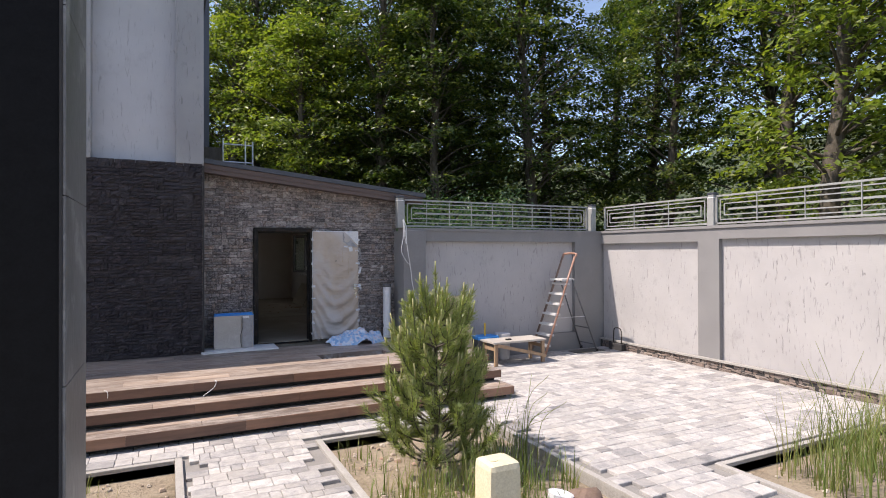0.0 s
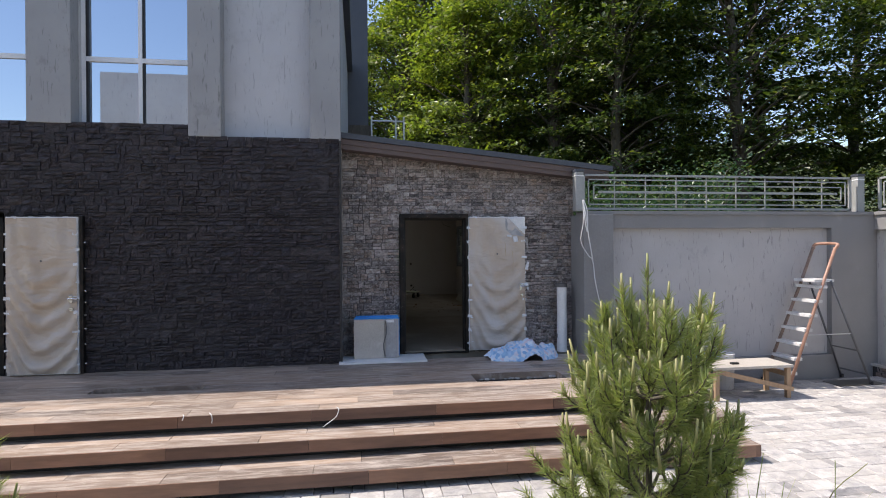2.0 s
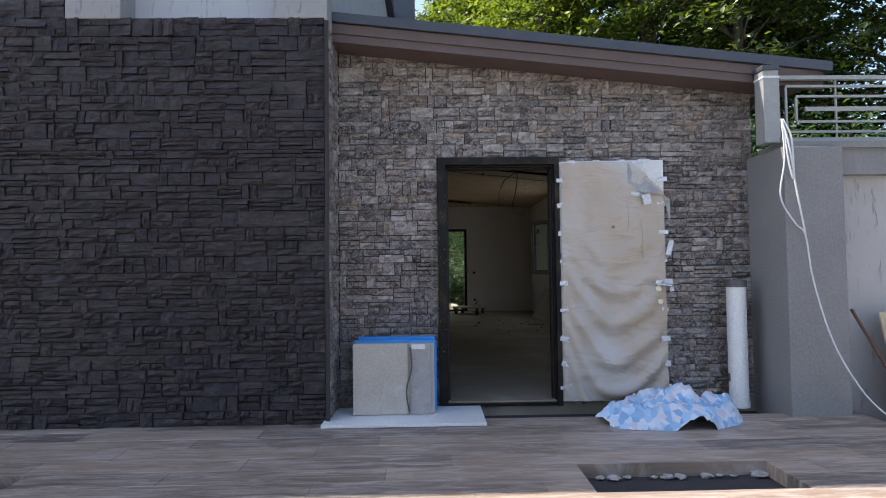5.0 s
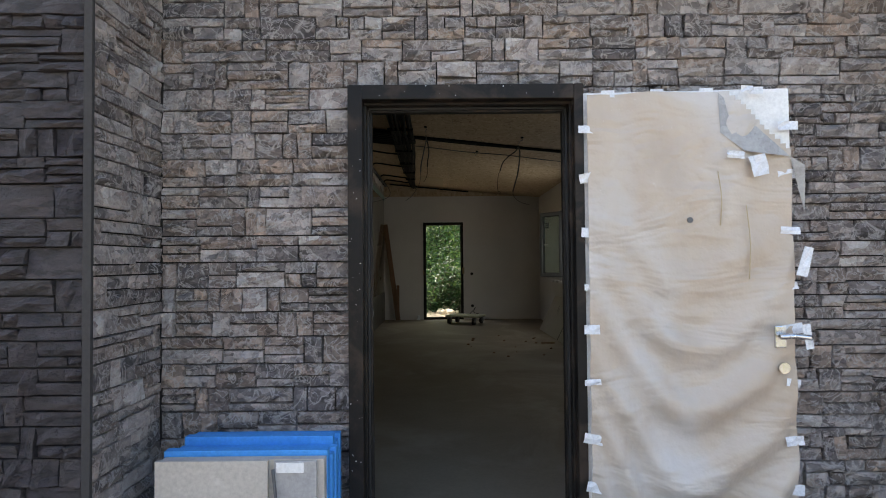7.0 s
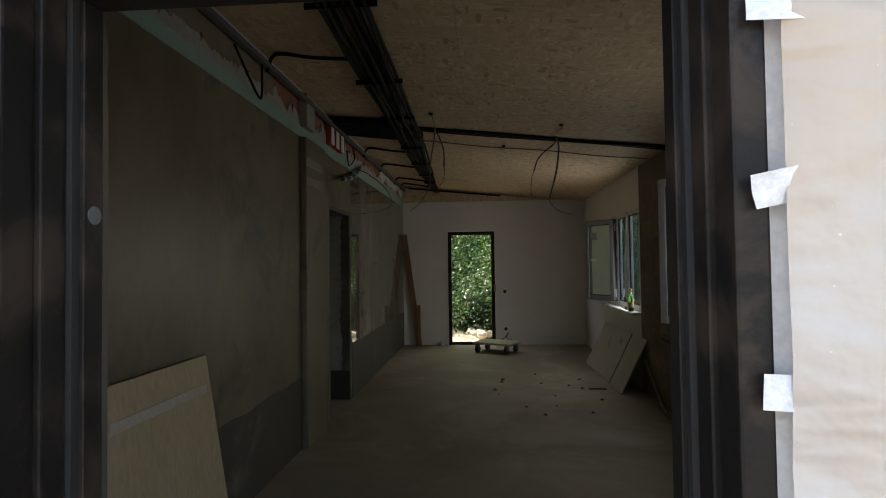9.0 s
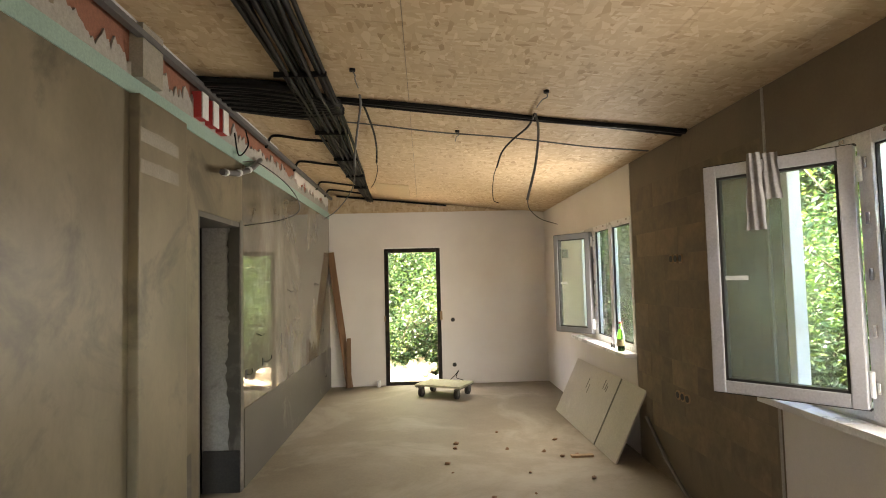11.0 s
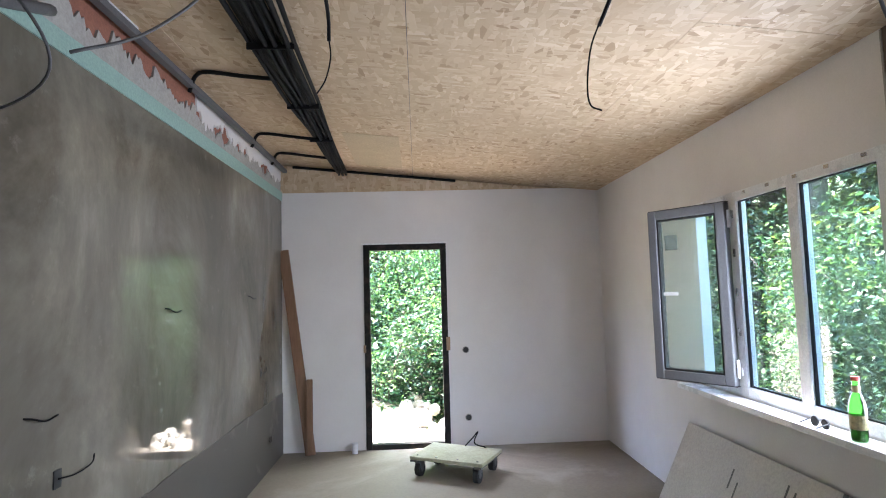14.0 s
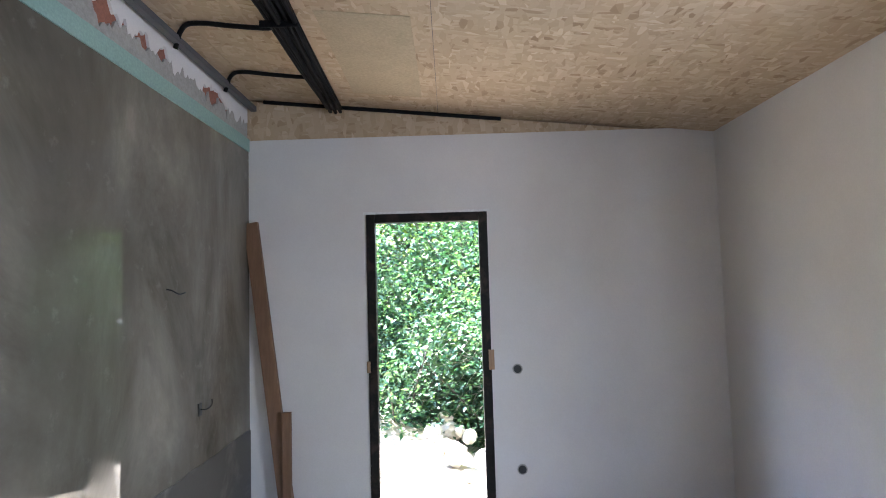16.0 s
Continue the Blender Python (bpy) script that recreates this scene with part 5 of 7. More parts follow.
def lathe(prof, n=20):
    bm = bmesh.new()
    rings = [[bm.verts.new((r * math.cos(2 * math.pi * k / n), r * math.sin(2 * math.pi * k / n), z)) for k in range(n)] if r > 1e-6 else [bm.verts.new((0, 0, z))] for r, z in prof]
    for a, b in zip(rings, rings[1:]):
        for k in range(n):
            q = [a[k % len(a)], a[(k + 1) % len(a)], b[(k + 1) % len(b)], b[k % len(b)]]
            q = list(dict.fromkeys(q))
            if len(q) > 2:
                bm.faces.new(q).smooth = True
    return bm


part("glass", lathe(prof), M_BOTTLE, bottle)
part("cap", cyl(bmesh.new(), (0, 0, 0.255), (0, 0, 0.272), 0.0165, n=16), surf("red_cap", (0.4, 0.05, 0.04), (0.5, 0.08, 0.06)), bottle, "red crown cap")
part("label", cyl(bmesh.new(), (0, 0, 0.05), (0, 0, 0.11), 0.0336, n=20), surf("label_paper", (0.07, 0.08, 0.03), (0.5, 0.42, 0.22), 45), bottle, "dark paper label")
part("neck_label", cyl(bmesh.new(), (0, 0, 0.205), (0, 0, 0.235), 0.0155, n=16), surf("neck_paper", (0.45, 0.38, 0.22), (0.55, 0.48, 0.3), 40), bottle, "pale neck label")
gl = thing("sunglasses", (3.40, 16.78, 1.44), "dark sunglasses lying on the window board", "sunglasses")
for y in (-0.035, 0.035):
    part("lens", cyl(bmesh.new(), (0, y, 0.022), (0.006, y, 0.022), 0.024, n=14), M_RUBBER, gl)
    part("arm", tube(bmesh.new(), [(0, y * 1.8, 0.03), (-0.06, y * 1.7, 0.012)], 0.003, 5), M_RUBBER, gl)

# towel hung over the open sash
tw = thing("towel", (3.16, 13.88, 2.7), "grey-white rag hung over the open sash", "towel")
bm = bmesh.new()
n_ = 40
for side in (-1, 1):
    rows = []
    for j in range(n_ + 1):
        z = -0.36 * j / n_ * (1.0 if side < 0 else 0.6)
        rows.append([bm.verts.new(Vector((side * 0.04, 0, z)) + Vector((-0.75, 0.66, 0)) * (u * (0.036 - 0.006 * math.cos(j * 0.07) + 0.002 * math.sin(j * 0.35 + side))) + Vector((-0.66, -0.75, 0)) * (0.006 * math.sin(u * 6.5 + side * 2 + j * 0.06) + 0.008)) for u in [k / 10 - 1 for k in range(21)]])
    for a, b in zip(rows, rows[1:]):
        for k in range(20):
            bm.faces.new((a[k], a[k + 1], b[k + 1], b[k]))
part("cloth", bm, surf("grey_rag", (0.20, 0.195, 0.2), (0.32, 0.31, 0.315), 14, 0.9, 90, 0.4, 0.003), tw, smooth=True)

# ---- rear door ----
rd = thing("rear_door_frame", (BD[0], RY, FLOOR), "black metal frame of the open rear doorway", "door frame")
w_, h_ = BD[1] - BD[0], BD[3] - FLOOR
part("jamb", box(0, 0.062, -0.012, 0.07, 0, h_, bev=0.004), M_BLACKMETAL, rd)
part("jamb", box(w_ - 0.062, w_, -0.012, 0.07, 0, h_, bev=0.004), M_BLACKMETAL, rd)
part("head", box(0.062, w_ - 0.062, -0.012, 0.07, h_ - 0.062, h_, bev=0.004), M_BLACKMETAL, rd)
part("sill", box(0.062, w_ - 0.062, -0.012, 0.07, 0.0, 0.05, bev=0.004), M_BLACKMETAL, rd, "dark door sill")
part("foam_patch", box(w_ - 0.02, w_ + 0.02, -0.016, -0.004, 0.98, 1.12, bev=0.004), M_WOOD, rd, "patch of yellow foam")
part("foam_patch", box(-0.012, 0.014, -0.016, -0.004, 0.98, 1.06, bev=0.004), M_WOOD, rd, "patch of yellow foam")
structure("door_edge_plaster", box(BD[0] - 0.02, BD[1] + 0.02, RY - 0.006, RY - 0.0005, BD[3], BD[3] + 0.018), M_WHITE, "white filler line over the rear door", "trim")


# ---- cables on the ceiling ----
def cz(x):
    return CEIL(x) - 0.012


def cable(name, pts, r, mat, label, n=7, group="ceiling cables"):
    t = thing(name, pts[0], label, "cable", group)
    part("sheath", tube(bmesh.new(), [p - Vector(pts[0]) for p in smooth_line(pts)], r, n), mat, t)
    return t


bundle = thing("cable_bundle", (0.9, 11.2, cz(0.9)), "thick bundle of black cables strapped along the ceiling", "cable")
rnd = random.Random(5)
for k in range(17):
    o = (k - 8) * 0.0158
    pts = []
    for j in range(13):
        y = 11.2 + j * (19.97 - 11.2) / 12
        sq = 1.0 if y < 16 else max(0.35, 1 - (y - 16) * 0.17)
        x = 0.86 - 0.024 * (y - 15.5) + o * sq + rnd.uniform(-0.013, 0.013)
        pts.append(Vector((x - 0.9, y - 11.2, cz(x) - cz(0.9) - 0.01 - rnd.uniform(0, 0.035) - (0.02 if k % 3 == 0 else 0))))
    part("strand", tube(bmesh.new(), smooth_line(pts, 3), 0.0135, 6), M_CABLE, bundle)
for y in (12.4, 13.6, 14.6, 15.9, 16.9, 17.8, 18.6):
    part("strap", box(-0.175 - 0.008 * (y - 14), 0.095 - 0.04 * (y - 15.5), y - 11.2, y - 11.19, -0.07, -0.035, bev=0.003), M_CABLE, bundle)
cross = thing("cable_mat", (0.2, 15.27, 3.4), "wide mat of black cables crossing to the wall", "cable")
for k in range(38):
    o = (k - 20) * 0.0165
    pts = [Vector((x - 0.2, o * sc_ + 0.02 * math.sin(k + x * 4), CEIL(x) - 3.4 - 0.03 - 0.012 * (k % 3))) for x, sc_ in ((0.13, 0.98), (0.3, 1.05), (0.5, 1.1), (0.7, 1.05), (0.85, 0.7), (1.02, 0.25))]
    part("strand", tube(bmesh.new(), smooth_line(pts, 4), 0.0175, 6), M_CABLE, cross)
main = thing("ceiling_cable", (0.8, 15.19, 3.3), "black cable run across the strand board ceiling", "cable", "ceiling cables")
for k in range(4):
    pts = [Vector((x - 0.8, 0.02 * math.sin(x * 3 + k) + k * 0.017 - 0.02 + 0.05 * (x - 0.8) / 2.6, cz(x) - 3.3 - 0.006 * (k % 2))) for x in (0.8, 1.2, 1.6, 2.0, 2.4, 2.8, 3.2, 3.46)]
    part("strand", tube(bmesh.new(), smooth_line(pts), 0.0155, 6), M_CABLE, main)
cable("thin_cable", [Vector((x, 15.70 + 0.035 * x, cz(x) - 0.004 - 0.012 * (i % 2))) for i, x in enumerate((0.15, 0.6, 1.1, 1.7, 2.3, 2.9, 3.44))], 0.006, M_CONDUIT, "thin grey cable clipped across the ceiling")
cable("rear_cable", [Vector((x, RY - 0.05, cz(x) - 0.02)) for x in (0.25, 0.6, 0.9, 1.3, 1.6, 1.95)], 0.014, M_CABLE, "black cable along the rear ceiling edge")
for y, x1, sag in ((16.4, 0.74, 0.05), (17.5, 0.72, 0.035), (18.8, 0.71, 0.03), (19.45, 0.72, 0.03), (13.3, 0.8, 0.06)):
    cable("branch_cable", [Vector((0.145, y + 0.1, 3.40)), Vector((0.20, y + 0.06, CEIL(0.2) - 0.02)), Vector((0.3, y, CEIL(0.3) - 0.014)), Vector((0.5, y - 0.02, CEIL(0.5) - 0.016 - sag * 0.3)), Vector((x1 - 0.03, y - 0.05, cz(x1) - 0.022)), Vector((x1 + 0.03, y - 0.1, cz(x1) - 0.03))], 0.013, M_CABLE, "black branch cable from the bundle to the wall")
# hanging drops
cable("cable_drop", [Vector(p) for p in ((1.175, 15.03, 3.39), (1.175, 15.08, 3.34), (1.14, 15.2, 3.22), (1.10, 15.35, 3.08), (1.09, 15.4, 2.98))], 0.008, M_CONDUIT, "grey conduit hanging from the ceiling")
cable("wire_drop", [Vector(p) for p in ((1.09, 15.4, 3.0), (1.085, 15.42, 2.9), (1.06, 15.4, 2.8), (0.98, 15.3, 2.66), (0.9, 15.2, 2.58))], 0.0035, M_CONDUIT, "grey wire curling below the conduit")
cable("cable_drop", [Vector(p) for p in ((1.18, 15.25, 3.385), (1.19, 15.5, 3.37), (1.19, 15.95, 3.40 - 0.03), (1.17, 16.4, 3.37), (1.155, 16.6, 3.35), (1.15, 16.64, 3.27))], 0.0085, M_CABLE, "black sleeve hanging from the ceiling")
cable("wire_drop", [Vector(p) for p in ((1.15, 16.64, 3.28), (1.155, 16.65, 3.2), (1.13, 16.66, 3.1), (1.09, 16.66, 3.035))], 0.0035, M_CABLE, "thin wire end below the sleeve")
cable("cable_drop", [Vector(p) for p in ((2.36, 15.1, 3.265), (2.37, 15.4, 3.26), (2.31, 15.75, 3.25), (2.26, 16.0, 3.21), (2.238, 16.2, 3.12))], 0.008, M_CABLE, "black sleeve hanging from the ceiling")
cable("wire_drop", [Vector(p) for p in ((2.238, 16.19, 3.13), (2.215, 16.24, 3.05), (2.205, 16.27, 2.93), (2.215, 16.28, 2.84), (2.26, 16.28, 2.815))], 0.0035, M_CABLE, "thin wire end below the sleeve")
cable("cable_drop", [Vector(p) for p in ((2.36, 15.08, 3.26), (2.375, 15.07, 3.14), (2.34, 15.04, 2.9), (2.27, 15.0, 2.66))], 0.0088, M_CONDUIT, "grey conduit hanging from the ceiling")
cable("wire_drop", [Vector(p) for p in ((2.27, 15.0, 2.67), (2.29, 15.03, 2.6), (2.37, 15.08, 2.54), (2.5, 15.14, 2.506))], 0.003, M_CONDUIT, "grey wire curling below the conduit")
for p in ((1.18, 14.62, CEIL(1.18)), (2.35, 14.69, CEIL(2.35)), (1.87, 15.76, CEIL(1.87))):
    t = thing("ceiling_hook", p, "small black hook screwed into the ceiling", "hook", "ceiling hooks")
    part("base", cyl(bmesh.new(), (0, 0, 0), (0, 0, -0.015), 0.018, n=12), M_CABLE, t)
    part("eye", tube(bmesh.new(), smooth_line([(0, 0, -0.01), (0.012, 0.03, -0.03), (0, 0.12, -0.02), (0.0, 0.3, -0.012)]), 0.004, 5), M_CONDUIT, t)
# conduit stub at the left wall, with a long drooping wire
stub = thing("conduit_stub", (0.16, 15.2, 2.92), "taped conduit stub sticking out of the wall", "conduit")
part("pipe", tube(bmesh.new(), smooth_line([(0.05, 0.0, 0.0), (0.045, 0.35, 0.06), (0.03, 0.7, 0.16), (-0.01, 1.1, 0.32)]), 0.022, 8), M_CONDUIT, stub, "grey corrugated conduit")
for a, b in (((0.05, 0.05, 0.006), (0.05, 0.08, 0.012)), ((0.045, 0.33, 0.056), (0.044, 0.38, 0.068)), ((0.034, 0.6, 0.13), (0.03, 0.66, 0.148))):
    part("tape", cyl(bmesh.new(), a, b, 0.027, n=10), M_TAPE, stub, "silver tape wrap")
cable("loop_wire", [Vector(p) for p in ((0.16, 15.8, 3.12), (0.40, 15.4, 3.02), (0.60, 15.43, 2.86), (0.67, 15.5, 2.70), (0.52, 15.6, 2.63), (0.2, 15.7, 2.60))], 0.004, M_CONDUIT, "long grey wire drooping along the wall")
cable("loop_wire", [Vector(p) for p in ((0.15, 15.9, 3.4), (0.2, 15.8, 3.25), (0.16, 15.7, 3.15), (0.16, 15.6, 3.3))], 0.006, M_CABLE, "black wire loop below the ceiling")
boxm = surf("red_box_side", (0.4, 0.03, 0.03), (0.5, 0.05, 0.05))
for k in range(3):
    t = thing("junction_box", (0.13, 15.02 + k * 0.19, 3.32), "white junction box with red sides by the ceiling", "box", "junction boxes")
    part("body", box(-0.03, 0.03, -0.055, 0.055, -0.085, 0.085, bev=0.004), boxm, t)
    part("lid", box(0.03, 0.04, -0.05, 0.05, -0.085, 0.085, bev=0.004), M_WHITE, t, "white lid")
cable("thin_cable", [Vector(p) for p in ((0.14, 12.9, 3.4), (0.2, 13.1, 3.15), (0.17, 13.25, 3.2), (0.15, 13.3, 3.42))], 0.008, M_CABLE, "black wire loop hanging at the wall")


# ---- things on the floor ----
dolly = thing("furniture_dolly", (1.83, 19.2, FLOOR), "low platform dolly with a dusty board and black castors", "dolly", turn=-28)
bm = box(-0.34, 0.34, -0.24, 0.24, 0.145, 0.175, bev=0.006)
part("platform", bm, surf("mossy_board", (0.30, 0.30, 0.20), (0.44, 0.43, 0.31), 5, 0.8, 40, 0.3), dolly, "dusty greenish plywood platform")
for x in (-0.30, 0.30):
    part("edge_angle", box(x - 0.03, x + 0.03, -0.245, 0.245, 0.13, 0.146), M_DADO, dolly, "steel edge angle")
for x in (-0.27, 0.27):
    for y in (-0.18, 0.18):
        part("fork", box(x - 0.03, x + 0.03, y - 0.035, y + 0.035, 0.075, 0.13, bev=0.004), M_CONDUIT, dolly, "steel castor fork")
        wheel = part("wheel", cyl(bmesh.new(), (x - 0.022, y, 0.062), (x + 0.022, y, 0.062), 0.062, n=24), M_RUBBER, dolly, "black rubber wheel")
        part("hub", cyl(bmesh.new(), (x - 0.026, y, 0.062), (x + 0.026, y, 0.062), 0.024, n=14), M_CONDUIT, wheel, "grey hub")
for x in (-0.28, -0.1, 0.1, 0.28):
    part("bolt", cyl(bmesh.new(), (x, -0.2, 0.175), (x, -0.2, 0.181), 0.01, n=8), M_CHROME, dolly)
part("cord", tube(bmesh.new(), smooth_line([(0.0, 0.2, 0.18), (0.05, 0.26, 0.24), (0.12, 0.22, 0.31), (0.10, 0.18, 0.22), (0.2, 0.2, 0.185)]), 0.006, 6), M_CABLE, dolly, "black pull cord")

plank = thing("leaning_plank", (0.42, 19.93, FLOOR), "brown wooden plank leaning in the corner", "plank")
bm = box(-0.05, 0.05, -0.018, 0.018, 0, 2.08, bev=0.003)
bmesh.ops.transform(bm, matrix=pose(0, 0.0, 0, -2.0, -7.6, 0), verts=bm.verts[:])
part("board", bm, M_BROWNPLANK, plank)
part("splice", box(-0.03, 0.03, -0.05, -0.02, 0.02, 0.75, bev=0.003), M_BROWNPLANK, plank)

brd = thing("plaster_board", (3.17, 16.15, FLOOR), "pale cement board leaning against the window wall", "board")
bm = box(0.0, 0.014, 0.0, 2.0, 0, 0.68, bev=0.002)
bmesh.ops.transform(bm, matrix=pose(0, 0, 0, 0, 26, 1.0), verts=bm.verts[:])
part("sheet", bm, M_CERAMIC, brd)
for y, z, ln in ((1.35, 0.42, 0.12), (1.28, 0.38, 0.1), (0.9, 0.5, 0.1), (0.84, 0.5, 0.08), (0.8, 0.49, 0.06)):
    bm = box(-0.002, 0.0, y, y + 0.012, z, z + ln)
    bmesh.ops.transform(bm, matrix=pose(0, 0, 0, 0, 26, 1.0), verts=bm.verts[:])
    part("scuff", bm, M_DADO, brd, "dark scuff mark")
bm = box(-0.004, 0.0, 0.55, 0.575, 0, 0.68)
bmesh.ops.transform(bm, matrix=pose(0, 0, 0, 0, 26, 1.0), verts=bm.verts[:])
part("joint", bm, M_DADO, brd, "dark board joint")
hose = thing("grey_hose", (3.4, 14.6, FLOOR), "grey strip leaning behind the board", "strip")
part("strip", tube(bmesh.new(), smooth_line([(0.04, 1.5, 0.4), (0.02, 1.1, 0.18), (-0.02, 0.6, 0.03), (-0.05, 0.1, 0.012)]), 0.02, 6, flat=0.4), M_DADO, hose)

inboard = thing("fibre_board", (0.32, 11.6, FLOOR), "panel leaning against the wall just inside the door", "board")
bm = box(-0.01, 0.01, 0, 0.9, 0, 1.05, bev=0.002)
bmesh.ops.transform(bm, matrix=pose(0, 0, 0, 0, -9, 0), verts=bm.verts[:])
part("sheet", bm, M_PLYWOOD, inboard)
part("sheet", box(-0.14, -0.125, 0.1, 0.85, 0, 0.9), M_CERAMIC, inboard)

rnd = random.Random(21)
chips = []
for k in range(16):
    x, y = (rnd.uniform(2.2, 2.95), rnd.uniform(15.0, 17.4)) if k < 11 else (rnd.uniform(1.5, 2.2), rnd.uniform(15.5, 18.0))
    t = thing("rubble_chip", (x, y, FLOOR), "small brown chip of rubble on the floor", "rubble", "floor rubble")
    bm = bmesh.new()
    bmesh.ops.create_icosphere(bm, subdivisions=1, radius=rnd.uniform(0.012, 0.03))
    for q in bm.verts:
        q.co *= rnd.uniform(0.6, 1.25)
        q.co.z = max(0.0, q.co.z * 0.6 + 0.009)
    part("chip", bm, M_BROWNPLANK, t)
st = thing("wood_offcut", (2.85, 16.35, FLOOR), "short raw wood offcut on the floor", "offcut")
part("stick", box(0, 0.2, 0, 0.05, 0, 0.02, bev=0.003), M_WOOD, st)
gb = thing("glass_jar", (0.86, 19.93, FLOOR), "small clear jar by the rear door", "jar")
part("body", cyl(bmesh.new(), (0, 0, 0), (0, 0, 0.1), 0.03, n=14), M_TAPE, gb)
structure("ceiling_patch", sloped(0.94, 1.40, 18.6, 19.72, -0.004, 0.004), M_PLYWOOD, "plain paler board in the strand board ceiling", "trim")


# ---- vegetation ----
def quad_mesh(name, verts, faces, mat):
    me = bpy.data.meshes.new(name)
    me.from_pydata(verts, [], faces)
    me.materials.append(mat)
    me.update()
    return me


def leaf_cloud(rng, centres, normals, size, spread):
    """Rhombic folded leaves about the centres: arrays of vertices and faces."""
    n = len(centres)
    nrm = normals + rng.normal(0, spread, (n, 3))
    nrm /= np.linalg.norm(nrm, axis=1)[:, None] + 1e-9
    ax = rng.normal(0, 1, (n, 3))
    u = np.cross(nrm, ax)
    u /= np.linalg.norm(u, axis=1)[:, None] + 1e-9
    w = np.cross(nrm, u)
    s = (size * rng.uniform(0.6, 1.35, n))[:, None]
    v = np.stack([centres - u * s, centres + w * s * 0.48 + nrm * s * 0.1, centres + u * s, centres - w * s * 0.48 + nrm * s * 0.1], 1).reshape(-1, 3)
    f = np.arange(4 * n).reshape(n, 4)
    return v, f


def tree(seed, height, crown_low, radius, sprays, per, size, lean=0.0, mat=None):
    """A broadleaf tree: tapered trunk, limbs, and flat sprays of small leaves with gaps between."""
    rng, rnd = np.random.default_rng(seed), random.Random(seed)
    t = new("tree")
    bm = bmesh.new()
    pts = [Vector((lean * k / 6 * height * 0.1 + 0.12 * rnd.uniform(-1, 1) * k / 3, 0.12 * rnd.uniform(-1, 1) * k / 3, height * 0.92 * k / 6)) for k in range(7)]
    line = smooth_line(pts, 4)
    tube(bm, line, 0.2 + height * 0.006, 9, 0.22)
    cen, nor = [], []
    for k in range(sprays):
        q = (k + rnd.random()) / sprays
        z = crown_low + (height - crown_low) * q ** 0.9
        prof = math.sin(math.pi * min(1.0, 0.16 + 0.84 * q ** 0.8)) ** 0.6
        ang, rad = rnd.uniform(0, 2 * math.pi), radius * prof * math.sqrt(rnd.uniform(0.05, 1.0))
        base = line[min(len(line) - 1, int(z / (height * 0.92) * (len(line) - 1) * 0.9))]
        tip = Vector((base.x + rad * math.cos(ang), base.y + rad * math.sin(ang), z + rnd.uniform(-0.2, 0.4)))
        if k % 3 == 0:
            mid = base.lerp(tip, 0.5) + Vector((0, 0, 0.25))
            tube(bm, smooth_line([base, mid, tip], 3), 0.02 + 0.012 * rad, 5, 0.25)
        m = int(per * rnd.uniform(0.6, 1.4))
        R = rnd.uniform(0.4, 1.05)
        a, r = rng.uniform(0, 2 * np.pi, m), R * np.sqrt(rng.uniform(0, 1, m))
        tilt = np.array([math.cos(ang), math.sin(ang), 0]) * 0.35
        c = np.stack([tip.x + r * np.cos(a), tip.y + r * np.sin(a), tip.z + rng.normal(0, 0.1, m) - 0.28 * r + 0.0 * a], 1)
        cen.append(c), nor.append(np.tile(np.array([0, 0, 1.0]) + tilt, (m, 1)))
    part("trunk", bm, M_BARK, t)
    v, f = leaf_cloud(rng, np.concatenate(cen), np.concatenate(nor), size, 0.45)
    ob = new("crown", quad_mesh("crown", v.tolist(), f.tolist(), mat or M_LEAF))
    ob.parent = t
    return t


TALL = tagged(tree(1, 17.0, 2.2, 3.6, 250, 84, 0.1), "tall dense beech tree behind the courtyard wall", "tree", "forest trees")
TALL2 = tagged(tree(2, 14.5, 1.6, 3.3, 225, 84, 0.1, 0.6), "tall beech tree with layered drooping branches", "tree", "forest trees")
SLIM = tagged(tree(3, 19.0, 5.0, 2.9, 200, 84, 0.1, -0.4), "slim forest tree with a bare lower trunk", "tree", "forest trees")
YELLOW = tagged(tree(4, 12.0, 3.0, 2.8, 180, 75, 0.095, 0.3, M_SUNLEAF), "tree with sunlight put into its yellow-green leaf colour", "tree", "forest trees")
GZ = -0.17
rnd = random.Random(77)
spots = [
    (TALL, 5.6, 30.6), (TALL2, 6.3, 24.8), (SLIM, 7.6, 22.6), (TALL, 10.6, 22.0), (TALL2, 13.6, 19.5), (SLIM, 3.2, 28.5), (TALL, 6.6, 28.0), (TALL2, 9.6, 27.0), (SLIM, 12.8, 25.5), (TALL, 16.2, 22.5),
    (TALL2, 17.4, 16.5), (SLIM, 19.0, 18.8), (TALL, 21.4, 14.6), (TALL2, 0.2, 31.5), (SLIM, -2.6, 29.0), (TALL, -4.6, 33.0), (TALL2, 9.2, 20.6), (YELLOW, 22.5, 9.0), (TALL2, 20.5, 23.0),
    (TALL, 3.6, 34.0), (TALL2, 8.0, 33.5), (TALL, 12.4, 32.0), (SLIM, 16.5, 29.0), (SLIM, 18.6, 12.4), (SLIM, 24.5, 7.0), (TALL2, -8.5, 30.0), (YELLOW, 15.6, 9.2), (YELLOW, 17.6, 6.2), (SLIM, 20.6, 9.4), (YELLOW, 2.6, 27.0), (YELLOW, 4.6, 23.8), (YELLOW, 11.6, 23.6),
]
done = set()
for kind, x, y in spots:
    m = pose(x, y, GZ, 0, 0, rnd.uniform(0, 360))
    if kind.name not in done:
        done.add(kind.name)
        kind.matrix_world = m
    else:
        c = copy_thing(kind, m)
        c.scale = [rnd.uniform(0.9, 1.15)] * 3

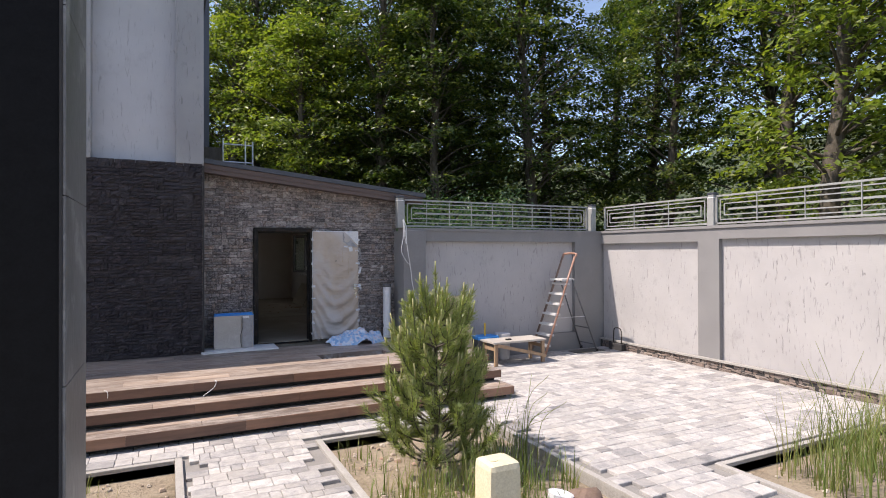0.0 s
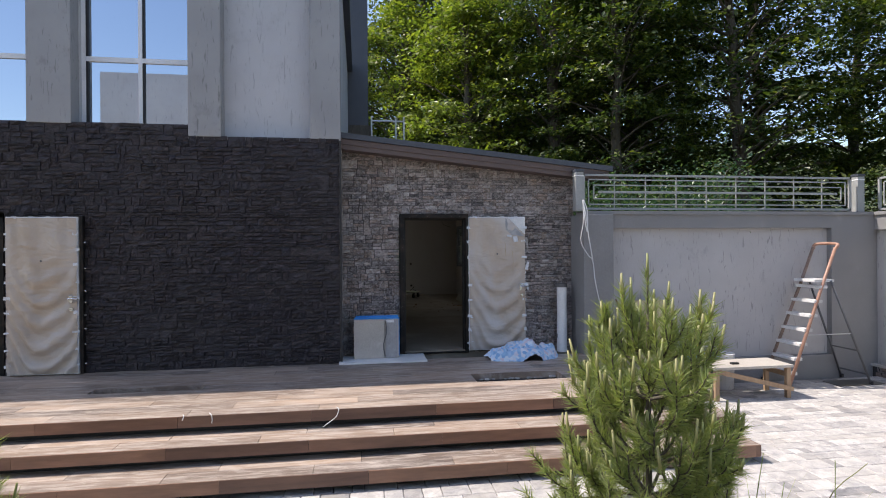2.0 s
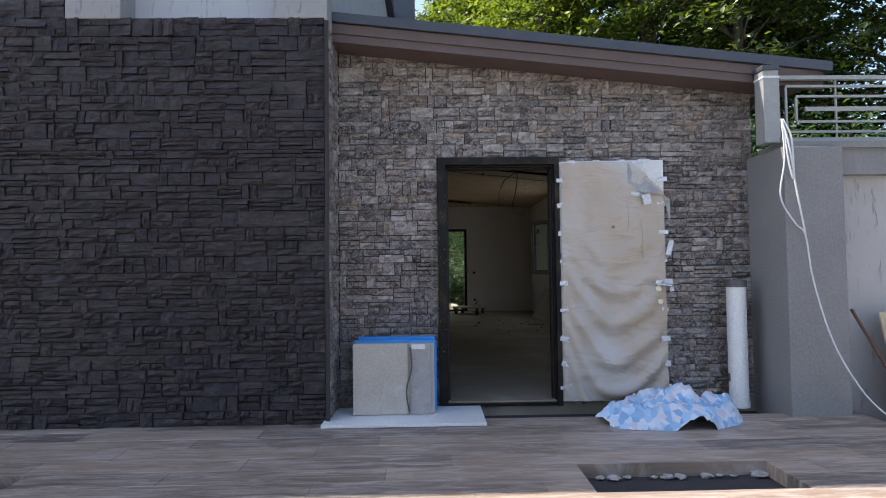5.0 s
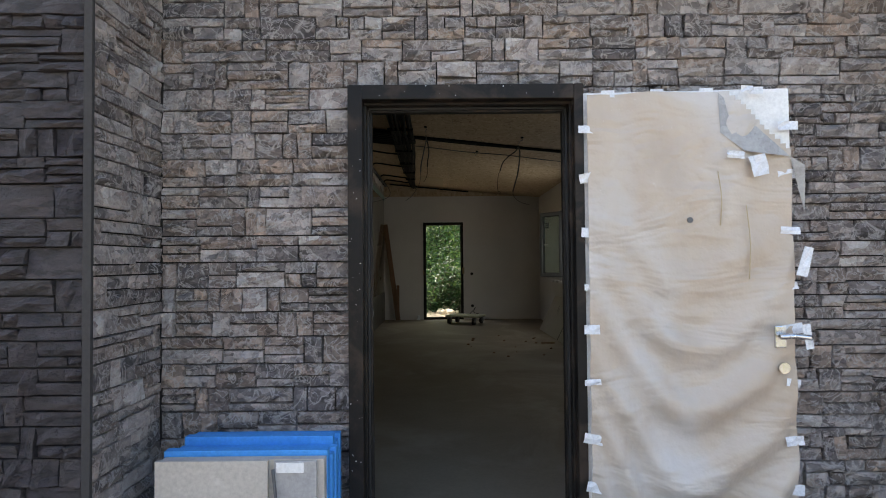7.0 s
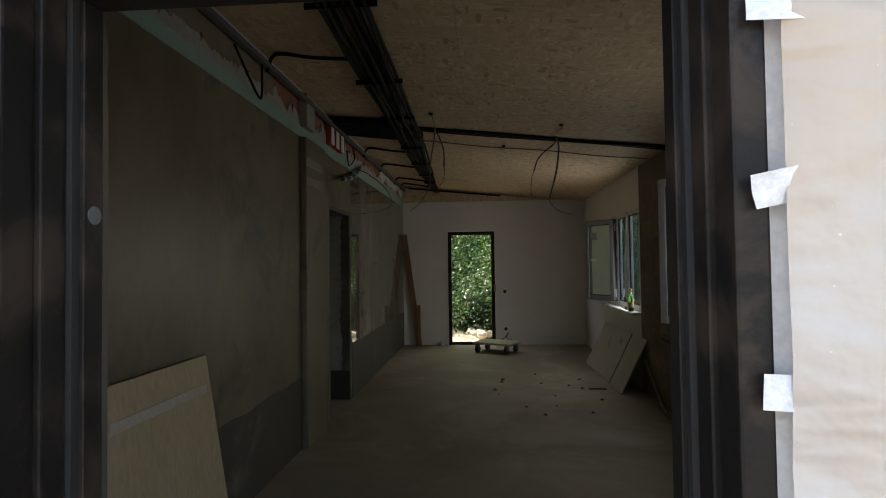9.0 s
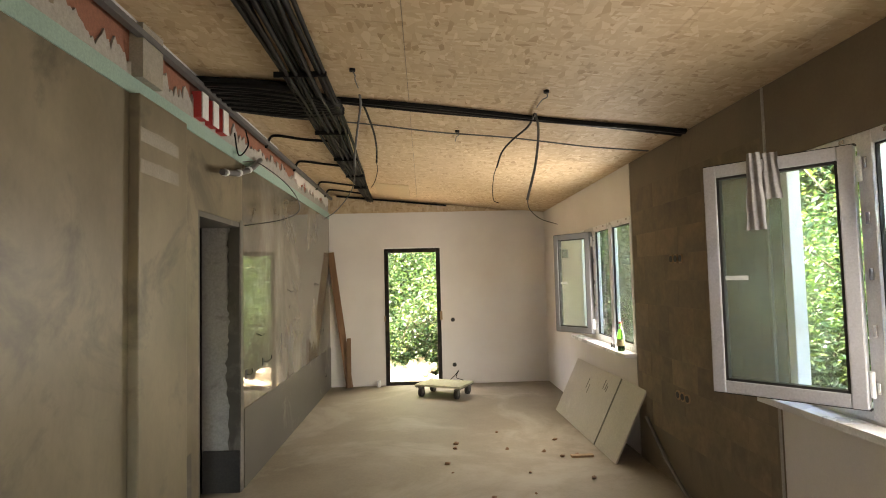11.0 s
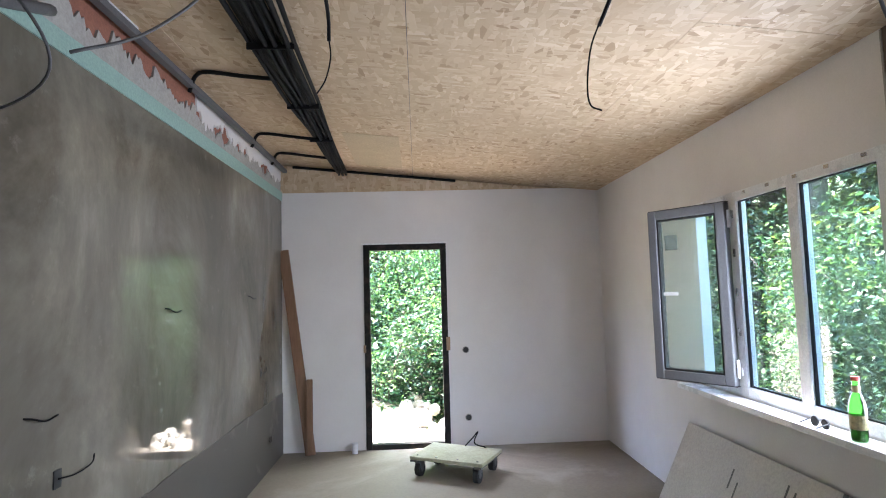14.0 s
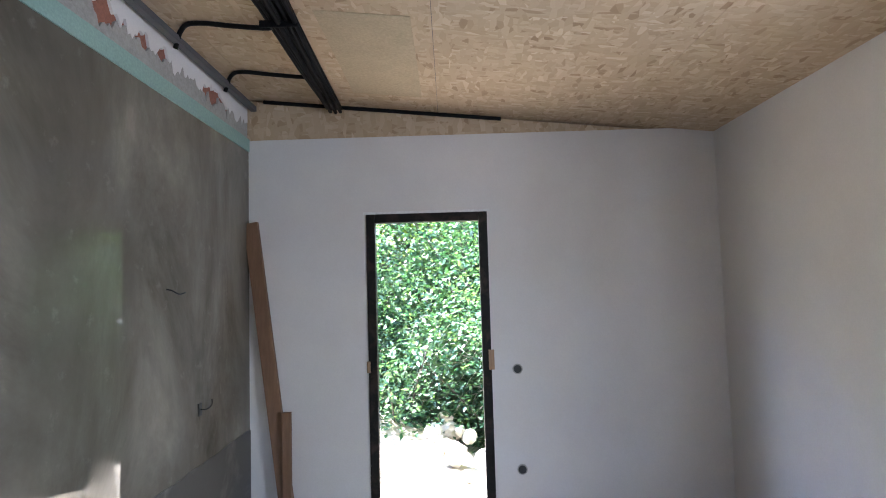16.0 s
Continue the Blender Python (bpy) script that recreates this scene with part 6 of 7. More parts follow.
# wooded hillside far behind, uncountable
rng = np.random.default_rng(12)
n = 34000
ang = rng.uniform(-0.75, 1.75, n)
dist = rng.uniform(34, 46, n)
zz = rng.uniform(0, 1, n) ** 1.15 * (10.5 - 5.0 * np.clip(ang - 0.35, 0, 1) + 2.0 * np.sin(ang * 9) + 1.2 * np.sin(ang * 23))
cen = np.stack([np.sin(ang) * dist, np.cos(ang) * dist, zz], 1)
v, f = leaf_cloud(rng, cen, np.tile([0.0, -0.35, 0.8], (n, 1)), 0.22, 0.5)
tagged(new("far_woods", quad_mesh("far_woods", v.tolist(), f.tolist(), M_LEAF)), "dense dark woods on the slope behind", "woods", kind="stuff")
bm = bmesh.new()
g = []
for k in range(41):
    a = -0.95 + 3.1 * k / 40
    g.append([bm.verts.new((math.sin(a) * d, math.cos(a) * d, z)) for d, z in ((30, -0.4), (40, 2.5), (52, 5.5 + math.sin(k * 0.7)), (75, 11 + math.sin(k * 1.3)), (105, 20 + 2.5 * math.sin(k * 0.5) + math.sin(k * 1.9)))])
for a, b in zip(g, g[1:]):
    for i in range(4):
        bm.faces.new((a[i], a[i + 1], b[i + 1], b[i]))
structure("hillside", bm, M_FARHILL, "dark wooded hillside beyond the trees", "backdrop", smooth=True)


def shrub(seed, h, r, leaves, size, mat, stems=9):
    rng, rnd = np.random.default_rng(seed), random.Random(seed)
    t = new("shrub")
    bm = bmesh.new()
    cen = []
    for k in range(stems):
        a = rnd.uniform(0, 2 * math.pi)
        rr = r * rnd.uniform(0.3, 1)
        hh = h * rnd.uniform(0.55, 1)
        pts = smooth_line([(0.1 * math.cos(a), 0.1 * math.sin(a), 0), (rr * 0.35 * math.cos(a), rr * 0.35 * math.sin(a), hh * 0.6), (rr * math.cos(a), rr * math.sin(a), hh)], 5)
        tube(bm, pts, 0.02, 5, 0.3)
        for p in pts[3:]:
            m = max(3, leaves // (stems * 8))
            cen.append(np.array(p) + rng.normal(0, 0.22, (m, 3)))
    part("stem", bm, M_BARK, t)
    c = np.concatenate(cen)
    c[:, 2] = np.maximum(c[:, 2], 0.05)
    v, f = leaf_cloud(rng, c, np.tile([0, 0, 1.0], (len(c), 1)), size, 0.6)
    ob = new("foliage", quad_mesh("foliage", v.tolist(), f.tolist(), mat))
    ob.parent = t
    return t


SH1 = tagged(shrub(5, 2.6, 1.3, 13000, 0.033, M_LEAF2, 16), "bright green leafy shrub outside the annex", "shrub", "shrubs outside")
SH2 = tagged(shrub(6, 3.4, 1.5, 13000, 0.036, M_LEAF2, 16), "tall sunlit shrub with drooping stems", "shrub", "shrubs outside")
shr = [(SH1, 0.4, 24.2, 0.45), (SH2, 1.9, 24.6, 0.45), (SH1, 3.0, 23.6, 0.3), (SH2, -0.8, 25.6, 0.4), (SH1, 1.2, 26.2, 0.5), (SH2, 3.6, 25.4, 0.2), (SH1, 2.5, 22.6, 0.3), (SH2, 6.15, 18.9, GZ), (SH1, 5.75, 17.2, GZ), (SH2, 6.2, 15.8, GZ), (SH1, 5.8, 14.3, GZ), (SH2, 6.2, 12.9, GZ), (SH1, 5.85, 20.6, GZ), (SH2, 7.2, 17.4, GZ), (SH1, 7.4, 14.6, GZ), (SH2, 6.2, 11.6, GZ), (SH2, 6.4, 20.2, GZ), (SH1, 8.6, 12.2, GZ), (SH2, 8.4, 19.4, GZ), (SH2, 4.8, 22.7, GZ), (SH2, 7.0, 22.0, GZ), (SH1, 0.9, 22.9, -0.9), (SH2, 2.0, 23.2, -1.3), (SH1, 1.5, 23.8, -0.6), (SH1, 2.9, 22.9, -0.9), (SH2, 3.6, 23.0, -0.6), (SH1, 2.4, 22.9, -1.1)]
seen_kinds = set()
for kind, x, y, z in shr:
    m = pose(x, y, z, 0, 0, rnd.uniform(0, 360))
    if kind.name not in seen_kinds:
        seen_kinds.add(kind.name)
        kind.matrix_world = m
    else:
        c = copy_thing(kind, m)
        c.scale = [rnd.uniform(0.85, 1.2)] * 3

# pale bare twigs among the shrubs behind the rear door
tw = thing("fallen_branch", (1.4, 22.9, 0.5), "pale bare fallen branches among the shrubs", "branch")
M_TWIG = surf("dead_twig", (0.34, 0.30, 0.24), (0.5, 0.45, 0.38), 30, 0.9)
for k in range(26):
    x0, z0 = rnd.uniform(-0.7, 0.9), rnd.uniform(0.0, 0.9)
    d = rnd.uniform(0.5, 1.1)
    part("twig", tube(bmesh.new(), smooth_line([(x0 - d * 0.6, rnd.uniform(-0.2, 0.5), max(0.02, z0 - 0.25)), (x0 - 0.15, rnd.uniform(-0.2, 0.4), z0 + rnd.uniform(0.05, 0.35)), (x0 + 0.2, rnd.uniform(-0.2, 0.4), z0 + rnd.uniform(0.0, 0.4)), (x0 + d * 0.7, rnd.uniform(-0.2, 0.5), z0 + rnd.uniform(0.2, 0.6))], 4), rnd.uniform(0.004, 0.011), 5, 0.4), M_TWIG, tw)

# bright sandy ground behind the annex
bm = bmesh.new()
bmesh.ops.create_grid(bm, x_segments=50, y_segments=44, size=0.5)
for q in bm.verts:
    x, y = -4 + (q.co.x + 0.5) * 6.6, 20.33 + (q.co.y + 0.5) * 7.5
    e = min(1, (y - 20.33) / 2.5)
    q.co = Vector((x, y, 0.46 + 0.18 * e * noise.noise((x * 0.8, y * 0.8, 2)) + 0.03 * noise.noise((x * 5, y * 5, 1)) + e * max(0, (1.2 - x) * 0.16) - e * 0.45 * max(0, x - 1.35)))
structure("rear_ground", bm, surf("pale_sand", (0.27, 0.23, 0.165), (0.42, 0.37, 0.28), 2, 0.95, 30, 0.6, 0.02), "sunlit pale sandy ground behind the rear door", "ground", smooth=True)
structure("rear_bank", box(-4, 1.45, 20.33, 27.8, -0.3, 0.3), M_SOIL, "earth bank under the sandy ground", "ground")
rockm = surf("pale_rock", (0.40, 0.36, 0.28), (0.55, 0.5, 0.41), 6, 0.9, 30, 0.6, 0.01)
for k in range(26):
    rx = 1.62 + rnd.uniform(-0.3, 0.5)
    t = thing("rock", (rx, 21.2 + rnd.uniform(-0.4, 1.6), 0.40 - 0.4 * max(0, rx - 1.35)), "pale broken rock in a sunlit pile", "rock", "rocks behind the annex")
    bm = bmesh.new()
    bmesh.ops.create_icosphere(bm, subdivisions=2, radius=rnd.uniform(0.05, 0.13))
    o = Vector((k, 0, 0))
    for q in bm.verts:
        q.co *= 1 + 0.5 * noise.noise(q.co * 7 + o)
        q.co.z = max(0.0, q.co.z + 0.08 + 0.12 * (k % 3 == 0))
    part("stone", bm, rockm, t)


# ---- pines ----
def pine(seed, h, rad, whorls):
    """A young pine: whorls of up-curved shoots, set all round with needles."""
    rng, rnd = np.random.default_rng(seed), random.Random(seed)
    t = new("pine")
    bm = tube(bmesh.new(), smooth_line([(0, 0, -0.05), (0.015, 0.01, h * 0.4), (0, 0.0, h * 0.9)], 5), 0.03, 8, 0.3)
    shoots = []
    for k in range(whorls):
        q = k / (whorls - 1)
        z = 0.06 + q * h * 0.70
        n = 8 if q < 0.8 else 5
        for j in range(n):
            a = 2 * math.pi * (j + 0.5 * (k % 2) + rnd.uniform(-0.2, 0.2)) / n
            L = rad * (1.15 - 0.62 * q) * rnd.uniform(0.6, 1.15)
            rise = L * rnd.uniform(0.35, 0.9) + rnd.uniform(0.1, 0.3)
            d = Vector((math.cos(a), math.sin(a), 0))
            line = smooth_line([(0, 0, z), d * L * 0.45 + Vector((0, 0, z + rise * 0.15)), d * L * 0.85 + Vector((0, 0, z + rise * 0.5)), d * L * 0.98 + Vector((0, 0, z + rise))], 5)
            tube(bm, line, 0.012, 5, 0.4)
            shoots.append((line[5:], 1.0))
            for s in range(rnd.choice((3, 4, 5))):
                p = line[rnd.randrange(6, 13)]
                b = a + rnd.choice((-1, 1)) * rnd.uniform(0.4, 1.1)
                e = Vector((math.cos(b), math.sin(b), 0)) * L * rnd.uniform(0.2, 0.42)
                sl = smooth_line([p, p + e * 0.6 + Vector((0, 0, 0.05)), p + e + Vector((0, 0, rnd.uniform(0.1, 0.24)))], 4)
                tube(bm, sl, 0.007, 5, 0.5)
                shoots.append((sl, 1.0))
    for j in range(6):
        a = 2 * math.pi * j / 5 + 0.4
        r, top = (0.0, 0.30) if j == 5 else (0.09, rnd.uniform(0.1, 0.2))
        sl = smooth_line([(0, 0, h * 0.76), (r * math.cos(a), r * math.sin(a), h * 0.84), (r * 1.3 * math.cos(a), r * 1.3 * math.sin(a), h * 0.84 + top * h / 1.6)], 6)
        tube(bm, sl, 0.009, 5, 0.6)
        shoots.append((sl, 0.75))
    part("trunk", bm, M_BARK, t)
    V, F = [], []
    cb = bmesh.new()
    for line, nl in shoots:
        for p, q in zip(line, line[1:]):
            ax = (q - p).normalized()
            seg = (q - p).length
            for _ in range(max(5, int(seg * 500))):
                o = p.lerp(q, rnd.random())
                s = ax.orthogonal().normalized()
                s.rotate(Matrix.Rotation(rnd.uniform(0, 2 * math.pi), 3, ax))
                dirn = (ax * rnd.uniform(0.5, 1.1) + s * rnd.uniform(0.5, 0.95)).normalized()
                ln = rnd.uniform(0.06, 0.115) * nl
                w = dirn.cross(Vector((rnd.uniform(-1, 1), rnd.uniform(-1, 1), rnd.uniform(-1, 1)))).normalized() * 0.0034
                b = len(V)
                V += [tuple(o - w), tuple(o + w), tuple(o + dirn * ln)]
                F.append((b, b + 1, b + 2))
        tip = line[-1]
        if tip.z > h * 0.45 and rnd.random() < 0.75:
            d = (line[-1] - line[-2]).normalized()
            d = (d + Vector((0, 0, 1.4))).normalized()
            tube(cb, [tip - d * 0.02, tip + d * rnd.uniform(0.05, 0.13)], 0.011, 6, 0.55)
    ob = new("needles", quad_mesh("needles", V, F, M_NEEDLE))
    ob.parent = t
    tagged(part("new_growth", cb, M_CANDLE, t, "pale yellow-green spring shoots"), kind="stuff")
    return t


P1 = tagged(pine(3, 1.95, 0.56, 8), "young pine with pale upright shoots in the bed", "pine", "planted pines")
P1.matrix_world = pose(2.12, 5.5, -0.12, 0, 0, 20)
P2 = tagged(pine(9, 1.3, 0.5, 5), "smaller young pine in the second bed", "pine", "planted pines")
P2.matrix_world = pose(-2.05, 5.6, -0.12, 0, 0, 80)


def grass(spots, seed, name, label):
    rnd = random.Random(seed)
    V, F = [], []
    for x, y, r, n, h in spots:
        for _ in range(n):
            a, d = rnd.uniform(0, 6.283), r * math.sqrt(rnd.random())
            p = Vector((x + d * math.cos(a), y + d * math.sin(a), -0.125))
            b, L = rnd.uniform(0, 6.283), h * rnd.uniform(0.4, 1.1)
            out = Vector((math.cos(b), math.sin(b), 0))
            s = Vector((-out.y, out.x, 0)) * rnd.uniform(0.003, 0.008)
            bend = rnd.uniform(0.1, 0.6)
            base = len(V)
            for k in range(5):
                q = k / 4
                c = p + out * (bend * L * q ** 2.2) + Vector((0, 0, L * (q - 0.35 * bend * q ** 3)))
                w = s * (1 - q * 0.92)
                V += [tuple(c - w), tuple(c + w)]
            for k in range(4):
                F.append((base + 2 * k, base + 2 * k + 1, base + 2 * k + 3, base + 2 * k + 2))
    return tagged(new(name, quad_mesh(name, V, F, M_GRASS)), label, "grass", kind="stuff")


grass([(2.0, 4.6, 0.55, 260, 0.55), (2.45, 4.9, 0.4, 150, 0.5), (1.6, 4.9, 0.4, 110, 0.4), (2.7, 5.3, 0.35, 90, 0.9), (2.3, 4.2, 0.4, 120, 0.35), (1.5, 5.9, 0.3, 40, 0.3), (2.9, 4.6, 0.25, 60, 0.45)], 4, "bed_grass", "tufts of green and straw grass in the pine bed")
grass([(5.6, 3.2, 0.7, 220, 0.7), (6.4, 3.4, 0.7, 240, 0.8), (7.2, 3.5, 0.7, 260, 0.8), (5.2, 3.6, 0.3, 60, 0.9), (6.7, 2.6, 0.9, 260, 0.8), (7.8, 3.0, 0.6, 200, 0.9), (6.0, 3.75, 0.3, 50, 1.0)], 5, "weed_grass", "tall dry weeds in the corner bed")
grass([(-1.5, 5.8, 0.8, 60, 0.3), (-2.6, 5.2, 0.8, 80, 0.35)], 6, "thin_grass", "thin grass in the second bed")
stalk = thing("weed_stalks", (5.15, 3.7, -0.12), "thin seeded weed stalks at the bed edge", "weed")
for k in range(14):
    a = rnd.uniform(0, 6.28)
    x, y = rnd.uniform(-0.2, 1.6), rnd.uniform(-0.5, 0.15)
    h = rnd.uniform(0.7, 1.25)
    part("stalk", tube(bmesh.new(), smooth_line([(x, y, 0), (x + 0.05 * math.cos(a), y + 0.05 * math.sin(a), h * 0.6), (x + 0.22 * math.cos(a), y + 0.2 * math.sin(a), h)], 4), 0.004, 5, 0.5), M_GRASS, stalk)
stalk = thing("weed_stalks", (2.85, 5.2, -0.12), "thin arching weed stalks beside the pine", "weed")
for k in range(9):
    a = rnd.uniform(-1.2, 1.2)
    x, y = rnd.uniform(-0.2, 0.15), rnd.uniform(-0.3, 0.3)
    h = rnd.uniform(0.6, 1.0)
    part("stalk", tube(bmesh.new(), smooth_line([(x, y, 0), (x + 0.06 * math.cos(a), y + 0.05 * math.sin(a), h * 0.65), (x + 0.32 * math.cos(a), y + 0.3 * math.sin(a), h * rnd.uniform(0.8, 1.05))], 4), 0.0045, 5, 0.5), M_GRASS, stalk)
rng = random.Random(31)
V, F = [], []
for k in range(420):
    bxx = rng.choice(((1.25, 3.15, 3.7, 6.4), (-3.2, -0.35, 4.6, 6.5), (4.7, 8.2, 1.5, 3.95)))
    c = Vector((rng.uniform(*bxx[:2]), rng.uniform(*bxx[2:]), -0.115))
    s = rng.uniform(0.008, 0.035)
    b = len(V)
    V += [tuple(c + Vector((dx * s * rng.uniform(0.6, 1.3), dy * s * rng.uniform(0.6, 1.3), dz * s * 0.7))) for dx, dy, dz in ((-1, -1, 0), (1, -1, 0), (1, 1, 0), (-1, 1, 0), (-0.5, -0.5, 1), (0.6, -0.4, 1), (0.5, 0.5, 1), (-0.5, 0.6, 1))]
    F += [tuple(b + i for i in q) for q in ((4, 5, 6, 7), (0, 1, 5, 4), (1, 2, 6, 5), (2, 3, 7, 6), (3, 0, 4, 7))]
tagged(new("bed_rubble", quad_mesh("bed_rubble", V, F, pieces("rubble_stone", [(0.4, 0.36, 0.3), (0.28, 0.2, 0.14), (0.5, 0.46, 0.4), (0.34, 0.2, 0.14)], 0.9))), "scattered pebbles and rubble on the beds", "rubble", kind="stuff")


# ---- stone cladding, paving and terrace tiles ----
def coursed(u0, u1, z0, z1, holes, seed, row=0.15):
    """Irregular ashlar: rectangles (u0, u1, z0, z1) that fill the area but for the holes."""
    rnd = random.Random(seed)
    out = []
    z = z0
    while z < z1 - 0.02:
        h = min(row * rnd.uniform(0.85, 1.15), z1 - z)
        if z1 - z - h < 0.05:
            h = z1 - z
        u = u0
        while u < u1 - 0.01:
            w = rnd.choice((0.06, 0.09, 0.13, 0.16, 0.19, 0.24)) * rnd.uniform(0.85, 1.15)
            if u1 - u - w < 0.06:
                w = u1 - u
            k = rnd.random()
            if w < 0.12:
                cells = [(u, u + w, z, z + h)]
            elif k < 0.45:
                c = h * rnd.choice((0.36, 0.5, 0.62))
                cells = [(u, u + w, z, z + c), (u, u + w, z + c, z + h)]
            elif k < 0.65:
                c, d = h * rnd.uniform(0.4, 0.6), w * rnd.uniform(0.35, 0.65)
                cells = [(u, u + d, z, z + c), (u + d, u + w, z, z + c), (u, u + w, z + c, z + h)]
            elif k < 0.82:
                c, d = h * rnd.uniform(0.4, 0.6), w * rnd.uniform(0.35, 0.65)
                cells = [(u, u + w, z, z + c), (u, u + d, z + c, z + h), (u + d, u + w, z + c, z + h)]
            elif k < 0.9:
                cells = [(u, u + w, z + h * i / 3, z + h * (i + 1) / 3) for i in range(3)]
            else:
                cells = [(u, u + w, z, z + h)]
            out += cells
            u += w
        z += h
    res = []
    for a, b, c, d in out:
        for ha, hb, hc, hd in holes:
            if a < hb and b > ha and c < hd and d > hc:
                if ha > a + 0.03:
                    b = min(b, ha) if ha - a > 0.03 and c >= hc - 0.2 and d <= hd + 0.2 else b
                if a < hb < b - 0.03 and b > hb:
                    a = hb if a >= ha else a
                if a < hb and b > ha and c < hd < d - 0.02:
                    c = hd
                if a < hb and b > ha and c < hd and d > hc:
                    a = b
        if b - a > 0.015 and d - c > 0.012:
            res.append((a, b, c, d))
    return res


def stone_geo(rect, to_world, rnd, depth, gap=0.003, rough=0.012):
    """One rough-faced stone as vertices and faces."""
    a, b, c, d = rect
    a, b, c, d = a + gap, b - gap, c + gap, d - gap
    nx, nz = 4, 3
    base = depth * rnd.uniform(0.7, 1.25)
    tu, tz = rnd.uniform(-1, 1) * rough, rnd.uniform(-1, 1) * rough
    V, F = [], []
    for j in range(nz):
        for i in range(nx):
            s, t = i / (nx - 1), j / (nz - 1)
            rim = i in (0, nx - 1) or j in (0, nz - 1)
            ju, jz = (0, 0) if rim else (rnd.uniform(-0.2, 0.2) * (b - a) / 3, rnd.uniform(-0.2, 0.2) * (d - c) / 2)
            dep = base + tu * (s - 0.5) + tz * (t - 0.5) + (rnd.uniform(-0.5, 0.2) * rough if rim else rnd.uniform(-0.4, 1.0) * rough)
            V.append(to_world(a + (b - a) * s + ju, c + (d - c) * t + jz, max(0.004, dep)))
    for j in range(nz - 1):
        for i in range(nx - 1):
            F.append((j * nx + i, j * nx + i + 1, (j + 1) * nx + i + 1, (j + 1) * nx + i))
    ring = [0, 1, 2, 3, 7, 11, 10, 9, 8, 4]
    m = len(V)
    for i in ring:
        s, t = (i % nx) / (nx - 1), (i // nx) / (nz - 1)
        V.append(to_world(a + (b - a) * s, c + (d - c) * t, -0.012))
    for k in range(10):
        F.append((ring[k], m + k, m + (k + 1) % 10, ring[(k + 1) % 10]))
    return V, F


def clad(parent, rects, to_world, mat, depth, seed, near, rough=0.012, name="stone"):
    """Stones that pass near() are objects of their own (300 at most); the rest is joined."""
    rnd = random.Random(seed)
    V, F, made = [], [], 0
    for r in rects:
        v, f = stone_geo(r, to_world, rnd, depth, rough=rough)
        if made < 300 and near(*r):
            ob = new(name, quad_mesh(name, v, f, mat))
            ob.parent = parent
            made += 1
        else:
            b = len(V)
            V += v
            F += [tuple(b + i for i in q) for q in f]
    if V:
        ob = new(name + "_field", quad_mesh(name + "_field", V, F, mat))
        ob.parent = parent
        tagged(ob, "more of the same pieces", kind="stuff")


wf = bpy.data.objects["wall_front"]
rects = coursed(0.16, 0.966, 0.5, 2.53, [], 41, 0.105) + coursed(1.97, 3.6, 0.5, 2.53, [], 42, 0.105) + coursed(0.16, 3.6, 2.53, 3.62, [], 46, 0.105)
rects = [(a, b, c, min(d, CEIL(b) + 0.04)) for a, b, c, d in rects if c < CEIL(b) - 0.0]
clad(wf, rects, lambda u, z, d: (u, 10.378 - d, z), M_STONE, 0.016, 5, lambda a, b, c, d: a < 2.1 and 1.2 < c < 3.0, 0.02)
hc = bpy.data.objects["house_core"]
rects = coursed(-7.2, -4.96, 0.5, 2.51, [], 47, 0.105) + coursed(-3.91, 0.135, 0.5, 2.51, [], 48, 0.105) + coursed(-7.2, 0.135, 2.51, 3.5, [], 43, 0.105) + coursed(-7.2, -1.77, 3.5, 3.64, [], 49, 0.105)
clad(hc, rects, lambda u, z, d: (u, 9.907 - d, z), M_DARKSTONE, 0.014, 6, lambda a, b, c, d: a > -1.0 and c > 1.1, 0.02)
rects = coursed(9.885, 10.375, 0.5, 3.5, [], 44, 0.105)
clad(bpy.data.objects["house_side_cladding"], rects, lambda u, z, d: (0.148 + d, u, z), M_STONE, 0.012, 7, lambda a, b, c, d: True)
structure("corner_bead", box(0.138, 0.166, 9.877, 9.892, 0.5, 3.47), M_MORTAR_RECESS, "dark corner bead of the clad wall", "trim")
rects = coursed(-4.0, 9.9, -0.02, 0.15, [], 45, 0.085)
plm = pieces("plinth_stone", [(0.16, 0.12, 0.1), (0.24, 0.19, 0.16), (0.2, 0.17, 0.155), (0.3, 0.25, 0.21)], 0.8, 45, 0.6, 0.008)
clad(bpy.data.objects["plinth_back"], rects, lambda u, z, d: (8.33 - d, u, z), plm, 0.014, 8, lambda a, b, c, d: False)


def slab_geo(x0, x1, y0, y1, z0, z1, ch=0.006):
    V = [(x0, y0, z0), (x1, y0, z0), (x1, y1, z0), (x0, y1, z0), (x0, y0, z1 - ch), (x1, y0, z1 - ch), (x1, y1, z1 - ch), (x0, y1, z1 - ch), (x0 + ch, y0 + ch, z1), (x1 - ch, y0 + ch, z1), (x1 - ch, y1 - ch, z1), (x0 + ch, y1 - ch, z1)]
    F = [(8, 9, 10, 11)] + [(4 + i, 4 + (i + 1) % 4, 8 + (i + 1) % 4, 8 + i) for i in range(4)] + [(i, (i + 1) % 4, 4 + (i + 1) % 4, 4 + i) for i in range(4)]
    return V, F


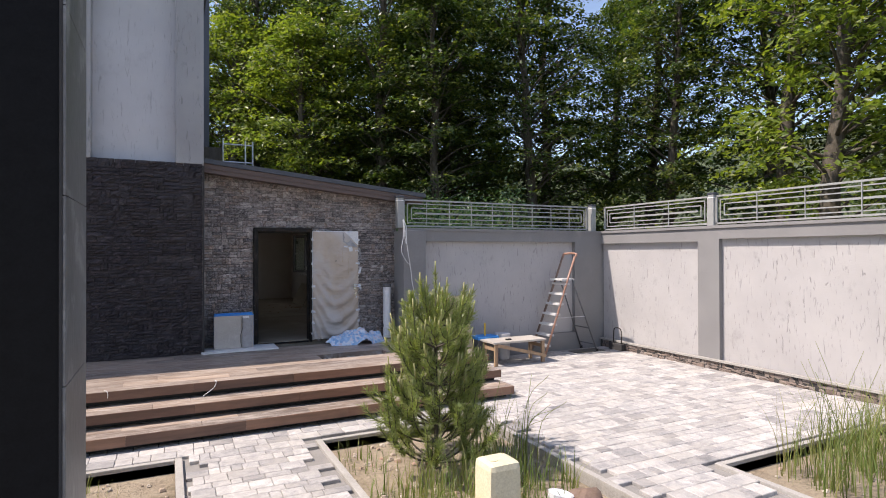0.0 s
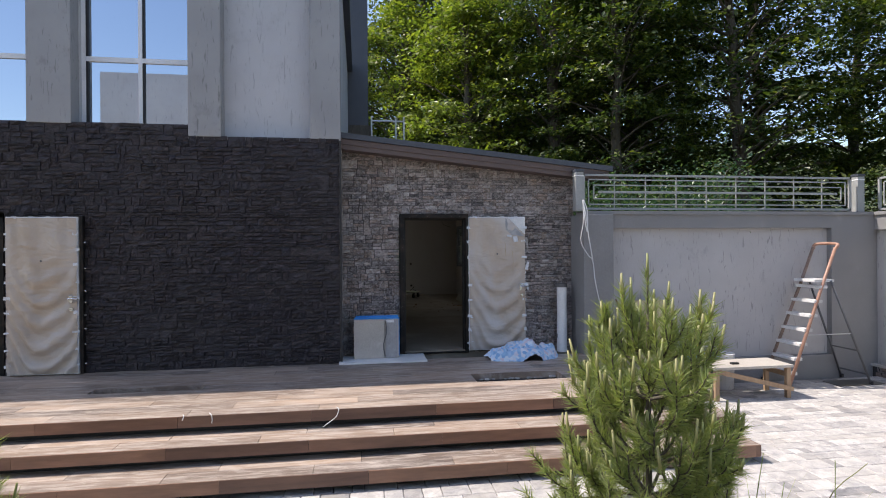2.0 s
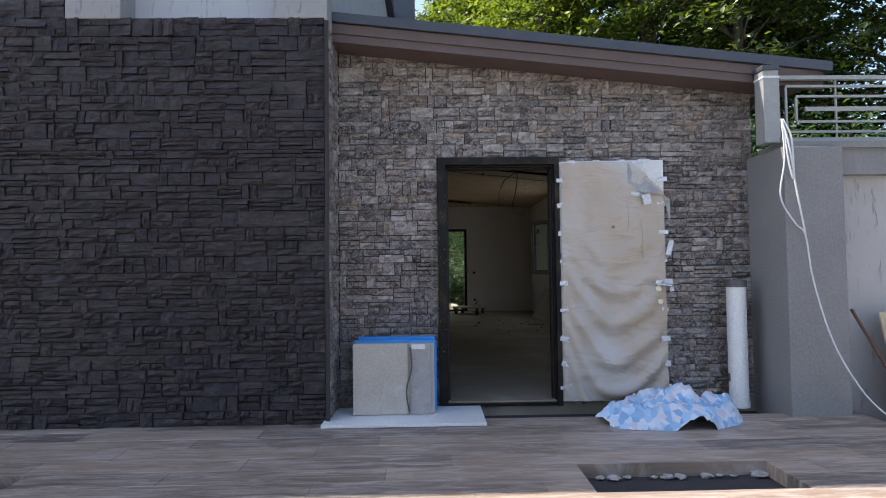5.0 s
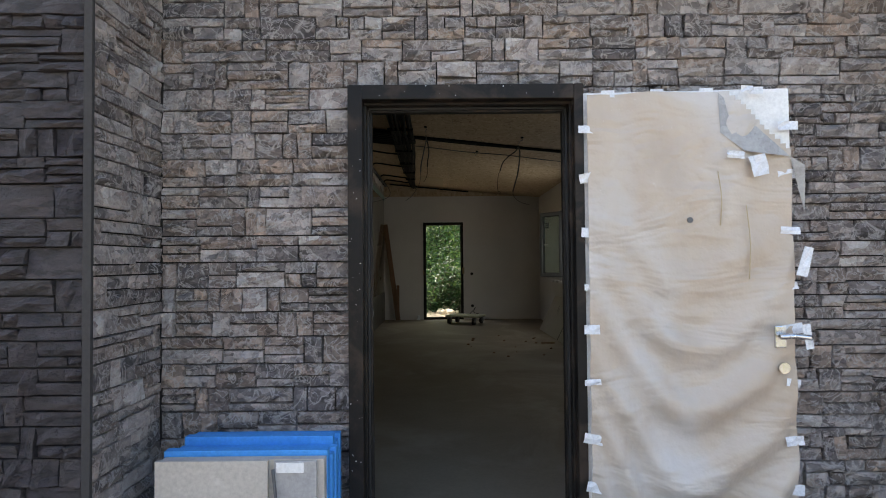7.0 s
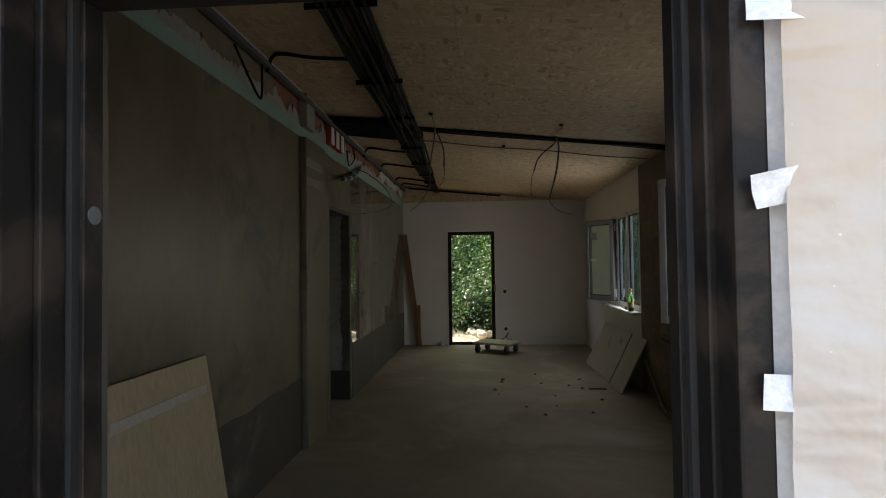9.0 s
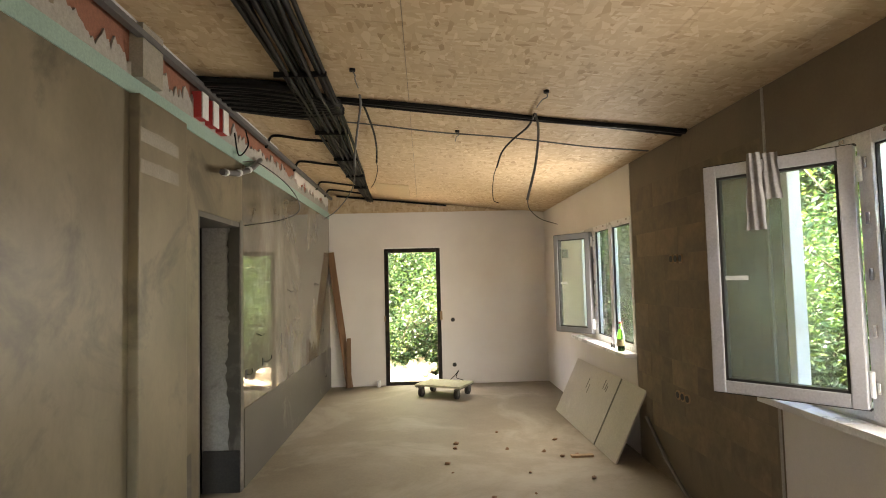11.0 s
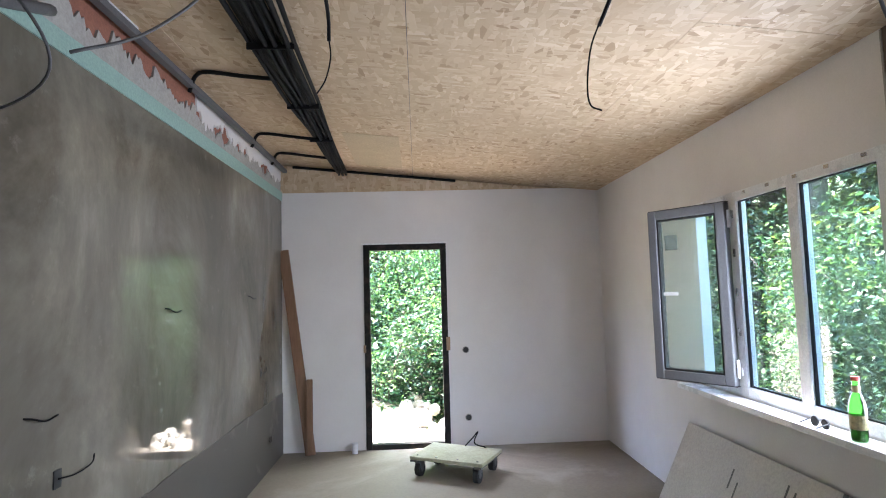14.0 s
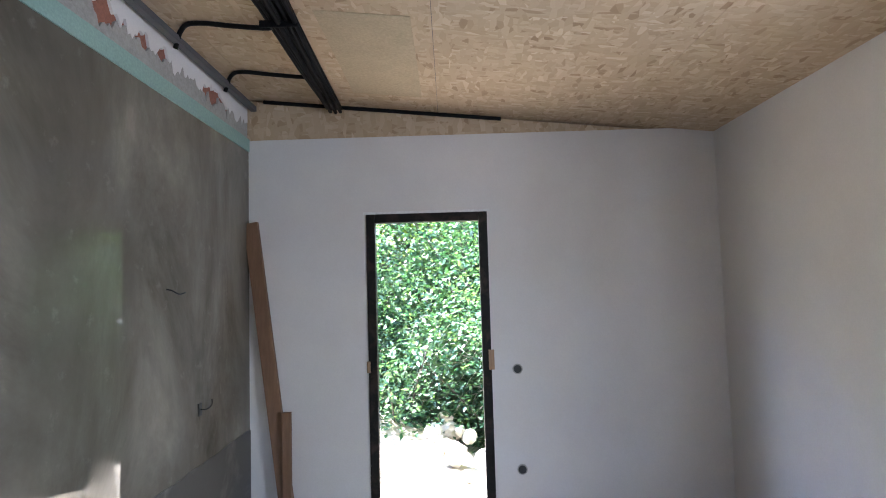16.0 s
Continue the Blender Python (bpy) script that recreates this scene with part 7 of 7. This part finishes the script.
def lay(parent, slabs, mat, name, near, chamfer=0.006):
    V, F, made = [], [], 0
    for s in slabs:
        v, f = slab_geo(*s, ch=chamfer)
        if made < 300 and near(s):
            ob = new(name, quad_mesh(name, v, f, mat))
            ob.parent = parent
            made += 1
        else:
            b = len(V)
            V += v
            F += [tuple(b + i for i in q) for q in f]
    if V:
        ob = new(name + "_field", quad_mesh(name + "_field", V, F, mat))
        ob.parent = parent
        tagged(ob, "more of the same pieces", kind="stuff")


rnd = random.Random(9)
slabs = []
y = -1.9
while y < 9.9:
    w = rnd.choice((0.12, 0.16, 0.16, 0.2))
    x = -6.9 + rnd.uniform(0, 0.1)
    while x < 8.3:
        L = rnd.choice((0.1, 0.16, 0.2, 0.24, 0.28))
        s = (x + 0.002, min(x + L, 8.31) - 0.002, y + 0.002, y + w - 0.002)
        ok = s[0] > 4.14 or s[3] < 7.24
        ok = ok and (s[2] > 3.3 or s[0] > 4.45) and s[3] < 9.93
        ok = ok and not any(s[0] < b[1] + 0.07 and s[1] > b[0] - 0.07 and s[2] < b[3] + 0.07 and s[3] > b[2] for b in BEDS)
        if ok and s[1] - s[0] > 0.03:
            slabs.append((*s, -0.05, rnd.uniform(-0.002, 0.0025)))
        x += L
    y += w
lay(bpy.data.objects["paving_bed"], slabs, M_PAVER, "paver", lambda s: -0.3 < s[0] < 1.2 and s[2] > 4.9)

slabs = []
HOLES = ((-2.49, -1.33), (1.72, 2.8))
for r in range(11):
    y0 = 7.78 + 0.2 * r
    x = -7.2 + (0.37 * r) % 1.2 - 1.2
    while x < 4.1:
        a, b = max(-7.2, x), min(4.1, x + 1.2)
        cuts = [(a, b)]
        if r == 5 or r == 4:
            for h0, h1 in HOLES:
                if r == 4 and h0 < 0:
                    continue
                cuts = [q for p0, p1 in cuts for q in ((p0, min(p1, h0)), (max(p0, h1), p1)) if q[1] - q[0] > 0.02]
        for p0, p1 in cuts:
            if p1 - p0 > 0.02:
                slabs.append((p0 + 0.0004, p1 - 0.0004, y0 + 0.0006, y0 + 0.1994, 0.42, 0.5 + rnd.uniform(-0.0008, 0.0008)))
        x += 1.2
lay(bpy.data.objects["deck_base"], slabs, M_DECK, "floor_tile", lambda s: s[0] > -6, 0.0018)
slabs = []
for zt, ya, yb in ((0.333, 7.43, 7.86), (0.167, 7.08, 7.53)):
    for row, (q0, q1) in enumerate(((ya, ya + 0.2), (ya + 0.2, yb))):
        x = -7.2 + 0.4 * row - (0.5 if zt > 0.2 else 0)
        while x < 4.1:
            a, b = max(-7.2, x), min(4.1, x + 1.2)
            if b - a > 0.03:
                slabs.append((a + 0.0015, b - 0.0015, q0 + 0.0015, q1 - 0.0015, zt - 0.025, zt))
            x += 1.2
lay(bpy.data.objects["step_base"], slabs, M_DECK, "tread_tile", lambda s: True, 0.002)
slabs = []
for zt, yf in ((0.4985, 7.768), (0.3315, 7.418), (0.1655, 7.068)):
    x = -7.2 - random.Random(zt).uniform(0, 0.9)
    while x < 4.1:
        a, b = max(-7.2, x), min(4.1, x + 1.2)
        if b - a > 0.03:
            slabs.append((a + 0.0015, b - 0.0015, yf, yf + 0.012, zt - (0.105 if zt > 0.2 else 0.11), zt))
        x += 1.2
    slabs.append((4.1, 4.112, yf, 9.9 if zt > 0.4 else yf + 0.45, zt - 0.105, zt))
lay(bpy.data.objects["step_base"], slabs, M_RISER, "riser_tile", lambda s: True, 0.0015)
# broken mortar at the terrace channels
for (h0, h1), y0, y1 in ((HOLES[0], 8.78, 8.98), (HOLES[1], 8.58, 8.98)):
    t = thing("mortar_rubble", ((h0 + h1) / 2, y1 - 0.03, 0.42), "broken grey mortar in an open terrace channel", "rubble", "open channels")
    for k in range(14):
        bm = bmesh.new()
        bmesh.ops.create_icosphere(bm, subdivisions=2, radius=rnd.uniform(0.014, 0.036))
        o = Vector((h0 + 0.05 + (h1 - h0 - 0.1) * k / 13 - (h0 + h1) / 2, rnd.uniform(-0.015, 0.015) - (0.0 if k % 4 else y1 - y0 - 0.1), 0))
        for q in bm.verts:
            q.co = q.co * rnd.uniform(0.7, 1.3)
            q.co = Vector((q.co.x * 1.4, q.co.y, max(0, q.co.z * 0.5 + 0.014))) + o
        part("lump", bm, M_CONCRETE, t)
